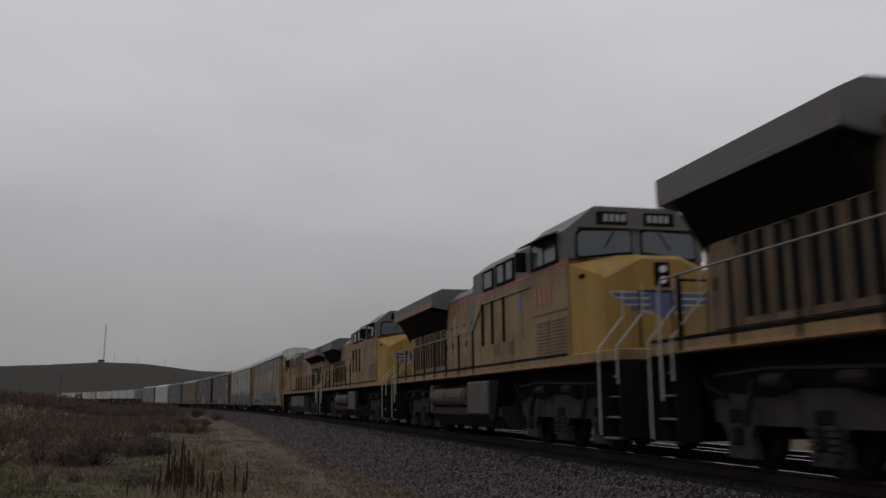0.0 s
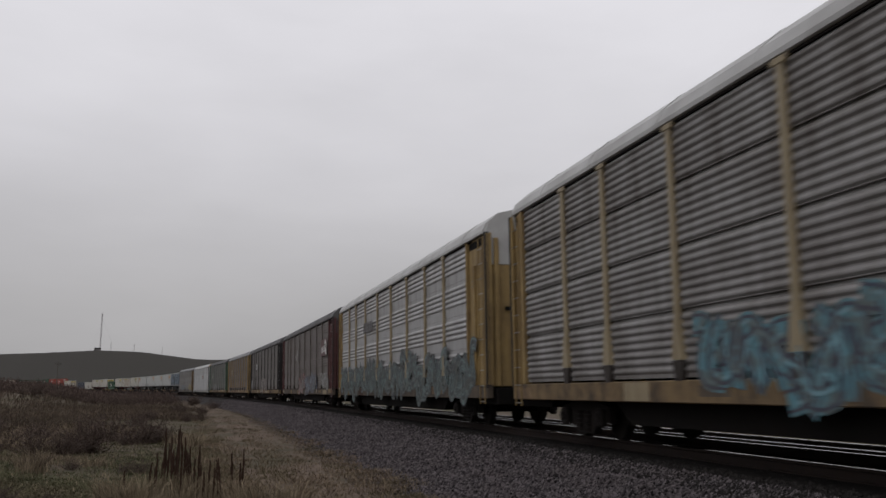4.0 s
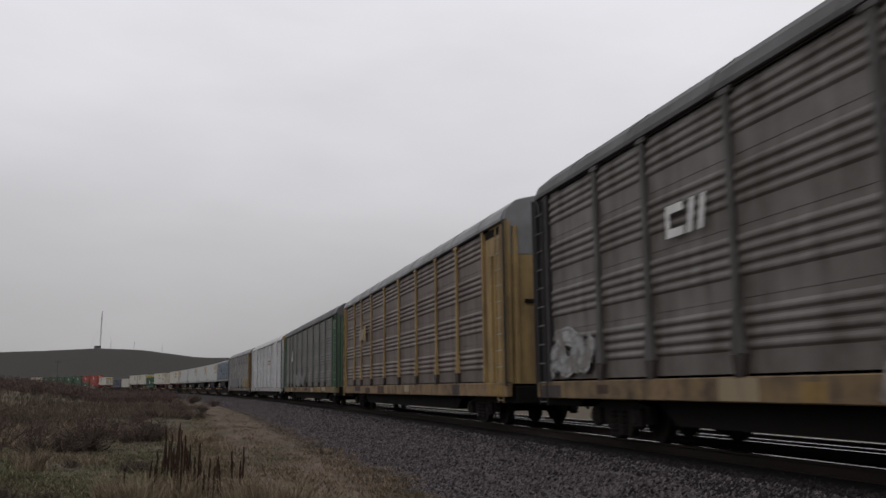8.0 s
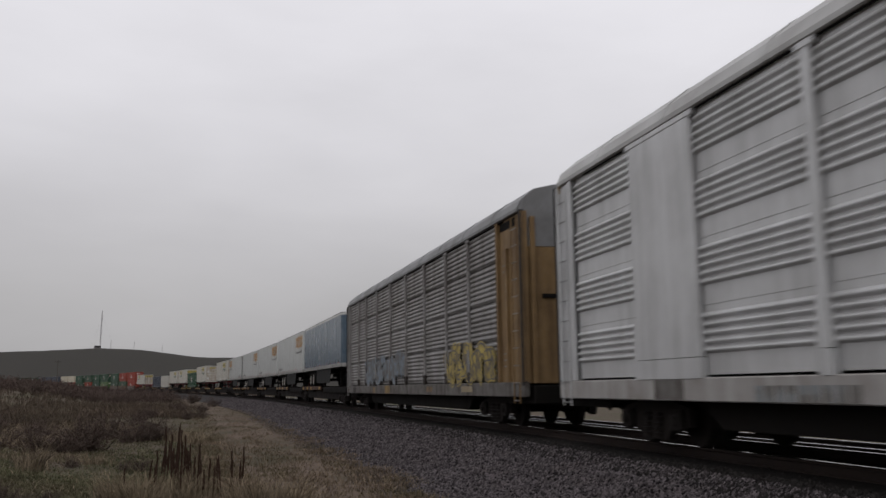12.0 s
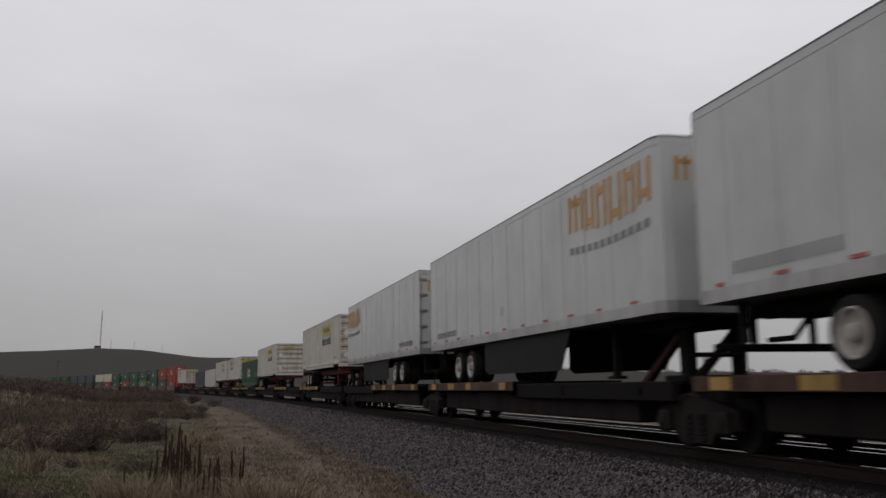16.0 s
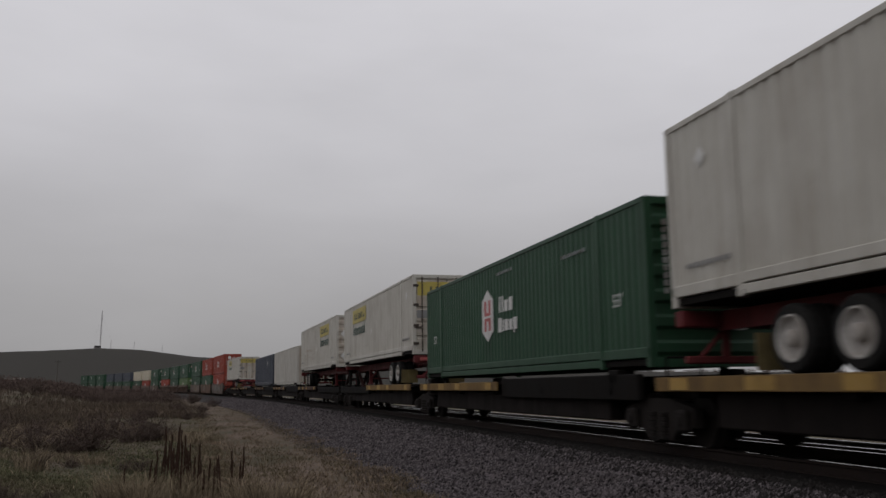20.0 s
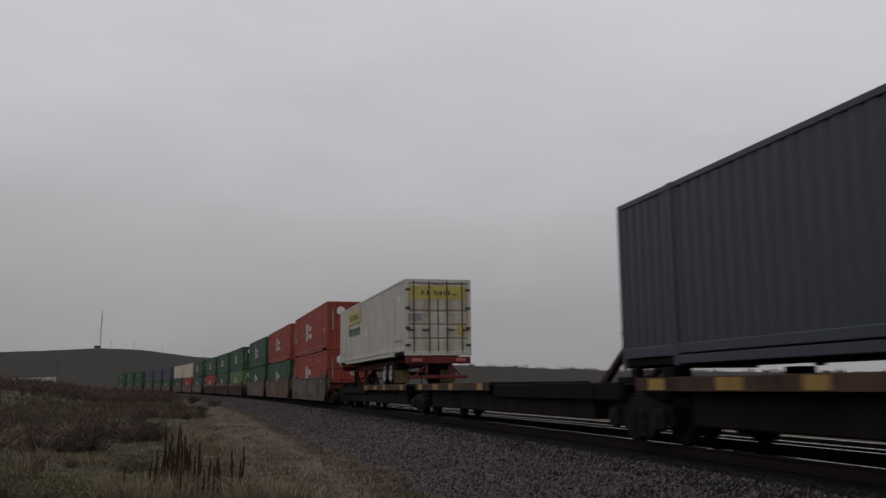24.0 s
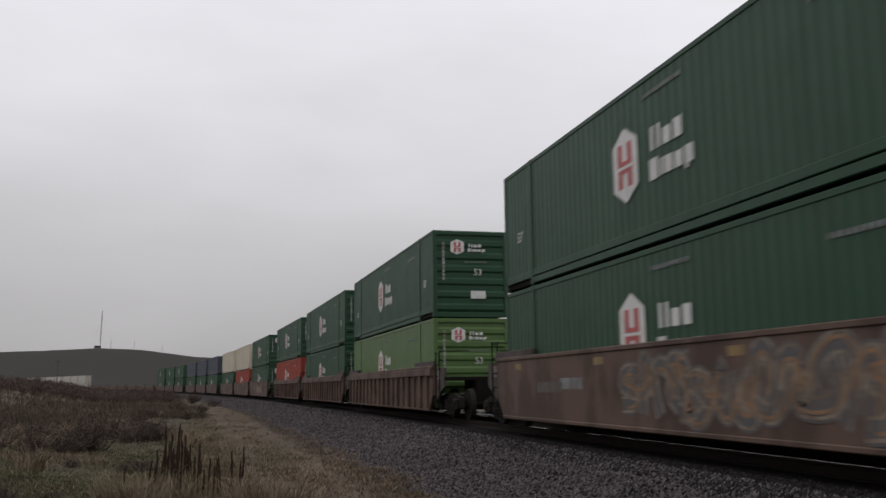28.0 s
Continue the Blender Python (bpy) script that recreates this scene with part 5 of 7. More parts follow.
def container(s15, z, mat, label, nose=1, pitch=0.27, depth=0.035, style="hexa", rail=None, post_mat=None, group="containers on the train", far=False, stained=False):
    """A 53-foot steel box. Its blind end looks ahead when nose is 1, its doors when -1."""
    box_ = thing("freight_container", label, "container", group)
    rail = rail or mat
    key = (mat.name, pitch, depth)
    segs = ((-CL / 2 + 0.12, -6.16), (-6.04, 6.04), (6.16, CL / 2 - 0.12))
    for i, (a, b) in enumerate(segs):
        k2 = (*key, i)
        if k2 not in _walls:
            _walls[k2] = solid(corrugated(pitch, depth, a, b, -CW + 0.012, 0.09, 0.34, CH - 0.1), mat)
        put(_walls[k2], "side_wall", box_)
        put(_walls[k2], "side_wall", box_, Matrix.Rotation(math.pi, 4, "Z"))
    k2 = (*key, "rest")
    if k2 not in _walls:
        post = bx(-0.075, 0.075, -CW - 0.015, -CW + 0.12, 0.0, CH + 0.01, bev=0.015)
        top = bx(-CL / 2, CL / 2, -CW, -CW + 0.07, CH - 0.1, CH, bev=0.012)
        low = bx(-6.06, 6.06, -CW, -CW + 0.1, 0.03, 0.17, bev=0.012)
        box(low, -6.06, 6.06, -CW - 0.004, -CW + 0.1, 0.19, 0.34, bev=0.012)
        box(low, -CL / 2, -6.14, -CW, -CW + 0.1, 0.16, 0.34, bev=0.015)
        box(low, 6.14, CL / 2, -CW, -CW + 0.1, 0.16, 0.34, bev=0.015)
        roof = bx(-CL / 2 + 0.03, CL / 2 - 0.03, -CW + 0.05, CW - 0.05, CH - 0.06, CH - 0.02)
        floor = bx(-CL / 2 + 0.03, CL / 2 - 0.03, -CW + 0.05, CW - 0.05, 0.04, 0.14)
        cor = bx(-CL / 2, -CL / 2 + 0.14, -CW, -CW + 0.14, 0, CH, bev=0.01)
        cast = bx(-0.09, 0.09, -CW - 0.008, -CW + 0.12, -0.008, 0.11, bev=0.015)
        ribs, wide_ = [(CL / 2 - 0.1, -CW + 0.13)], (2 * CW - 0.26) / 9
        for k in range(9):
            y = -CW + 0.13 + wide_ * k
            ribs += [(CL / 2 - 0.06, y), (CL / 2 - 0.015, y + wide_ * 0.2), (CL / 2 - 0.015, y + wide_ * 0.6), (CL / 2 - 0.06, y + wide_ * 0.8)]
        end = px(ribs + [(CL / 2 - 0.06, CW - 0.13), (CL / 2 - 0.1, CW - 0.13)], 0.1, CH - 0.1, "Z")
        if mat is not M_CRED and depth < 0.08:
            bar = [(CL / 2 - 0.1, 0.1)]
            for k in range(6):
                z_ = 0.2 + 0.43 * k
                bar += [(CL / 2 - 0.06, z_), (CL / 2 - 0.015, z_ + 0.06), (CL / 2 - 0.015, z_ + 0.2), (CL / 2 - 0.06, z_ + 0.26)]
            end = px(bar + [(CL / 2 - 0.06, CH - 0.1), (CL / 2 - 0.1, CH - 0.1)], -CW + 0.13, CW - 0.13, "Y")
        dpts = [(-CL / 2 + 0.08, 0.14)]
        for k in range(5):
            z_ = 0.16 + 0.525 * k
            dpts += [(-CL / 2 + 0.012, z_), (-CL / 2 + 0.012, z_ + 0.4), (-CL / 2 + 0.05, z_ + 0.43), (-CL / 2 + 0.05, z_ + 0.5)]
        doors = px(dpts + [(-CL / 2 + 0.012, CH - 0.13), (-CL / 2 + 0.08, CH - 0.12)], -CW + 0.15, -0.02, "Y")
        endbeam = bx(CL / 2 - 0.12, CL / 2, -CW + 0.13, CW - 0.13, 0, 0.16, bev=0.01)
        endtop = bx(CL / 2 - 0.12, CL / 2, -CW + 0.13, CW - 0.13, CH - 0.14, CH, bev=0.01)
        _walls[k2] = [solid(m_, t_) for m_, t_ in ((post, rail), (top, rail), (low, rail), (roof, mat), (floor, M_BLACK), (cor, post_mat or mat), (cast, M_ROD if mat is M_CWHITE else post_mat or mat),
                                                   (end, M_CWEND if mat is M_CWHITE else mat), (doors, M_CWEND if mat is M_CWHITE else mat), (endbeam, rail), (endtop, rail))]
    po, to, lo, ro, flo, co, ca, en, do, eb, et = _walls[k2]
    turn = Matrix.Rotation(math.pi, 4, "Z")
    if far:
        for m in (Matrix.Identity(4), turn):
            put(to, "top_rail", box_, m)
            put(lo, "bottom_rail", box_, m)
            put(co, "corner_post", box_, m)
        put(ro, "roof", box_)
        put(en, "front_wall", box_)
        for sy in (-1, 1):
            put(do, "door", box_, Matrix.Diagonal((1, -sy, 1, 1)))
        if style == "hexa" or style == "hexared":
            stick(box_, mark("hex", HEX, M_WHITE), "emblem", on_wall(-1, -1.05, 1.55, CW), "white hexagon emblem")
        rides(box_, s15, 7.0, nose < 0)
        box_["deck"] = z
        return box_
    for x in (-6.1, 6.1):
        for m in (Matrix.Identity(4), turn):
            p = put(po, "lifting_post", box_, m @ Matrix.Translation((x, 0, 0)))
            put(ca, "corner_casting", p, Matrix.Translation((0, 0, CH - 0.1)))
            put(ca, "corner_casting", p)
    for m in (Matrix.Identity(4), turn):
        put(to, "top_rail", box_, m)
        put(lo, "bottom_rail", box_, m)
        put(co, "corner_post", box_, m)
        put(co, "corner_post", box_, m @ Matrix.Diagonal((-1, 1, 1, 1)))
        put(eb, "end_beam", box_, m)
        put(et, "end_beam", box_, m)
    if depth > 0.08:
        # rust-tinted dark strips paint the shade into the recesses between ribs
        groove_shade = solid(bx(-0.045, 0.045, -0.012, 0.012, 0.36, CH - 0.12), M_GROOVE_SHADE)
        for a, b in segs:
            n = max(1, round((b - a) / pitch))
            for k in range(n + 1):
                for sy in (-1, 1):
                    put(groove_shade, "groove_shade", box_, Matrix.Translation((a + (b - a) * k / n, sy * (CW - 0.07), 0)))
        # the same painted shade as upright strips on the front end
        stripe = solid(bx(-0.02, 0.02, -0.07, 0.07, 0.16, CH - 0.14), M_GROOVE_SHADE)
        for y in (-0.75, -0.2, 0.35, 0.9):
            put(stripe, "end_groove_shade", box_, Matrix.Translation((CL / 2 - 0.02, y, 0)))
    if stained:
        rs = random.Random(5)
        marks = []
        for _ in range(46):
            x, z_, w, h_ = rs.uniform(-5.6, -1.0), rs.uniform(0.55, 1.35), rs.uniform(0.02, 0.09), rs.uniform(0.06, 0.34)
            marks.append([(x, z_), (x + w, z_ + 0.02), (x + w * 0.7, z_ + h_), (x + 0.01, z_ + h_ * 0.8)])
        tagged(part("rust_stain", flat_shapes(marks, 0.003), M_STAIN, box_, "brown rust stains low on the side"), kind="stuff").matrix_basis = on_wall(-1, 0, 0, CW)
    put(ro, "roof", box_)
    put(flo, "floor_frame", box_)
    put(en, "front_wall", box_)
    for sy in (-1, 1):
        d = put(do, "door", box_, Matrix.Diagonal((1, -sy, 1, 1)))
        k3 = "rods"
        if k3 not in _walls:
            b = bmesh.new()
            for y in (-0.95, -0.35):
                tube(b, [(-CL / 2 - 0.02, y, 0.1), (-CL / 2 - 0.02, y, CH - 0.08)], 0.022, 6)
                box(b, -CL / 2 - 0.035, -CL / 2 + 0.01, y - 0.28, y, 0.95, 1.0)
            h = bmesh.new()
            for z_ in (0.35, 1.0, 1.75, 2.45):
                box(h, -CL / 2 - 0.02, -CL / 2 + 0.01, -CW + 0.02, -CW + 0.22, z_, z_ + 0.09, bev=0.01)
            _walls[k3] = (solid(b, M_ROD), solid(h, M_ROD))
        put(_walls[k3][0], "lock_rod", d)
        put(_walls[k3][1], "hinge", d)
    decals(box_, style, nose)
    rides(box_, s15, 7.0, nose < 0)
    box_["deck"] = z
    return box_


_marks = {}


def mark(key, polys, mat):
    k = (key, mat.name)
    if k not in _marks:
        _marks[k] = solid(flat_shapes(polys), mat)
    return _marks[k]


def word(text, size, mat, sx=1.0):
    """A lettered word as a shared mesh."""
    k = (text, size, mat.name)
    if k not in _marks:
        o = letters(text, size, mat, None, Matrix.Identity(4), sx=1)
        _marks[k] = o.data
        bpy.data.objects.remove(o)
    return _marks[k]


HEX = [hexagon(0.68, 0.72)]
HBAR = [[(-0.28, -0.4), (-0.1, -0.4), (-0.1, -0.06), (-0.28, -0.06)], [(-0.28, 0.0), (-0.1, 0.0), (-0.1, 0.4), (-0.28, 0.4)], [(0.1, -0.4), (0.28, -0.4), (0.28, -0.06), (0.1, -0.06)],
        [(0.1, 0.0), (0.28, 0.0), (0.28, 0.4), (0.1, 0.4)], [(-0.1, -0.14), (0.1, -0.14), (0.1, -0.06), (-0.1, -0.06)], [(-0.1, 0.0), (0.1, 0.0), (0.1, 0.08), (-0.1, 0.08)]]
BLOCK = [[(0, 0.06), (0.1, 0.06), (0.1, 0.46), (0, 0.46)], [(0.22, 0.06), (0.32, 0.06), (0.32, 0.46), (0.22, 0.46)], 
         [(0.42, 0.06), (0.68, 0.06), (0.68, 0.34), (0.42, 0.34)], [(0.78, 0.06), (1.04, 0.06), (1.04, 0.38), (0.78, 0.38)],
         [(-0.08, -0.44), (0.2, -0.44), (0.2, -0.08), (-0.08, -0.08)], [(0.28, -0.42), (0.38, -0.42), (0.38, -0.14), (0.28, -0.14)], [(0.44, -0.42), (0.7, -0.42), (0.7, -0.14), (0.44, -0.14)],
         [(0.78, -0.42), (1.02, -0.42), (1.02, -0.16), (0.78, -0.16)], [(1.1, -0.5), (1.2, -0.5), (1.2, -0.14), (1.1, -0.14)], [(1.2, -0.42), (1.36, -0.42), (1.36, -0.14), (1.2, -0.14)]]
SMALLBAR = bars(10, 0.08, 0.075, 0.05, -0.65, -0.035)
TINY = [[(-0.26, -0.13), (0.26, -0.13), (0.26, 0.13), (-0.26, 0.13)]]
DIAMOND = [[(0, 0.16), (-0.16, 0), (0, -0.16), (0.16, 0)]]
UPBARS = [[(-0.04, -0.1 - 0.13 * k), (0.04, -0.1 - 0.13 * k), (0.04, 0.0 - 0.13 * k), (-0.04, 0.0 - 0.13 * k)] for k in range(10)]
ROWBARS = bars(7, 0.42, 0.16, 0.1, -1.75, -0.08)
FATBARS = [[(x_, -0.16), (x_ + w_, -0.16), (x_ + w_, -0.16 + h_), (x_, -0.16 + h_)] for x_, w_, h_ in ((-1.3, 0.14, 0.3), (-1.08, 0.07, 0.08), (-0.88, 0.2, 0.3), (-0.62, 0.07, 0.08), (-0.3, 0.1, 0.3), (-0.12, 0.1, 0.3), (0.1, 0.22, 0.26), (0.44, 0.09, 0.3), (0.6, 0.09, 0.3), (0.82, 0.12, 0.3), (1.12, 0.34, 0.1))]


def stick(par, me, name, m, label=""):
    return tagged(put(me, name, par, m), label, kind="stuff" if "lettering" in name or "bars" in name else "")


def on_wall(side, x, z, y):
    """A pose on a side wall; x counts from the middle towards the nose."""
    return (Matrix.Translation((x, -y, z)) @ SIDE_R) if side < 0 else (Matrix.Translation((x, y, z)) @ SIDE_L)


def decals(c, style, nose):
    up = Matrix.Translation((0, 0, 0.006))
    if style in ("hexa", "hexared"):
        hcol = M_REDE if style == "hexa" else M_GREYT
        dim = M_SPG if style == "hexa" else M_FAINT
        for sd in (-1, 1):
            w = -1 if sd < 0 else 1
            e = stick(c, mark("hex", HEX, M_WHITE), "emblem", on_wall(sd, 1.05 * w, 1.55, CW), "white hexagon emblem")
            stick(e, mark("hbar", HBAR, hcol), "emblem_mark", up)
            stick(c, mark("block", BLOCK, M_WHITE), "lettering_block", on_wall(sd, -0.05 if sd < 0 else 0.05, 1.5, CW), "white lettering blocks")
            stick(c, mark("small", SMALLBAR, dim), "small_lettering", on_wall(sd, 0.4, 2.55, CW))
            stick(c, mark("small", SMALLBAR, dim), "small_lettering", on_wall(sd, 4.9, 2.35, CW))
            for x in (6.9, -6.9):
                stick(c, word("53'", 0.34, M_WHITE), "size_mark", on_wall(sd, x, 1.2, CW), "white 53-foot mark")
        f = Matrix.Translation((CL / 2 + 0.001, 0, 0)) @ FRONT
        e = stick(c, mark("hexs", [hexagon(0.26, 0.9)], M_WHITE), "end_emblem", f @ Matrix.Translation((-0.46, 2.35, 0)), "small white hexagon emblem")
        if style == "hexa":
            stick(e, mark("hbars", [[(x * 0.42, y * 0.42) for x, y in p] for p in HBAR], hcol), "emblem_mark", up)
        stick(c, mark("blocks", [[(x * 0.42, y * 0.3) for x, y in p] for p in BLOCK], M_WHITE), "end_lettering", f @ Matrix.Translation((-0.06, 2.33, 0)))
        stick(c, mark("smalls", bars(8, 0.06, 0.04, 0.04, -0.4, -0.02), M_SPG), "end_lettering", f @ Matrix.Translation((0.2, 1.85, 0)))
        stick(c, word("53", 0.3, M_WHITE), "size_mark", f @ Matrix.Translation((0.25, 1.5, 0)), "white 53-foot mark")
        stick(c, mark("tiny", TINY, M_WHITE), "data_plate", f @ Matrix.Translation((0.25, 0.75, 0)))
        stick(c, mark("upbars", UPBARS, M_SPW), "end_lettering", Matrix.Translation((CL / 2 + 0.002, -CW + 0.36, 2.5)) @ FRONT)
    if style == "panel":
        for sd in (-1, 1):
            y = stick(c, mark("ypanel", [[(-1.85, -0.33), (1.85, -0.33), (1.85, 0.33), (-1.85, 0.33)]], M_YEL_D), "yellow_panel", on_wall(sd, 3.45, 2.3, CW), "yellow panel with dark lettering bars")
            stick(y, mark("fat", FATBARS, M_DARK), "lettering_block", up)
            k = letters_on(c, "Intermodal", 0.76, M_GRN_T, on_wall(sd, 3.45, 1.62, CW))
            stick(c, mark("smallk", SMALLBAR, M_GREYT), "small_lettering", on_wall(sd, 6.6, 0.55, CW))
            stick(c, mark("smallk", SMALLBAR, M_GREYT), "small_lettering", on_wall(sd, -6.9, 0.6, CW))
            stick(c, mark("dia", DIAMOND, M_WHITE), "placard", on_wall(sd, 0.2, 1.3, CW))
            stick(c, mark("dia", DIAMOND, M_WHITE), "placard", on_wall(sd, -7.0, 2.2, CW))
        f = Matrix.Translation((CL / 2 + 0.001, 0, 0)) @ FRONT
        y = stick(c, mark("ysmall", [[(-0.5, -0.1), (0.5, -0.1), (0.5, 0.1), (-0.5, 0.1)]], M_YEL_D), "yellow_panel", f @ Matrix.Translation((-0.1, 2.5, 0)))
        stick(y, mark("fats", [[(a * 0.3, b * 0.3) for a, b in p] for p in FATBARS], M_DARK), "lettering_block", up)
        stick(c, mark("greyp", [[(-0.3, -0.07), (0.4, -0.07), (0.4, 0.07), (-0.3, 0.07)]], M_HUBW), "data_plate", f @ Matrix.Translation((0.1, 2.1, 0)))
        for yy, zz in ((-0.85, 1.85), (-0.85, 0.62)):
            stick(c, mark("dia2", [[(a * 1.3, b * 1.3) for a, b in p] for p in DIAMOND], M_WHITE), "placard", f @ Matrix.Translation((yy, zz, 0)))
        r = Matrix.Translation((-CL / 2 + 0.008, 0, 0)) @ BACK
        y = stick(c, mark("yback", [[(-1.12, -0.25), (1.12, -0.25), (1.12, 0.25), (-1.12, 0.25)]], M_YEL_D), "yellow_panel", r @ Matrix.Translation((0, 2.38, 0)), "yellow panel with dark lettering bars")
        stick(y, mark("fatb", [[(a * 0.5, b * 0.55) for a, b in p] for p in FATBARS], M_DARK), "lettering_block", up)
        stick(c, mark("plate1", [[(-0.25, -0.14), (0.25, -0.14), (0.25, 0.14), (-0.25, 0.14)]], M_GREYT), "data_plate", r @ Matrix.Translation((-0.9, 1.45, 0)))
        stick(c, mark("plate2", [[(-0.16, -0.18), (0.16, -0.18), (0.16, 0.18), (-0.16, 0.18)]], M_YEL_D), "yellow_plate", r @ Matrix.Translation((0.9, 0.95, 0)))
    if style == "navy":
        for sd in (-1, 1):
            stick(c, mark("wisp", [[(-0.5, -0.3), (-0.3, -0.3), (0.1, 0.35), (-0.1, 0.35)], [(0.1, -0.2), (0.5, -0.2), (0.5, 0.2), (0.1, 0.2)]], M_SPW), "emblem",
                  on_wall(sd, 3.5 * (1 if sd < 0 else -1), 2.1, CW), "small white emblem")


def letters_on(c, text, size, mat, m):
    return tagged(put(word(text, size, mat), "lettering", c, m), "dark green lettering")


def chassis(s15, nose):
    """A red container chassis with two axles, on the deck of a spine car; x towards its nose."""
    c = thing("container_chassis", "red steel container chassis with dual wheels on a rail car", "chassis", "chassis on the train")
    b = bmesh.new()
    for y in (-0.5, 0.5):
        box(b, -8.0, 7.6, y - 0.07, y + 0.07, 1.82, 2.12)
    for x in (-7.6, -5, -2, 1, 4, 7):
        box(b, x - 0.06, x + 0.06, -0.5, 0.5, 1.86, 2.08)
    part("main_frame", b, M_CHRED, c)
    part("rear_bolster", bx(-8.1, -7.85, -1.25, 1.25, 1.86, 2.12, bev=0.02), M_CHRED, c)
    part("front_bolster", bx(7.6, 7.85, -1.25, 1.25, 1.9, 2.12, bev=0.02), M_CHRED, c)
    b = bmesh.new()
    for y in (-0.45, 0.45):
        box(b, -8.02, -7.94, y - 0.05, y + 0.05, 1.35, 1.9)
    box(b, -8.05, -7.93, -1.15, 1.15, 1.3, 1.42, bev=0.02)
    tube(b, [(-7.98, -0.45, 1.85), (-7.98, -0.9, 1.4)], 0.04)
    tube(b, [(-7.98, 0.45, 1.85), (-7.98, 0.9, 1.4)], 0.04)
    part("rear_bumper", b, M_CHRED, c)
    for y in (-0.85, 0.85):
        part("tail_lamp", bx(-8.14, -8.1, y - 0.2, y + 0.2, 1.93, 2.05, bev=0.01), M_REDE, c)
    rig_wheels(c, (-5.13, -3.88), M_CHRED)
    for sy in (-1, 1):
        b = bmesh.new()
        box(b, 3.9, 4.05, sy * 0.62 - 0.07, sy * 0.62 + 0.07, 1.2, 1.85)
        box(b, 3.82, 4.13, sy * 0.62 - 0.12, sy * 0.62 + 0.12, 1.14, 1.2)
        tube(b, [(3.97, sy * 0.62, 1.4), (2.6, sy * 0.5, 1.85)], 0.035)
        part("landing_leg", b, M_CHRED, c)
    part("leg_brace", bx(3.95, 4.0, -0.62, 0.62, 1.4, 1.46), M_CHRED, c)
    for y in (-1.25, 0.62):
        part("mud_flap", bx(-5.9, -5.87, y, y + 0.63, 1.16, 1.66), M_FLAP, c, "dull yellow mud flap")
    rides(c, s15, 7.0, nose < 0)
    return c


def rig_wheels(par, xs, mat):
    """Dual road wheels on two axles, resting on the deck."""
    if "rig" not in _walls:
        t, h = bmesh.new(), bmesh.new()
        ring = [(math.cos(q * 6.283 / 22), math.sin(q * 6.283 / 22)) for q in range(22)]
        for bm_, prof, shut in ((t, ((0.33, -0.13), (0.36, -0.15), (0.46, -0.145), (0.5, -0.1), (0.5, 0.1), (0.46, 0.145), (0.33, 0.14)), True),
                                (h, ((0.345, -0.13), (0.34, -0.158), (0.315, -0.16), (0.295, -0.08), (0.17, -0.055), (0.13, -0.06), (0.12, -0.17), (0.07, -0.19)), False)):
            loops = [[bm_.verts.new((c * r_, y_, s_ * r_)) for c, s_ in ring] for r_, y_ in prof]
            for u_, v_ in zip(loops, loops[1:] + (loops[:1] if shut else [])):
                for q in range(22):
                    bm_.faces.new((u_[q], u_[(q + 1) % 22], v_[(q + 1) % 22], v_[q]))
            if not shut:
                bm_.faces.new(loops[-1])
            bmesh.ops.recalc_face_normals(bm_, faces=bm_.faces[:])
        _walls["rig"] = (solid(t, M_TYRE), solid(h, M_HUBW), solid(cyl(bmesh.new(), (0, -1.1, 0), (0, 1.1, 0), 0.07, 8), M_BLACK))
    ty, hu, ax = _walls["rig"]
    b = bmesh.new()
    box(b, min(xs) - 0.7, max(xs) + 0.7, -0.55, -0.4, 1.66, 1.95)
    box(b, min(xs) - 0.7, max(xs) + 0.7, 0.4, 0.55, 1.72, 1.95)
    part("axle_slider", b, mat, par)
    for x in xs:
        put(ax, "axle", par, Matrix.Translation((x, 0, 1.545)))
        for sy in (-1, 1):
            for y in (1.1, 0.78):
                w = put(ty, "tyre", par, Matrix.Translation((x, sy * y, 1.545)) @ Matrix.Rotation(0 if sy < 0 else math.pi, 4, "Z") @ Matrix.Diagonal((0.89, 0.95, 0.89, 1)))
                if y > 1:
                    put(hu, "wheel_hub", w)


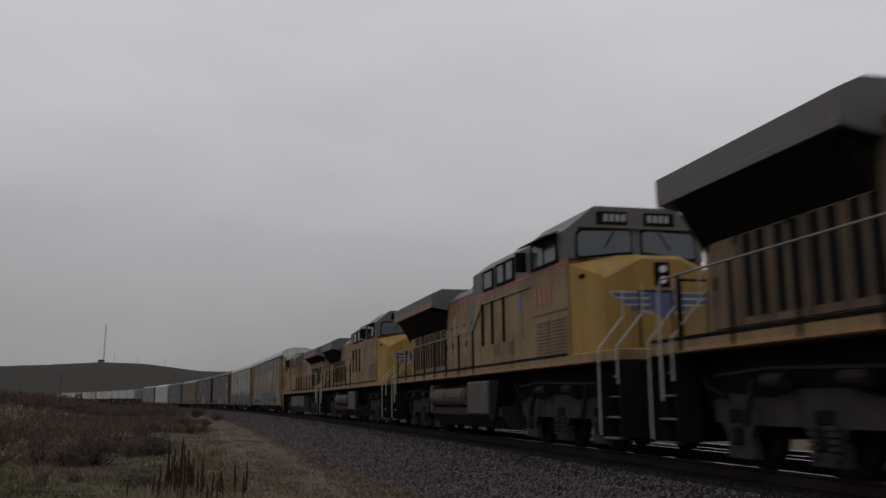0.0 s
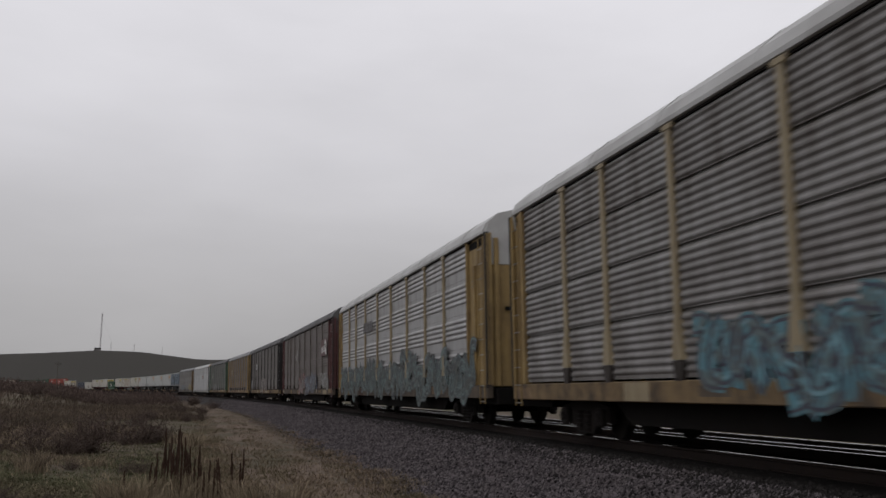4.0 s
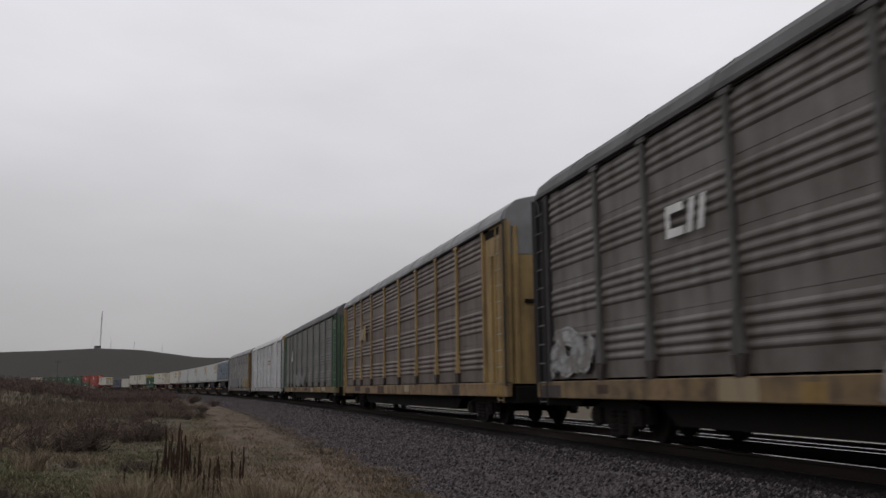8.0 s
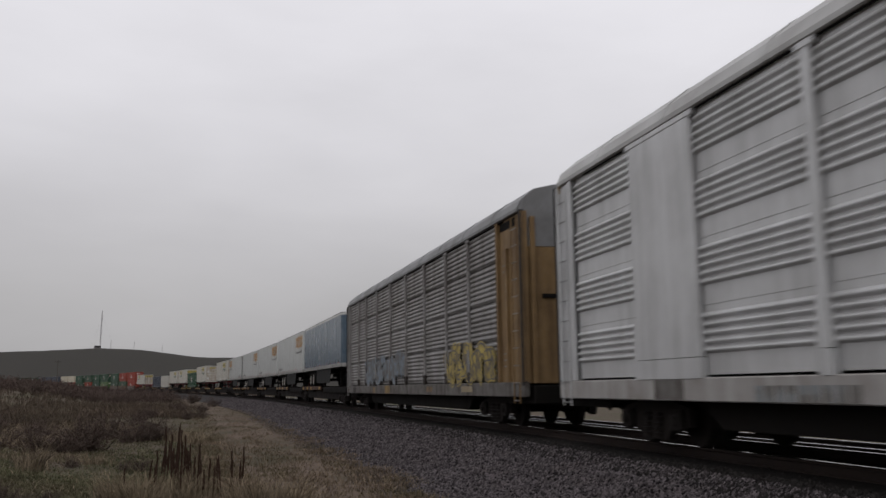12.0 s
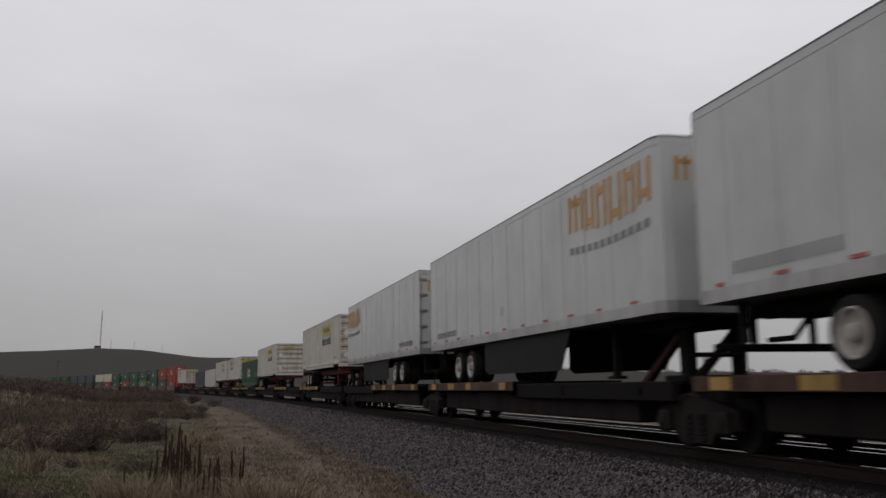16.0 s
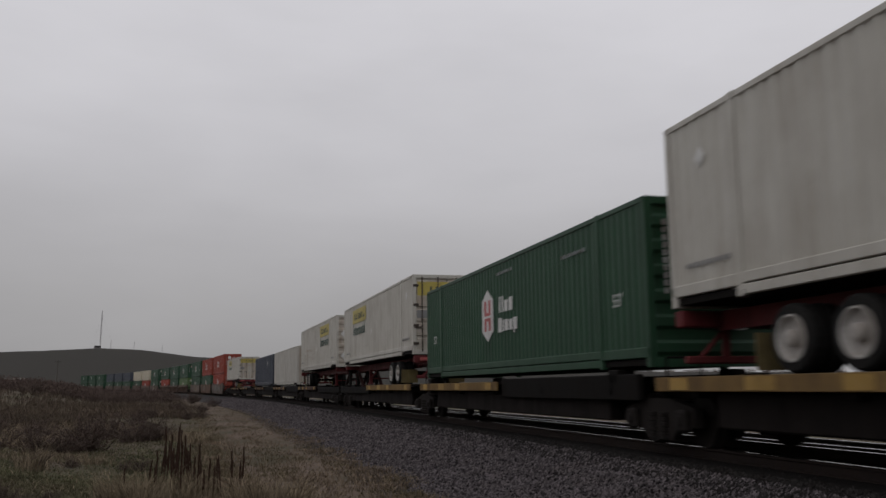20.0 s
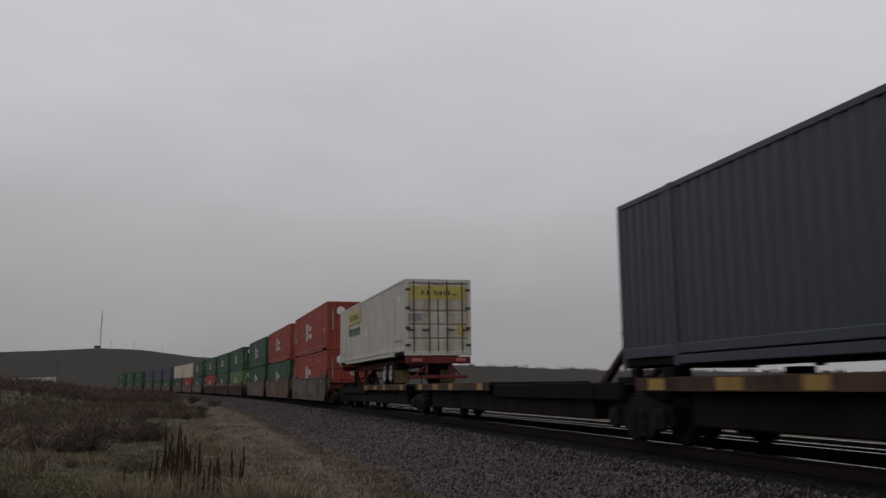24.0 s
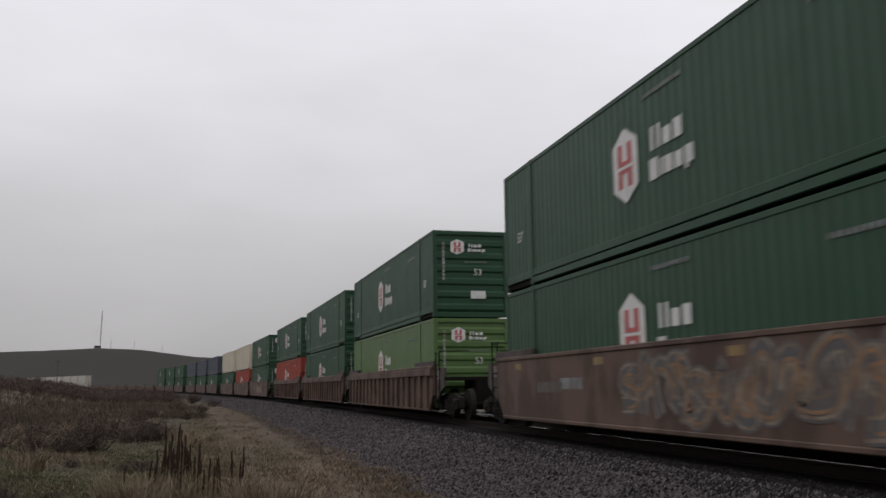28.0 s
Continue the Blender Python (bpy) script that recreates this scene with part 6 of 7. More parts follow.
def trailer(s15, label, mat, nose=1, brand=True):
    """A 53-foot van trailer; x towards its nose."""
    v = thing("van_trailer", label, "trailer", "trailers on the train")
    top, low = 5.06, 2.14
    rim = [(-CL / 2 + 0.06, -CW), (CL / 2 - 0.22, -CW), (CL / 2 - 0.05, -CW + 0.08), (CL / 2, -CW + 0.25), (CL / 2, CW - 0.25), (CL / 2 - 0.05, CW - 0.08), (CL / 2 - 0.22, CW), (-CL / 2 + 0.06, CW)]
    part("body", px(rim, low + 0.2, top - 0.12, "Z"), mat, v)
    part("top_rail", px([(x * 1.0004, y * 1.004) for x, y in rim], top - 0.12, top, "Z"), mat if mat is M_TWHITE else M_WHITE, v, "painted top rail")
    part("roof", px([(x * 1.0008, y * 1.006) for x, y in rim], top, top + 0.028, "Z"), M_TTOP, v, "thin dull grey roof edge")
    part("bottom_rail", px([(x * 1.0004, y * 1.005) for x, y in rim], low, low + 0.2, "Z"), M_ALU, v, "aluminium bottom rail")
    for k in range(12):
        for sy in (-1, 1):
            x = -7.2 + 1.22 * k
            part("seam", bx(x - 0.014, x + 0.014, *sorted((sy * CW, sy * (CW + 0.005))), low + 0.2, top - 0.12), M_SEAM if mat is M_TWHITE else mat, v)
    b = bmesh.new()
    for sy in (-1, 1):
        box(b, -CL / 2, -CL / 2 + 0.07, *sorted((sy * (CW - 0.1), sy * (CW + 0.005))), low, top, bev=0.01)
    box(b, -CL / 2, -CL / 2 + 0.07, -CW + 0.1, CW - 0.1, top - 0.14, top - 0.002)
    box(b, -CL / 2, -CL / 2 + 0.07, -CW + 0.1, CW - 0.1, low, low + 0.2)
    part("door_frame", b, M_ALU, v)
    for sy in (-1, 1):
        d = part("door", bx(-CL / 2 + 0.01, -CL / 2 + 0.055, *sorted((sy * 0.01, sy * (CW - 0.1))), low + 0.2, top - 0.14, bev=0.008), M_TWHITE, v)
        b = bmesh.new()
        tube(b, [(-CL / 2 - 0.02, sy * 0.35, low + 0.1), (-CL / 2 - 0.02, sy * 0.35, top - 0.1)], 0.02)
        part("lock_rod", b, M_STEEL, d)
        for k in range(5):
            z = low + 0.35 + 0.55 * k
            part("hinge", bx(-CL / 2 - 0.02, -CL / 2 + 0.02, *sorted((sy * (CW - 0.28), sy * (CW + 0.012))), z, z + 0.1, bev=0.01), M_STEEL, d)
    part("underframe", bx(-7.9, 7.6, -0.5, 0.5, low - 0.2, low), M_BLACK, v)
    rig_wheels(v, (-4.85, -3.55), M_BLACK)
    for sy in (-1, 1):
        part("side_skirt", px([(-2.2, 1.42), (-1.9, 1.3), (3.3, 1.3), (3.9, low), (-2.2, low)], *sorted((sy * 1.2, sy * 1.22)), "Y"), M_SKIRT, v, "dark grey side skirt")
        b = bmesh.new()
        box(b, 5.1, 5.24, sy * 0.8 - 0.06, sy * 0.8 + 0.06, 1.15, low)
        box(b, 5.0, 5.34, sy * 0.8 - 0.12, sy * 0.8 + 0.12, 1.1, 1.16)
        part("landing_leg", b, M_BLACK, v)
        for k in range(11):
            x = -7.6 + 1.45 * k
            part("marker_strip", bx(x, x + (0.3 if k % 3 else 0.22), *sorted((sy * (CW + 0.007), sy * (CW + 0.012))), low + 0.22, low + 0.27), M_REDE, v)
        if brand:
            w = side_polys_brand()
            stick(v, mark("brand", w, M_ORG_D), "emblem_bars", on_wall(sy, 6.0, 4.35, CW + 0.008), "orange slanted emblem blocks")
            arc = [[(-1.75 + 0.3 * k, -0.12 - 0.06 * math.sin(k / 11 * 3.14)), (-1.58 + 0.3 * k, -0.12 - 0.06 * math.sin((k + .8) / 11 * 3.14)),
                    (-1.58 + 0.3 * k, 0.02 - 0.06 * math.sin((k + .8) / 11 * 3.14)), (-1.75 + 0.3 * k, 0.02 - 0.06 * math.sin(k / 11 * 3.14))] for k in range(12)]
            stick(v, mark("brandarc", arc, M_GREYT), "small_lettering", on_wall(sy, 6.0, 3.72, CW + 0.008))
            stick(v, mark("webbars", bars(14, 0.07, 0.18, 0.1, -1.2, -0.09), M_GREYT), "small_lettering", on_wall(sy, -5.9, 2.58, CW + 0.008))
    b = bmesh.new()
    for y in (-0.95, 0.95):
        box(b, -7.6, -7.45, y - 0.04, y + 0.04, 1.56, low)
        tube(b, [(-6.2, y * 0.6, low), (-6.9, y * 0.6, 1.6), (-7.5, y * 0.6, 1.6)], 0.04)
    box(b, -7.55, -5.6, -0.6, -0.5, low - 0.24, low)
    part("tail_frame", b, M_BLACK, v)
    part("placard_ring", cyl(bmesh.new(), (-0.4, -CW - 0.008, 2.85), (-0.4, -CW, 2.85), 0.13, 14), M_SEAM, v)
    part("bumper", bx(-CL / 2 + 0.02, -CL / 2 + 0.14, -1.15, 1.15, 1.45, 1.57, bev=0.02), M_BLACK, v)
    for y in (-0.5, 0.5):
        part("bumper_bracket", bx(-CL / 2 + 0.04, -CL / 2 + 0.12, y - 0.04, y + 0.04, 1.5, low), M_BLACK, v)
    f = Matrix.Translation((CL / 2 + 0.002, 0, 0)) @ FRONT
    r = Matrix.Translation((-CL / 2 + 0.008, 0, 0)) @ BACK
    if brand:
        for m in (f, r):
            stick(v, mark("brands", [[(a * 0.55, c * 0.55) for a, c in p] for p in side_polys_brand()], M_ORG_D), "end_emblem_bars", m @ Matrix.Translation((0, 4.5, 0)), "orange emblem blocks")
        stick(v, mark("tinyk", TINY, M_GREYT), "data_plate", f @ Matrix.Translation((0.0, 2.75, 0)))
        stick(v, mark("navyplate", [[(-0.5, -0.38), (0.5, -0.38), (0.5, 0.38), (-0.5, 0.38)]], M_CNAVY), "data_plate", r @ Matrix.Translation((0.0, 3.55, 0)), "navy and orange plate")
    rides(v, s15, 7.0, nose < 0)
    return v


def side_polys_brand():
    """Upright bars in six clusters along a sagging base, tied above and below in turn: a plain stand-in for an emblem."""
    out, x = [], -1.8
    for k, w in enumerate((0.74, 0.42, 0.46, 0.54, 0.42, 0.48)):
        lo, hi, t = -0.44 + 0.02 * (k - 2.5) ** 2, 0.44, 0.125
        n = 3 if w > 0.6 else 2
        for q in range(n):
            a = x + (w - t) * q / (n - 1)
            out.append([(a, lo), (a + t, lo), (a + t + 0.02, hi), (a + 0.02, hi)])
        z = lo + 0.1 if k % 2 else hi - 0.24
        out.append([(x + t, z), (x + w - t, z), (x + w - t, z + 0.14), (x + t, z + 0.14)])
        x += w + 0.11
    return out


M_SKIRT = paint("skirt_black", (0.012, 0.012, 0.0125), 0.75, amount=0.5, dirt=(0.022, 0.021, 0.02), spec=0.1, fade=0.02)
M_TTOP = plain("trailer_top_rail", (0.10, 0.10, 0.105), 0.6)


def spine_unit(s15, length, rear_platform, first, last, hitch=True, label="empty", edge=None):
    """One platform of an articulated spine car."""
    u = thing("spine_car", "dark spine car with yellow wheel deck, " + label, "freight car", "spine cars in the train")
    h = length / 2
    part("spine", bx(-h + 0.3, h - 0.3, -0.42, 0.42, 0.42, 1.02, bev=0.03), M_DECKB, u)
    sgn = -1 if rear_platform else 1
    a, b = sorted((sgn * (h - (0.5 if rear_platform else 1.1)), sgn * -0.6))
    dk = part("wheel_deck", bx(a, b, -1.4, 1.4, 1.04, 1.1, bev=0.01), M_DECKB, u, "worn steel wheel deck")
    for sy in (-1, 1):
        part("deck_edge", bx(a, b, *sorted((sy * 1.38, sy * 1.42)), 0.88, 1.098, bev=0.008), edge or M_DECKE, dk, "rusty brown deck edge with yellow patches")
        for x, w in ((a + 0.5, 0.55), (a + 2.6, 0.7), (a + 4.6, 0.5), (b - 1.0, 0.5)):
            part("edge_patch", bx(x, x + w, *sorted((sy * 1.42, sy * 1.426)), 0.9, 1.08), M_PATCHY, dk)
        # low side beams along the rest
        a2, b2 = sorted((sgn * -0.6, -sgn * (h - 0.4)))
        part("side_beam", bx(a2, b2, *sorted((sy * 1.18, sy * 1.3)), 0.72, 1.04 if hitch else 1.17, bev=0.015), M_BLACK, u)
    for k in range(5):
        x = -h + 1.5 + k * (length - 3) / 4
        part("crossbearer", bx(x - 0.12, x + 0.12, -1.3, 1.3, 0.78, 0.98, bev=0.02), M_BLACK, u)
    part("belly_box", bx(-h + 1.9, h - 1.9, -1.15, 1.15, 0.34, 0.86, bev=0.03), M_DECKB, u, "dark brown underframe box")
    if hitch:
        x = -sgn * (h - 1.3)
        hi = part("hitch", bx(x - 0.42, x + 0.42, -0.62, 0.62, 1.93, 2.02, bev=0.03), M_BLACK, u, "black trailer hitch stand")
        back = -1.5 if x > 0 else 1.5
        for sy in (-1, 1):
            y0, y1 = sorted((sy * 0.42, sy * 0.56))
            part("hitch_leg", px([(x - 0.12, 1.02), (x + 0.12, 1.02), (x + 0.16, 1.93), (x - 0.16, 1.93)], y0, y1, "Y"), M_BLACK, hi)
            part("hitch_strut", px([(x - 0.1, 1.93), (x + 0.1, 1.93), (x + back + 0.12, 1.04), (x + back - 0.12, 1.04)], y0, y1, "Y"), M_HITCH, hi, "dark red hitch strut")
        part("hitch_base", bx(x - 0.35, x + 0.35, -0.75, 0.75, 1.02, 1.14, bev=0.02), M_BLACK, hi)
        part("hitch_tie", bx(x - 0.06, x + 0.06, -0.5, 0.5, 1.44, 1.52), M_BLACK, hi)
    else:
        for x in (-h + 1.4, h - 1.4):
            for sy in (-1, 1):
                part("pedestal", bx(x - 0.2, x + 0.2, *sorted((sy * 0.95, sy * 1.3)), 1.0, 1.26, bev=0.02), M_BLACK, u)
    tr = [-h] + ([h - 2.2] if first else [])
    if last:
        tr[0] = -h + 2.2
    for x in tr:
        truck(u, x, 2, 1.78, 0.42)
    b = bmesh.new()
    box(b, -h + 0.1, -h + 0.9, -1.25, 1.25, 0.98, 1.09, bev=0.01)
    tube(b, [(-h + 0.5, -1.2, 1.1), (-h + 0.5, -1.2, 1.42), (-h + 0.5, -0.6, 1.42), (-h + 0.5, -0.6, 1.1)], 0.02)
    part("end_platform", b, M_BLACK, u)
    if first:
        coupler(u, h - 0.7, 1)
    if last:
        coupler(u, -h + 0.7, -1)
        cyl_b = bmesh.new()
        cyl(cyl_b, (-h + 0.45, 0.5, 1.5), (-h + 0.5, 0.5, 1.5), 0.27, 16)
        part("brake_wheel", cyl_b, M_BLACK, u)
    rides(u, s15, h - 1.0)
    return u


def well_unit(s15, mat, ribbed, first, last, label, far=False, art=None):
    """One well of an articulated double-stack car."""
    u = thing("well_car", label, "freight car", "double-stack well cars in the train")
    h = 9.65
    for sy in (-1, 1):
        out = [(-8.45, 0.72), (-8.0, 0.26), (8.0, 0.26), (8.45, 0.72), (8.45, 1.58), (-8.45, 1.58)]
        y0, y1 = sorted((sy * 1.36, sy * 1.45))
        w = part("side_wall", px(out, y0, y1, "Y"), mat, u, "rusty brown well side")
        part("top_chord", bx(-8.5, 8.5, *sorted((sy * 1.33, sy * 1.48)), 1.58, 1.67, bev=0.015), mat, w)
        part("bottom_chord", bx(-8.0, 8.0, *sorted((sy * 1.3, sy * 1.47)), 0.22, 0.3, bev=0.015), mat, w)
        if ribbed:
            for k in range(0 if far else 18):
                x = -7.9 + k * 15.8 / 17
                part("rib", bx(x - 0.07, x + 0.07, *sorted((sy * 1.45, sy * 1.54)), 0.3, 1.35, bev=0.012), mat, w)
            part("rib_cap", bx(-8.45, 8.45, *sorted((sy * 1.45, sy * 1.545)), 1.35, 1.58, bev=0.012), mat, w)
        elif not far:
            for x in (-7.0, -2.4, 2.2, 6.6):
                part("yellow_patch", bx(x, x + 0.42, *sorted((sy * 1.45, sy * 1.456)), 1.36, 1.5), M_DECKY, w)
            part("data_panel", bx(-4.2, -3.0, *sorted((sy * 1.45, sy * 1.454)), 0.92, 1.14), M_SPG, w, "pale stencilled data panel")
            part("number_bars", flat_shapes(bars(8, 0.13, 0.22, 0.06)), M_SPT2, w).matrix_basis = side_at(sy, -5.5, 0.85, 1.452)
        for way in (() if far else (-1, 1)):
            a, b = sorted((5.9 * way, 8.6 * way))
            part("guide_plate", bx(a, b, *sorted((sy * 1.34, sy * 1.44)), 1.66, 1.82, bev=0.01), M_WELLD, u, "dark brown end guide plate")
    part("floor_frame", bx(-8.0, 8.0, -1.3, 1.3, 0.24, 0.32), M_BLACK, u)
    for way in (-1, 1):
        a, b = sorted((8.3 * way, 9.6 * way))
        part("end_platform", bx(a, b, -1.35, 1.35, 1.18, 1.3, bev=0.015), M_BLACK, u)
        b = bmesh.new()
        box(b, *sorted((8.35 * way, 9.9 * way)), -0.35, 0.35, 0.55, 1.18)
        part("draft_sill", b, M_BLACK, u)
        for sy in (() if far else (-1, 1)):
            wing = part("end_side", px([(8.45 * way, 0.5), (8.45 * way, 1.58), (9.55 * way, 1.58), (9.55 * way, 1.0)], *sorted((sy * 1.28, sy * 1.36)), "Y"), M_WELLD, u, "dark brown end plate of the well car")
            part("end_label", bx(*sorted((8.75 * way, 9.15 * way)), *sorted((sy * 1.36, sy * 1.366)), 1.22, 1.5), M_SPT3, wing)
        for sy in (-1, 1):
            b = bmesh.new()
            for dx in (8.65, 9.1):
                tube(b, [(dx * way, sy * 1.38, 0.5), (dx * way, sy * 1.38, 2.1)], 0.018, 5)
            for k in range(5):
                tube(b, [(8.65 * way, sy * 1.38, 0.6 + 0.36 * k), (9.1 * way, sy * 1.38, 0.6 + 0.36 * k)], 0.014, 5)
            tube(b, [(9.1 * way, sy * 1.38, 2.1), (9.5 * way, sy * 0.5, 2.1)], 0.018, 5)
            part("ladder", b, M_BLACK, u)
    for x, z, w, hh, mts, seed in (art or ()):
        paths = pen_paths(random.Random(seed), w, hh, max(5, int(w / 0.38)))
        top = None
        for k, mt in enumerate(mts):
            o = tagged(part("graffiti" if top is None else "graffiti_outline", spray(paths, k), mt, top or u, "spray-painted graffiti in loose loops"), kind="stuff")
            o.matrix_basis = side_at(-1, x, z, 1.456) if top is None else Matrix.Translation((0, 0, 0.004 * k))
            top = top or o
    truck(u, -h if not last else -h + 0.3, 2, 1.78, 0.46, far)
    if first:
        truck(u, h - 0.3, 2, 1.78, 0.46, far)
        coupler(u, h + 0.6, 1)
    if last:
        coupler(u, -h - 0.6, -1)
    rides(u, s15, 8.0)
    return u


M_WELLD = paint("well_dark", (0.05, 0.034, 0.029), 0.65, amount=0.5, dirt=(0.03, 0.022, 0.019), spec=0.15)

# ---------- the intermodal part of the train ----------
HALF = CL / 2
# spine cars: three of five platforms; which way each load faces (1 nose ahead, -1 doors ahead, 0 no load on wheels)
for start, loads in ((-18.26, (1, 1, 1, 1, -1)), (70.8, (1, None, 1, 0, -1)), (159.66, (1, 0, 0, None, -1))):
    cuts = [start, start + 18.8, start + 35.93, start + 53.06, start + 70.2, start + 89.0]
    for k in range(5):
        a, b = cuts[k], cuts[k + 1]
        ld = loads[k]
        spine_unit((a + b) / 2, b - a, ld != -1, k == 0, k == 4, hitch=ld != 0,
                   label={None: "running empty", 0: "under a container"}.get(ld, "under a loaded trailer"), edge=M_DECKO if start > 60 and start < 100 else M_DECKE)
for rear, mat, nose, brand, lab in ((-0.1, M_TBLUE, 1, False, "blue box trailer with a pale top rail, on a rail car"), (16.98, M_TWHITE, 1, True, "white van trailer with orange emblem, on a rail car"),
                                    (34.15, M_TWHITE, 1, True, "white van trailer with orange emblem, on a rail car"), (51.48, M_TWHITE, 1, True, "white van trailer with orange emblem, on a rail car"),
                                    (69.30, M_TWHITE, -1, True, "white van trailer with its doors ahead, on a rail car")):
    trailer(rear - HALF, lab, mat, nose, brand)
for rear, nose in ((88.49, 1), (122.9, 1), (158.25, -1), (177.24, 1), (247.75, -1)):
    container(rear - HALF, 2.16, M_CWHITE, "dirty white ribbed container on a red chassis" + (", doors ahead" if nose < 0 else ""), nose, 0.28, 0.036, "panel",
              group="white containers on chassis", stained=rear == 177.24)
    chassis(rear - HALF, nose)
container(139.9 - HALF, 1.27, M_CGREEN, "dark green container with a white hexagon emblem, on a spine car", 1, 0.27, 0.03, "hexa")
container(195.49 - HALF, 1.27, M_CWHITE, "dirty off-white container with deep open ribs, on a spine car", 1, 0.6, 0.16, "plain")
container(212.93 - HALF, 1.27, M_CNAVY, "dark navy container with a small white emblem, on a spine car", 1, 0.3, 0.035, "navy")
STACKS = ((269.05, M_CRED, M_CRED), (288.5, M_CRED, M_CGREEN), (307.87, M_CGREEN, M_CGREEN), (331.67, M_CGREEN, M_CLIME), (350.86, M_CGREEN, M_CGREEN), (370.13, M_CGREEN, M_CRED),
          (393.04, M_CGREEN, M_CGREEN), (412.3, M_CCREAM, M_CRED), (431.6, M_CCREAM, M_CGREEN), (455.0, M_CNAVY, M_CGREEN), (474.3, M_CNAVY, M_CGREEN), (493.6, M_CNAVY, M_CGREEN),
          (517.0, M_CGREEN, M_CGREEN), (536.3, M_CGREEN, M_CGREEN), (555.6, M_CGREEN, M_CGREEN))
NAMES = {M_CRED: "red", M_CGREEN: "dark green", M_CLIME: "light green", M_CCREAM: "cream", M_CNAVY: "navy"}
M_SPT = paint("spray_tan", (0.21, 0.165, 0.115), 0.6, amount=0.5, dirt=(0.10, 0.065, 0.045), scale=1.8, hard=True)
M_SPO2 = paint("spray_ghost_orange", (0.12, 0.075, 0.04), 0.65, amount=0.5, dirt=(0.05, 0.04, 0.034))
M_SPO = paint("spray_orange", (0.24, 0.11, 0.03), 0.6, amount=0.4)
ART = {0: ((-2.6, 1.0, 4.6, 0.95, (M_SPT2, M_SPT3), 71), (2.6, 1.0, 3.4, 0.8, (M_SPT2, M_SPT3), 75), (-6.2, 1.1, 2.6, 0.7, (M_SPO2,), 76)), 1: ((-2.2, 1.0, 2.6, 0.7, (M_SPO2, M_SPO2), 72),), 2: ((3.3, 0.92, 8.8, 1.15, (M_SPK, M_SPT, M_SPO), 73),), 6: ((1.0, 0.95, 5.0, 0.8, (M_SPT,), 74),)}
for k, (rear, up_, dn) in enumerate(STACKS):
    rib, far = 3 <= k < 6, k >= 9
    well_unit(rear - HALF, (M_WELLB, M_WELLG, M_WELLO)[{0: 1, 1: 2}.get(k, 0)], rib, k % 3 == 0, k % 3 == 2, "rust-brown well car with " + ("ribbed" if rib else "smooth") + " sides under stacked containers", far, ART.get(k))
    for mt, z in ((dn, 0.33), (up_, 3.27)):
        st = "hexared" if mt is M_CRED else "hexa" if mt in (M_CGREEN, M_CLIME) else "navy" if mt is M_CNAVY else "plain"
        container(rear - HALF, z, mt, NAMES[mt] + " ribbed steel container " + ("stacked on another container" if z > 1 else "low in a well car"), 1, 0.27, 0.021 if mt is M_CRED else 0.011, st,
                  group="containers stacked in well cars", far=far)
for k in range(7):
    well_unit(580.0 - HALF + 19.3 * k + 4 * (k // 3), M_WELLB, False, k % 3 == 0, k % 3 == 2, "empty rust-brown well car running without containers", True)
for k, rear in enumerate((738.0, 757.5, 777.0, 800.5, 820.0, 839.5, 885.0)):
    well_unit(rear - HALF, M_WELLB, False, k % 3 == 0, k % 3 == 2, "rust-brown well car under white containers", True)
    for z in (0.33, 3.27):
        container(rear - HALF, z, M_CWHITE, "white ribbed steel container " + ("stacked on another container" if z > 1 else "low in a well car"), 1, 0.27, 0.028, "plain", group="containers stacked in well cars", far=True)

# ---------- land cover ----------
M_STONE = earth("ballast_stone", (0.0195, 0.0168, 0.0175), (0.058, 0.051, 0.053), (0.036, 0.031, 0.0315), 24, 0.85, 0.012, (0.2, 3.4))
# stones on the bed carry the same painted under-train shade
M_OILST_SHADE = earth("oily_shaded_stone", (0.011, 0.010, 0.0095), (0.028, 0.026, 0.025), (0.018, 0.016, 0.015), 30, 0.85, 0.01)
M_VERGE = earth("verge_dirt", (0.066, 0.051, 0.042), (0.122, 0.093, 0.073), (0.056, 0.05, 0.036), 5)
M_DRYG = earth("dry_grass", (0.125, 0.098, 0.068), (0.235, 0.19, 0.13), (0.15, 0.118, 0.085), 1.5)
M_FGRASS = earth("field_grass", (0.062, 0.047, 0.037), (0.115, 0.088, 0.066), (0.075, 0.06, 0.045), 1.2)
M_GRNG = earth("green_grass", (0.06, 0.061, 0.036), (0.11, 0.11, 0.062), (0.118, 0.094, 0.064), 1.1)
M_TWIG = earth("shrub_twig", (0.058, 0.042, 0.037), (0.112, 0.082, 0.071), (0.08, 0.06, 0.052), 4)
M_LEAF = earth("shrub_leaf", (0.06, 0.047, 0.04), (0.105, 0.084, 0.069), (0.082, 0.068, 0.052), 4)
M_VGRASS = earth("verge_litter", (0.11, 0.082, 0.06), (0.22, 0.168, 0.12), (0.1, 0.083, 0.052), 6)
M_STALK = earth("dead_stalk", (0.035, 0.021, 0.016), (0.065, 0.04, 0.03), (0.048, 0.03, 0.023), 12)
RS = np.random.RandomState(7)


def to_world(s, lat):
    """World x, y of arrays of line position and offset."""
    x, y, h = np.interp(s, LINE_S, LINE_X), np.interp(s, LINE_S, LINE_Y), np.interp(s, LINE_S, LINE_H)
    return x - lat * np.cos(h), y - lat * np.sin(h)


def bed_z(lat):
    xs = np.array([p[0] for p in BED])
    return np.interp(lat, xs, np.array([p[1] for p in BED]))


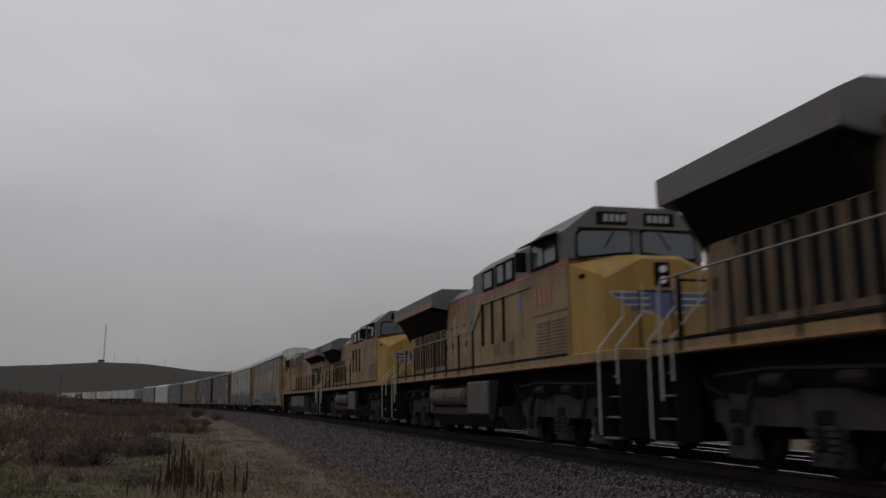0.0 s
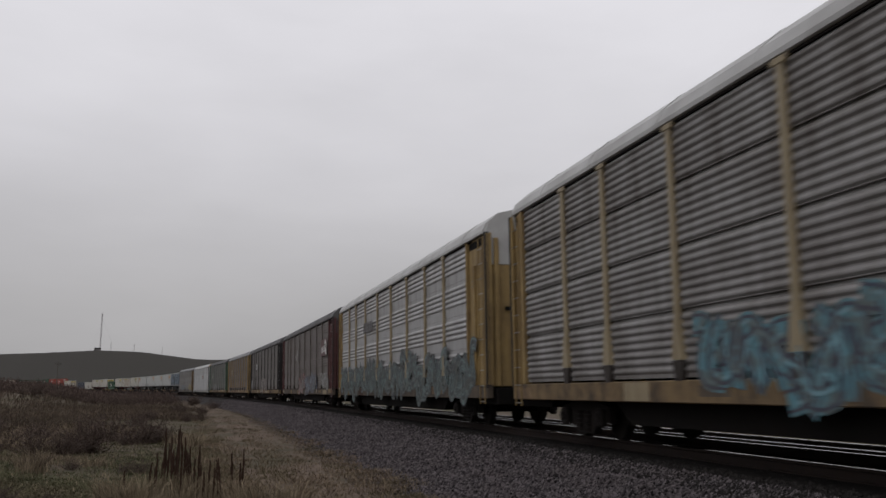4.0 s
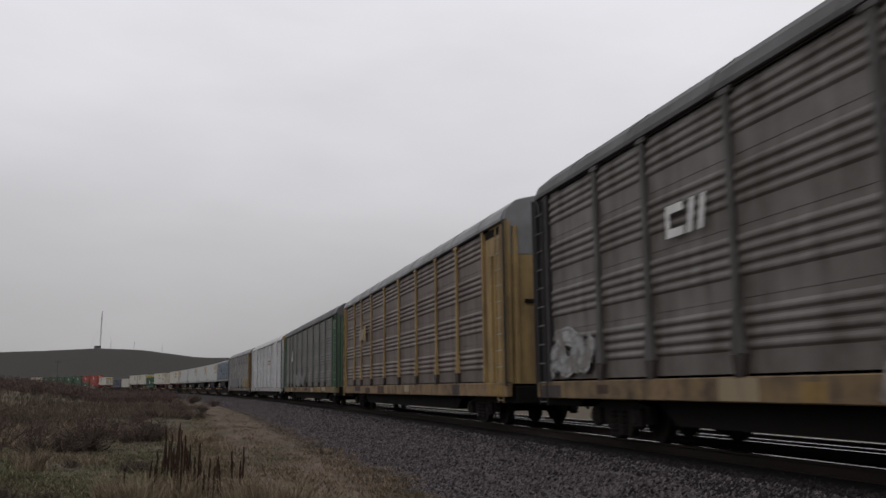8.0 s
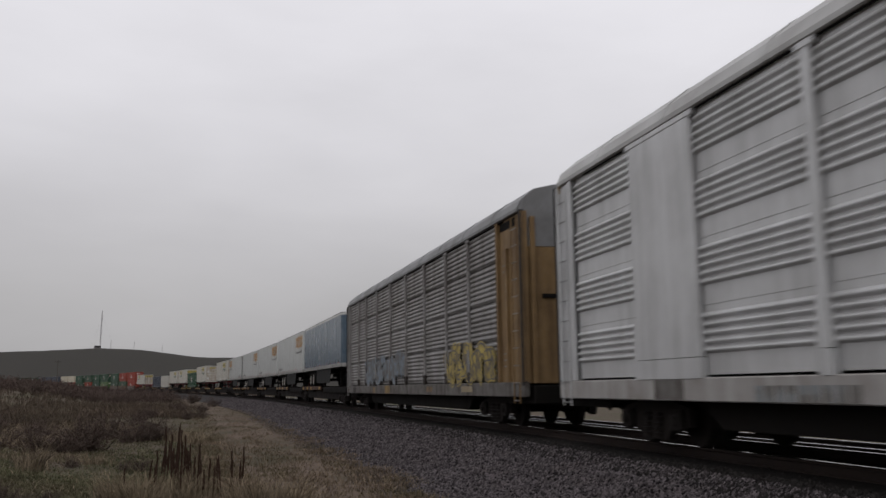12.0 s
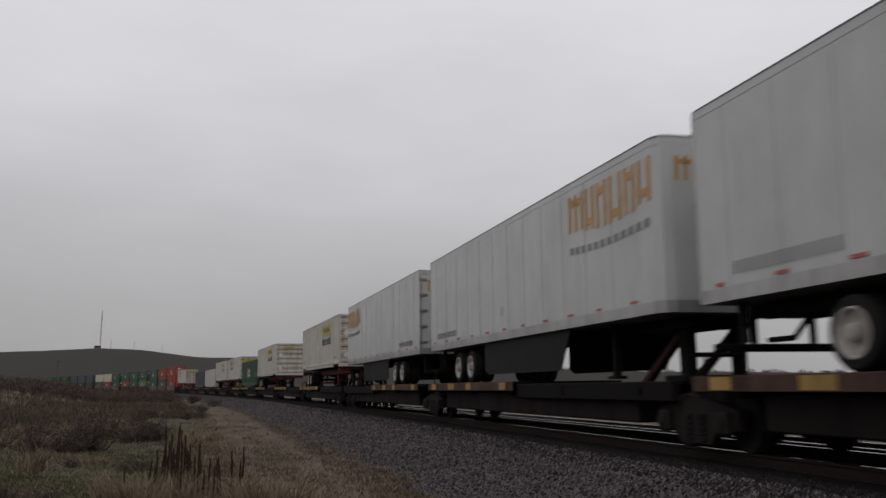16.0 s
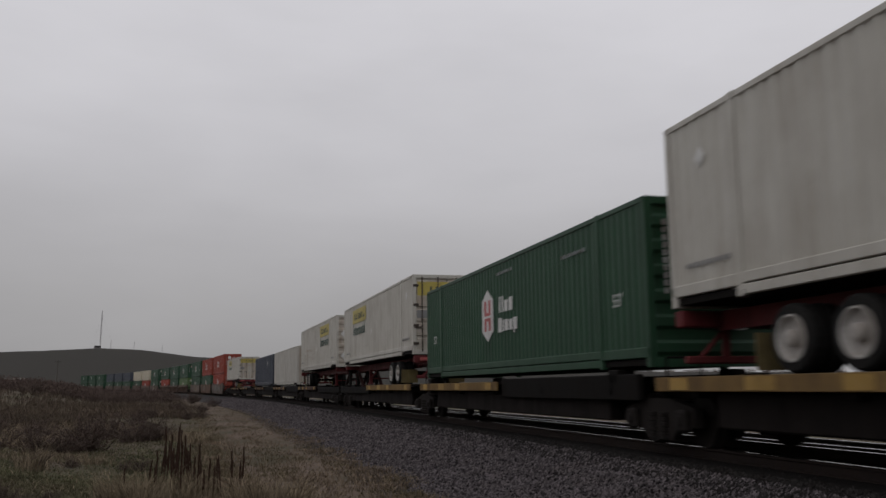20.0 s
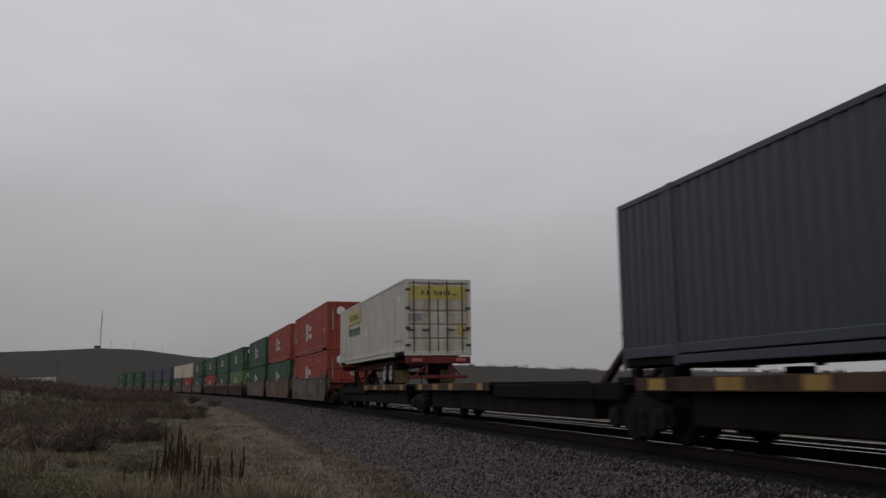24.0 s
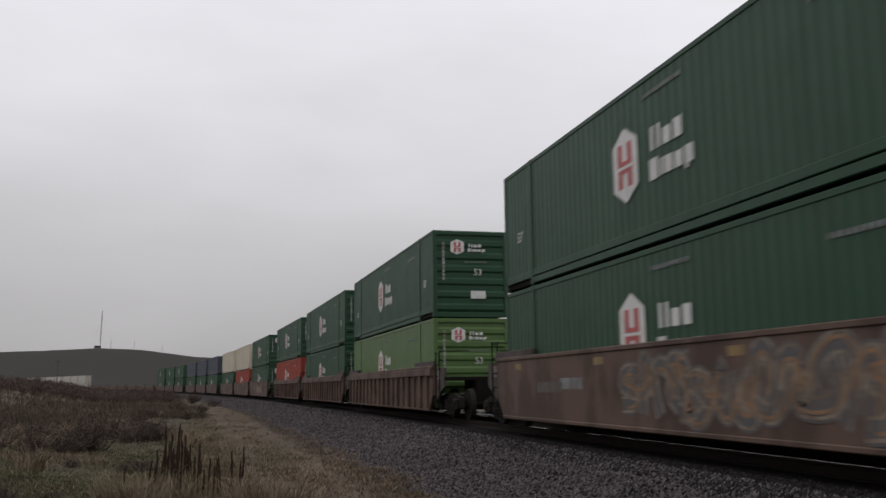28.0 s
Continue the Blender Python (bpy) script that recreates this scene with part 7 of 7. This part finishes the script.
# verge of trodden dirt beside the ballast
vs_, vl = np.arange(-40, 420, 1.0), np.linspace(4.5, 8.4, 9)
verts, faces = [], []
for s in vs_:
    wob = 0.3 * math.sin(s * 0.47) + 0.2 * math.sin(s * 1.31 + 1) + 0.12 * math.sin(s * 2.9)
    x, y = to_world(np.full(9, s), vl + wob * np.abs(np.linspace(-0.6, 1, 9)))
    z = land(x, y) + 0.03 * np.sin(vl * 2.2) + np.where((vl < 4.6) | (vl > 8.3), -0.12, 0.035)
    verts += list(zip(x, y, z))
for i in range(len(vs_) - 1):
    for j in range(8):
        a = i * 9 + j
        faces.append((a, a + 9, a + 10, a + 1))
tagged(sheet("verge", verts, faces, M_VERGE), "trodden brown dirt track beside the ballast", "path", kind="structure")


def islands(name, verts, faces, mat, label, cat):
    me = bpy.data.meshes.new(name)
    nv, nf, k = len(verts), len(faces), faces.shape[1]
    me.vertices.add(nv)
    me.vertices.foreach_set("co", np.ascontiguousarray(verts, dtype=np.float32).ravel())
    me.loops.add(nf * k)
    me.loops.foreach_set("vertex_index", np.ascontiguousarray(faces, dtype=np.int32).ravel())
    me.polygons.add(nf)
    me.polygons.foreach_set("loop_start", np.arange(0, nf * k, k, dtype=np.int32))
    me.update(calc_edges=True)
    me.materials.append(mat)
    return tagged(new(name, me), label, cat, kind="stuff")


# loose stones on the shoulder of the ballast
def stones(n, s0, s1, l0, l1, size, seed, off=0.0):
    r = np.random.RandomState(seed)
    u = r.rand(n)
    s = off + s0 * (s1 / s0) ** u
    lat = l0 + (l1 - l0) * r.rand(n)
    x, y = to_world(s, lat)
    z = np.maximum(bed_z(lat), land(x, y)) + 0.006
    z = np.where(np.abs(lat) < 1.45, z - 0.02, z)
    base = np.array([(1, 0, 0), (0, 1, 0), (-1, 0, 0), (0, -1, 0), (0, 0, 0.8), (0, 0, -0.8)])
    rad = size * (0.6 + 0.9 * r.rand(n, 1, 1)) * (1 + 0.008 * s[:, None, None])
    v = base[None] * rad * (0.65 + 0.7 * r.rand(n, 6, 1)) + 0.25 * rad * (r.rand(n, 6, 3) - 0.5)
    a = r.rand(n) * 6.28
    ca, sa = np.cos(a)[:, None], np.sin(a)[:, None]
    vx, vy = v[..., 0] * ca - v[..., 1] * sa, v[..., 0] * sa + v[..., 1] * ca
    v = np.stack([vx + x[:, None], vy + y[:, None], v[..., 2] + z[:, None]], 2).reshape(-1, 3)
    f = np.array([(0, 1, 4), (1, 2, 4), (2, 3, 4), (3, 0, 4), (1, 0, 5), (2, 1, 5), (3, 2, 5), (0, 3, 5)])
    return v, (f[None] + 6 * np.arange(n)[:, None, None]).reshape(-1, 3)


v1, f1 = stones(112000, 3.0, 130.0, 1.72, 4.95, 0.0255, 1)
v2, f2 = stones(9000, 3.0, 60.0, -6.5, 1.75, 0.034, 2)
v3, f3 = stones(6500, 6.0, 60.0, 4.7, 5.9, 0.026, 4)
v4, f4 = stones(9000, 8.0, 26.0, 1.75, 4.95, 0.034, 5, -22.0)
v5, f5 = stones(16000, 3.0, 70.0, 1.25, 2.2, 0.027, 6)
islands("track_stones", np.concatenate([v2, v5]), np.concatenate([f2, f5 + len(v2)]), M_OILST_SHADE, "loose oily stones between the rails, coloured darker for the train's shade", "stones")
islands("ballast_stones", np.concatenate([v1, v3, v4]), np.concatenate([f1, f3 + len(v1), f4 + len(v1) + len(v3)]), M_STONE, "loose dark grey crushed stones of the track bed", "stones")


# grass
def tufts(cx, cy, blades, height, spread, width, seed, lean=0.35, lift=-0.02):
    r = np.random.RandomState(seed)
    n = len(cx)
    N = n * blades
    h = np.repeat(height, blades) * (0.5 + 0.7 * r.rand(N))
    a = r.rand(N) * 6.28
    rr = np.repeat(spread, blades) * np.sqrt(r.rand(N))
    x, y = np.repeat(cx, blades) + rr * np.cos(a), np.repeat(cy, blades) + rr * np.sin(a)
    z = land(x, y) + lift
    b = a + r.randn(N) * 0.7
    ln = h * lean * (0.3 + r.rand(N) * 1.4)
    w = width * (0.6 + 0.8 * r.rand(N)) / 2
    c = r.rand(N) * 3.14
    wx, wy = w * np.cos(c), w * np.sin(c)
    p0 = np.stack([x - wx, y - wy, z], 1)
    p1 = np.stack([x + wx, y + wy, z], 1)
    mx, my, mz = x + 0.35 * ln * np.cos(b), y + 0.35 * ln * np.sin(b), z + 0.6 * h
    p2 = np.stack([mx + 0.8 * wx, my + 0.8 * wy, mz], 1)
    p3 = np.stack([mx - 0.8 * wx, my - 0.8 * wy, mz], 1)
    p4 = np.stack([x + ln * np.cos(b), y + ln * np.sin(b), z + h * (1 - 0.3 * r.rand(N))], 1)
    v = np.stack([p0, p1, p2, p3, p4], 1).reshape(-1, 3)
    f = np.array([(0, 1, 2), (0, 2, 3), (3, 2, 4)])
    return v, (f[None] + 5 * np.arange(N)[:, None, None]).reshape(-1, 3)


def scatter(n, az0, az1, d0, d1, seed, power=1.0):
    r = np.random.RandomState(seed)
    d = d0 * (d1 / d0) ** (r.rand(n) ** power)
    az = np.radians(az0 + (az1 - az0) * r.rand(n))
    return d * np.sin(az), d * np.cos(az)


def patch(x, y, k):
    return np.sin(x * 0.55 + k) + np.sin(y * 0.34 + 1.7 * k) + 0.8 * np.sin(x * 0.21 - y * 0.27 + k) + 0.6 * np.sin(x * 1.3 + y * 0.9)


def grow(name, n, az, d, seed, keep, blades, h, spread, width, mat, label, lean=0.35, lift=-0.02):
    x, y = scatter(n, *az, *d, seed)
    lat = lateral(x, y)
    ok = keep(x, y, lat)
    x, y = x[ok], y[ok]
    r = np.random.RandomState(seed + 50)
    far = np.hypot(x, y) / 14
    v, f = tufts(x, y, blades, h * (0.6 + 0.8 * r.rand(len(x))), spread * (0.7 + 0.6 * r.rand(len(x))), width, seed, lean, lift)
    return islands(name, v, f, mat, label, "grass")


grow("dry_grass", 5200, (-29, 4), (11.5, 60), 11, lambda x, y, l: (l > 8.0) & (patch(x, y, 0.4) > np.where(y < 21, 2.1, 0.8)), 14, 0.16, 0.30, 0.012, M_DRYG, "dry tan winter grass in loose tufts", 0.6)
grow("short_grass", 12000, (-29, 2), (11.5, 60), 12, lambda x, y, l: (l > 8.1) & (patch(x, y, 0.4) < 1.3), 16, 0.075, 0.32, 0.016, M_GRNG, "short dull green grass", 0.7)
grow("near_green_grass", 5200, (-29, -13), (11.5, 26), 19, lambda x, y, l: (l > 8.0) & (patch(x, y, 0.4) < 1.9), 15, 0.055, 0.3, 0.014, M_GRNG, "short green grass in the foreground", 0.8)
grow("underfoot_grass", 3000, (-180, 180), (1.0, 12.5), 23, lambda x, y, l: (l > 4.9) & (l < 14), 12, 0.08, 0.3, 0.012, M_FGRASS, "thin brown grass around the camera", 0.8)
grow("far_side_grass", 3500, (9, 34), (18, 170), 27, lambda x, y, l: (l > 10.5) & (x * 0.974 - y * 0.227 > 9), 8, 0.3, 0.7, 0.03, M_FGRASS, "dull brown grass beyond the tracks", 0.6)
grow("litter_grass", 3200, (-29, 2), (11.5, 60), 16, lambda x, y, l: (l > 7.9), 7, 0.10, 0.35, 0.013, M_DRYG, "thin dead grass among the green", 0.9)
grow("verge_grass", 13000, (-24, 8), (11.5, 90), 13, lambda x, y, l: (l > 4.6 + 0.35 * np.sin(y * 0.9) + 0.2 * np.sin(y * 2.7)) & (l < 8.8) & (np.abs(l - 5.9 - 0.15 * np.sin(y)) > 0.2) & (np.abs(l - 7.3 - 0.15 * np.sin(y)) > 0.18), 12, 0.095, 0.3, 0.013, M_VGRASS,
     "sparse dead grass on the dirt verge", 0.9, 0.04)
for k, (az, d, n) in enumerate((((-19.6, -17.2), (14.0, 15.4), 18), ((-12.6, -8.6), (13.2, 14.8), 26), ((-17.2, -14.0), (14.4, 16.0), 9), ((-24, -20), (19, 24), 5))):
    grow("tall_dry_grass", n, az, d, 140 + k, lambda x, y, l: l > 6.0, 70, 0.46, 0.22, 0.010, M_DRYG, "tall bleached grass clumps", 0.5)
grow("middle_grass", 2600, (-29, -14), (24, 44), 18, lambda x, y, l: (l > 8.6) & (patch(x * 0.8, y * 0.8, 2.6) > 0.1), 16, 0.34, 0.4, 0.016, M_DRYG, "bleached grass between the shrubs", 0.6)
grow("pale_grass", 4200, (-29, -13), (42, 95), 17, lambda x, y, l: (l > 9) & (patch(x * 0.5, y * 0.5, 2) > -0.9), 9, 0.42, 0.6, 0.03, M_FGRASS, "pale dry grass across the middle of the field", 0.5)
grow("far_grass", 4000, (-29, -10), (80, 300), 15, lambda x, y, l: (l > 8) & (patch(x * 0.4, y * 0.4, 1) > -0.6), 7, 0.5, 0.9, 0.05, M_FGRASS, "distant tan grass")


# shrubs
def shrub_meshes(seed, dense):
    rng = random.Random(seed)
    st, lf = [], []
    sf, lff = [], []

    def stick_(a, b, ra, rb):
        d = (b - a).normalized()
        u = d.orthogonal().normalized()
        w = d.cross(u)
        k = len(st)
        for p, rad in ((a, ra), (b, rb)):
            for i in range(3):
                an = i * 2.094
                st.append(p + (u * math.cos(an) + w * math.sin(an)) * rad)
        for i in range(3):
            j = (i + 1) % 3
            sf.append((k + i, k + j, k + 3 + j, k + 3 + i))
    for _ in range(34):
        an, el = rng.uniform(0, 6.28), rng.uniform(0.35, 1.45)
        L = rng.uniform(0.55, 1.0)
        a = Vector((rng.uniform(-0.12, 0.12), rng.uniform(-0.12, 0.12), -0.05))
        d = Vector((math.cos(an) * math.cos(el), math.sin(an) * math.cos(el), math.sin(el)))
        m = a + d * L * 0.55
        e = m + (d + Vector((rng.uniform(-0.3, 0.3), rng.uniform(-0.3, 0.3), 0.3))).normalized() * L * 0.5
        stick_(a, m, 0.014, 0.009)
        stick_(m, e, 0.009, 0.004)
        for _ in range(9):
            p = m.lerp(e, rng.uniform(-0.5, 1))
            q = p + Vector((rng.uniform(-1, 1), rng.uniform(-1, 1), rng.uniform(-0.1, 1.1))).normalized() * rng.uniform(0.1, 0.26)
            stick_(p, q, 0.005, 0.003)
            for _ in range(dense):
                c = p.lerp(q, rng.uniform(0.2, 1.1)) + Vector((rng.uniform(-1, 1), rng.uniform(-1, 1), rng.uniform(-1, 1))) * 0.035
                u = Vector((rng.uniform(-1, 1), rng.uniform(-1, 1), rng.uniform(-1, 1))).normalized() * rng.uniform(0.012, 0.03)
                w = u.cross(Vector((rng.uniform(-1, 1), rng.uniform(-1, 1), rng.uniform(-1, 1)))).normalized() * 0.012
                k = len(lf)
                lf.extend((c - u, c + w, c + u, c - w))
                lff.append((k, k + 1, k + 2, k + 3))
    out = []
    for nm, v, f, mt in (("stems", st, sf, M_TWIG), ("leaves", lf, lff, M_LEAF)):
        me = bpy.data.meshes.new(nm)
        me.from_pydata([tuple(p) for p in v], [], f)
        me.materials.append(mt)
        out.append(me)
    return out


SHRUBS = [shrub_meshes(100 + k, 3 + (k % 3)) for k in range(5)]


def shrub(x, y, size, k, rng, label="leafless grey-brown shrub in the winter field"):
    z = float(land(np.array([x]), np.array([y]))[0])
    s = thing("shrub", label, "shrub", "shrubs in the field")
    m = Matrix.Translation((x, y, z)) @ Matrix.Rotation(rng.uniform(0, 6.28), 4, "Z") @ Matrix.Diagonal((size * rng.uniform(1.0, 1.5), size * rng.uniform(1.0, 1.5), size * rng.uniform(0.8, 1.1), 1))
    s.matrix_basis = m
    put(SHRUBS[k][0], "branchwork", s)
    put(SHRUBS[k][1], "foliage", s)
    return s


def at_px(az_deg, d):
    return d * math.sin(radians(az_deg)), d * math.cos(radians(az_deg))


rng = random.Random(21)
# thickets: azimuth, distance, spread, number, size
for az, d, spr, n, size in ((-22.4, 27, 0.7, 3, 0.95), (-25.9, 26, 0.7, 3, 0.95), (-20.0, 32, 0.8, 3, 0.95), (-17.9, 33, 0.6, 3, 0.85), (-24.3, 34, 0.9, 3, 0.8), (-27.2, 38, 1.2, 3, 1.0),
                            (-18.4, 55, 1.6, 4, 0.8), (-15.2, 75, 0.8, 3, 0.8), (-21.5, 50, 2.0, 3, 0.8),
                            (-25.0, 112, 9.0, 18, 1.5), (-21.5, 118, 9.0, 16, 1.4), (-18.5, 120, 6.0, 8, 1.2), (-24.8, 15.6, 0.35, 2, 0.36), (-22.8, 15.4, 0.3, 2, 0.26), (-18.6, 21, 0.5, 2, 0.3),
                            (-20.8, 22, 0.5, 1, 0.3), (-26.0, 21, 0.6, 2, 0.4)):
    for _ in range(n):
        x, y = at_px(az, d)
        shrub(x + rng.gauss(0, spr), y + rng.gauss(0, spr * 1.2), size * rng.uniform(0.7, 1.25), rng.randrange(5), rng)


def far_brush():
    r = np.random.RandomState(31)
    n = 1300
    d = 110 * (520 / 110) ** r.rand(n)
    az = np.radians(-30 + 19 * r.rand(n))
    x, y = d * np.sin(az), d * np.cos(az)
    ok = (lateral(x, y) > 9) & (patch(x * 0.14, y * 0.06, 3.1) > -0.35)
    x, y = x[ok], y[ok]
    n = len(x)
    z = land(x, y)
    k = 130
    h = 0.8 + 1.0 * r.rand(n, 1)
    c = np.stack([x, y, z], 1)[:, None] + np.stack([(r.rand(n, k) - 0.5) * 2.6, (r.rand(n, k) - 0.5) * 2.6, h * r.rand(n, k) ** 0.8], 2)
    t = c[:, :, None] + (r.rand(n, k, 3, 3) - 0.5) * np.array((0.2, 0.2, 0.5))
    return islands("far_brush", t.reshape(-1, 3), np.arange(n * k * 3).reshape(-1, 3), M_TWIG, "distant dark brush across the field", "brush")


far_brush()


def far_woods():
    r = np.random.RandomState(41)
    n = 260
    az = np.radians(np.concatenate([6 + 24 * r.rand(n - 60), -3 + 9 * r.rand(60)]))
    d = 930 + 80 * r.rand(n)
    x, y = d * np.sin(az), d * np.cos(az)
    keep = (np.sin(az * 57.3 * 1.7) + np.sin(az * 57.3 * 4.1 + 1)) > -0.3
    x, y = x[keep], y[keep]
    n = len(x)
    z = land(x, y)
    k = 50
    h = 1.2 + 2.6 * r.rand(n, 1) ** 2
    u = r.rand(n, k)
    w = 3.2 * np.sqrt(np.maximum(0.05, np.sin(3.0 * u)))
    a = r.rand(n, k) * 6.28
    c = np.stack([x, y, z], 1)[:, None] + np.stack([w * np.cos(a), w * np.sin(a), h * u], 2)
    t = c[:, :, None] + (r.rand(n, k, 3, 3) - 0.5) * 1.1
    return islands("far_woods", t.reshape(-1, 3), np.arange(n * k * 3).reshape(-1, 3), M_STALK, "distant low trees along the ridge", "trees")


far_woods()


# dead flower stalks
def stalk(x, y, h, rng):
    z = float(land(np.array([x]), np.array([y]))[0])
    t = thing("dead_stalk", "dark brown dried weed stalk with a seed spike", "weed", "dead weed stalks")
    t.matrix_basis = Matrix.Translation((x, y, z)) @ Matrix.Rotation(rng.uniform(0, 6.28), 4, "Z") @ Matrix.Rotation(rng.uniform(-0.12, 0.12), 4, "X")
    b = bmesh.new()
    cyl(b, (0, 0, -0.03), (0.01, 0, h * 0.55), 0.009, 5, 0.008)
    part("stem", b, M_STALK, t)
    b = bmesh.new()
    rings = []
    for k in range(9):
        r0 = 0.021 * (1 - abs(k - 3.6) / 9.0) * rng.uniform(0.75, 1.2)
        dx, dy, zz = rng.uniform(-0.008, 0.008), rng.uniform(-0.008, 0.008), h * (0.42 + 0.073 * k)
        rings.append([b.verts.new((dx + r0 * math.cos(q * 1.047), dy + r0 * math.sin(q * 1.047), zz + rng.uniform(-0.01, 0.01))) for q in range(6)])
    for u_, v_ in zip(rings, rings[1:]):
        for q in range(6):
            b.faces.new((u_[q], u_[(q + 1) % 6], v_[(q + 1) % 6], v_[q]))
    b.faces.new(rings[0][::-1])
    b.faces.new(rings[-1])
    part("seed_spike", b, M_STALK, t)


rng = random.Random(9)
for az, d, h in ((-11.9, 15.2, 0.66), (-12.05, 15.1, 0.5), (-12.6, 15.6, 0.6), (-13.1, 15.3, 0.55), (-13.3, 15.9, 0.5), (-14.6, 15.4, 0.7), (-16.5, 16.4, 0.85), (-16.3, 16.0, 0.7), (-16.7, 16.6, 0.6),
                 (-15.9, 16.6, 0.85), (-15.75, 16.5, 0.9), (-15.6, 16.3, 0.85), (-15.45, 16.7, 0.8), (-15.3, 16.5, 0.75), (-15.9, 15.8, 0.65), (-15.1, 16.1, 0.6), (-14.9, 16.3, 0.65), (-17.3, 15.2, 0.5),
                 (-16.9, 15.0, 0.45), (-14.2, 15.0, 0.4), (-13.6, 15.0, 0.45), (-16.0, 15.4, 0.6), (-15.5, 15.2, 0.55), (-18.6, 15.2, 0.4), (-16.1, 16.3, 0.75), (-15.8, 16.1, 0.6), (-15.35, 16.2, 0.7), (-16.4, 16.6, 0.7), (-15.0, 16.6, 0.55), (-14.75, 15.9, 0.5), (-14.4, 16.1, 0.45), (-13.9, 15.6, 0.5), (-16.9, 16.2, 0.55), (-12.7, 15.4, 0.4)):
    x, y = at_px(az, d)
    stalk(x, y, h * 1.32, rng)

# ---------- far objects ----------
M_MAST = plain("mast_steel", (0.11, 0.10, 0.10), 0.6)
M_POLE = earth("pole_timber", (0.06, 0.053, 0.047), (0.09, 0.08, 0.07), (0.075, 0.066, 0.058), 5)


def mast(az, d, h, w, label):
    x, y = at_px(az, d)
    z = float(land(np.array([x]), np.array([y]))[0])
    m = thing("radio_mast", label, "mast")
    m.matrix_basis = Matrix.Translation((x, y, z))
    for k in range(3):
        a = 2.094 * k + 0.5
        c, s = w * 0.58 * math.cos(a), w * 0.58 * math.sin(a)
        part("leg", tube(bmesh.new(), [(c, s, -1), (c, s, h)], w * 0.11, 5), M_MAST, m)
        a2 = a + 2.094
        c2, s2 = w * 0.58 * math.cos(a2), w * 0.58 * math.sin(a2)
        b = bmesh.new()
        n = int(h / (w * 1.5))
        for i in range(n):
            z0, z1 = h * i / n, h * (i + 1) / n
            p, q = ((c, s, z0), (c2, s2, z1)) if i % 2 else ((c2, s2, z0), (c, s, z1))
            cyl(b, p, q, w * 0.06, 4)
        part("bracing", b, M_MAST, m)
        part("guy_wire", tube(bmesh.new(), [(c, s, h * 0.85), (c * 26, s * 26, -4)], 0.03, 3), M_MAST, m)
    part("antenna", tube(bmesh.new(), [(0, 0, h), (0, 0, h * 1.03)], w * 0.15, 5), M_MAST, m)


mast(-20.5, 1490, 57, 1.6, "tall slender steel lattice radio mast on the hill")
x, y = at_px(-20.63, 1488)
hut = thing("equipment_hut", "small dark equipment hut beside the mast", "hut")
hut.matrix_basis = Matrix.Translation((x, y, float(land(np.array([x]), np.array([y]))[0]) - 0.3))
part("walls", bx(-4, 4, -3, 3, 0, 3.4), M_MAST, hut)
part("hut_roof", px([(-3.4, 3.4), (3.4, 3.4), (0, 4.8)], -4.3, 4.3), M_BLACK, hut)
for az, h in ((-19.9, 14), (-18.6, 13), (-17.0, 13)):
    x, y = at_px(az, 1485)
    t = thing("antenna_pole", "thin distant pole on the hill crest", "pole", "poles on the hill")
    t.matrix_basis = Matrix.Translation((x, y, float(land(np.array([x]), np.array([y]))[0]) - 0.5))
    part("shaft", tube(bmesh.new(), [(0, 0, 0), (0, 0, h)], 0.22, 6), M_MAST, t)


def utility_pole(az, d, h):
    x, y = at_px(az, d)
    p = thing("utility_pole", "weathered timber utility pole with one crossarm", "pole", "utility poles in the field")
    p.matrix_basis = Matrix.Translation((x, y, float(land(np.array([x]), np.array([y]))[0]) - 0.4)) @ Matrix.Rotation(0.6, 4, "Z")
    part("shaft", cyl(bmesh.new(), (0, 0, 0), (0, 0, h), 0.13, 10, 0.08), M_POLE, p)
    part("crossarm", bx(-0.8, 0.8, -0.05, 0.05, h - 0.7, h - 0.58, bev=0.01), M_POLE, p)
    for xx in (-0.7, 0, 0.7):
        part("insulator", cyl(bmesh.new(), (xx, 0, h - 0.55), (xx, 0, h - 0.38), 0.05, 6), M_BLACK, p)


utility_pole(-22.7, 260, 8.4)

# ---------- sleepers ----------
_tie = solid(bx(-0.115, 0.115, -1.3, 1.3, -0.36, -0.178, bev=0.012), M_TIE)
ballast = bpy.data.objects["ballast"]
for k in range(290):
    s = -4 + 0.56 * k
    put(_tie, "tie", ballast, line_pose(s, 0.5) @ Matrix.Translation((0.02 * math.sin(k * 3.1), 0.03 * math.sin(k * 7.7), 0)))


# ---------- what moves ----------
def motions():
    for ob, s15, half, flip in MOVERS:
        rows = []
        lift = Matrix.Translation((0, 0, ob["deck"])) if "deck" in ob else Matrix.Identity(4)
        for t in range(0, 29):
            m = line_pose(along(s15, t), half) @ lift
            rows.append((t, m @ Matrix.Rotation(math.pi, 4, "Z") if flip else m))
        walk(ob, rows)


motions()
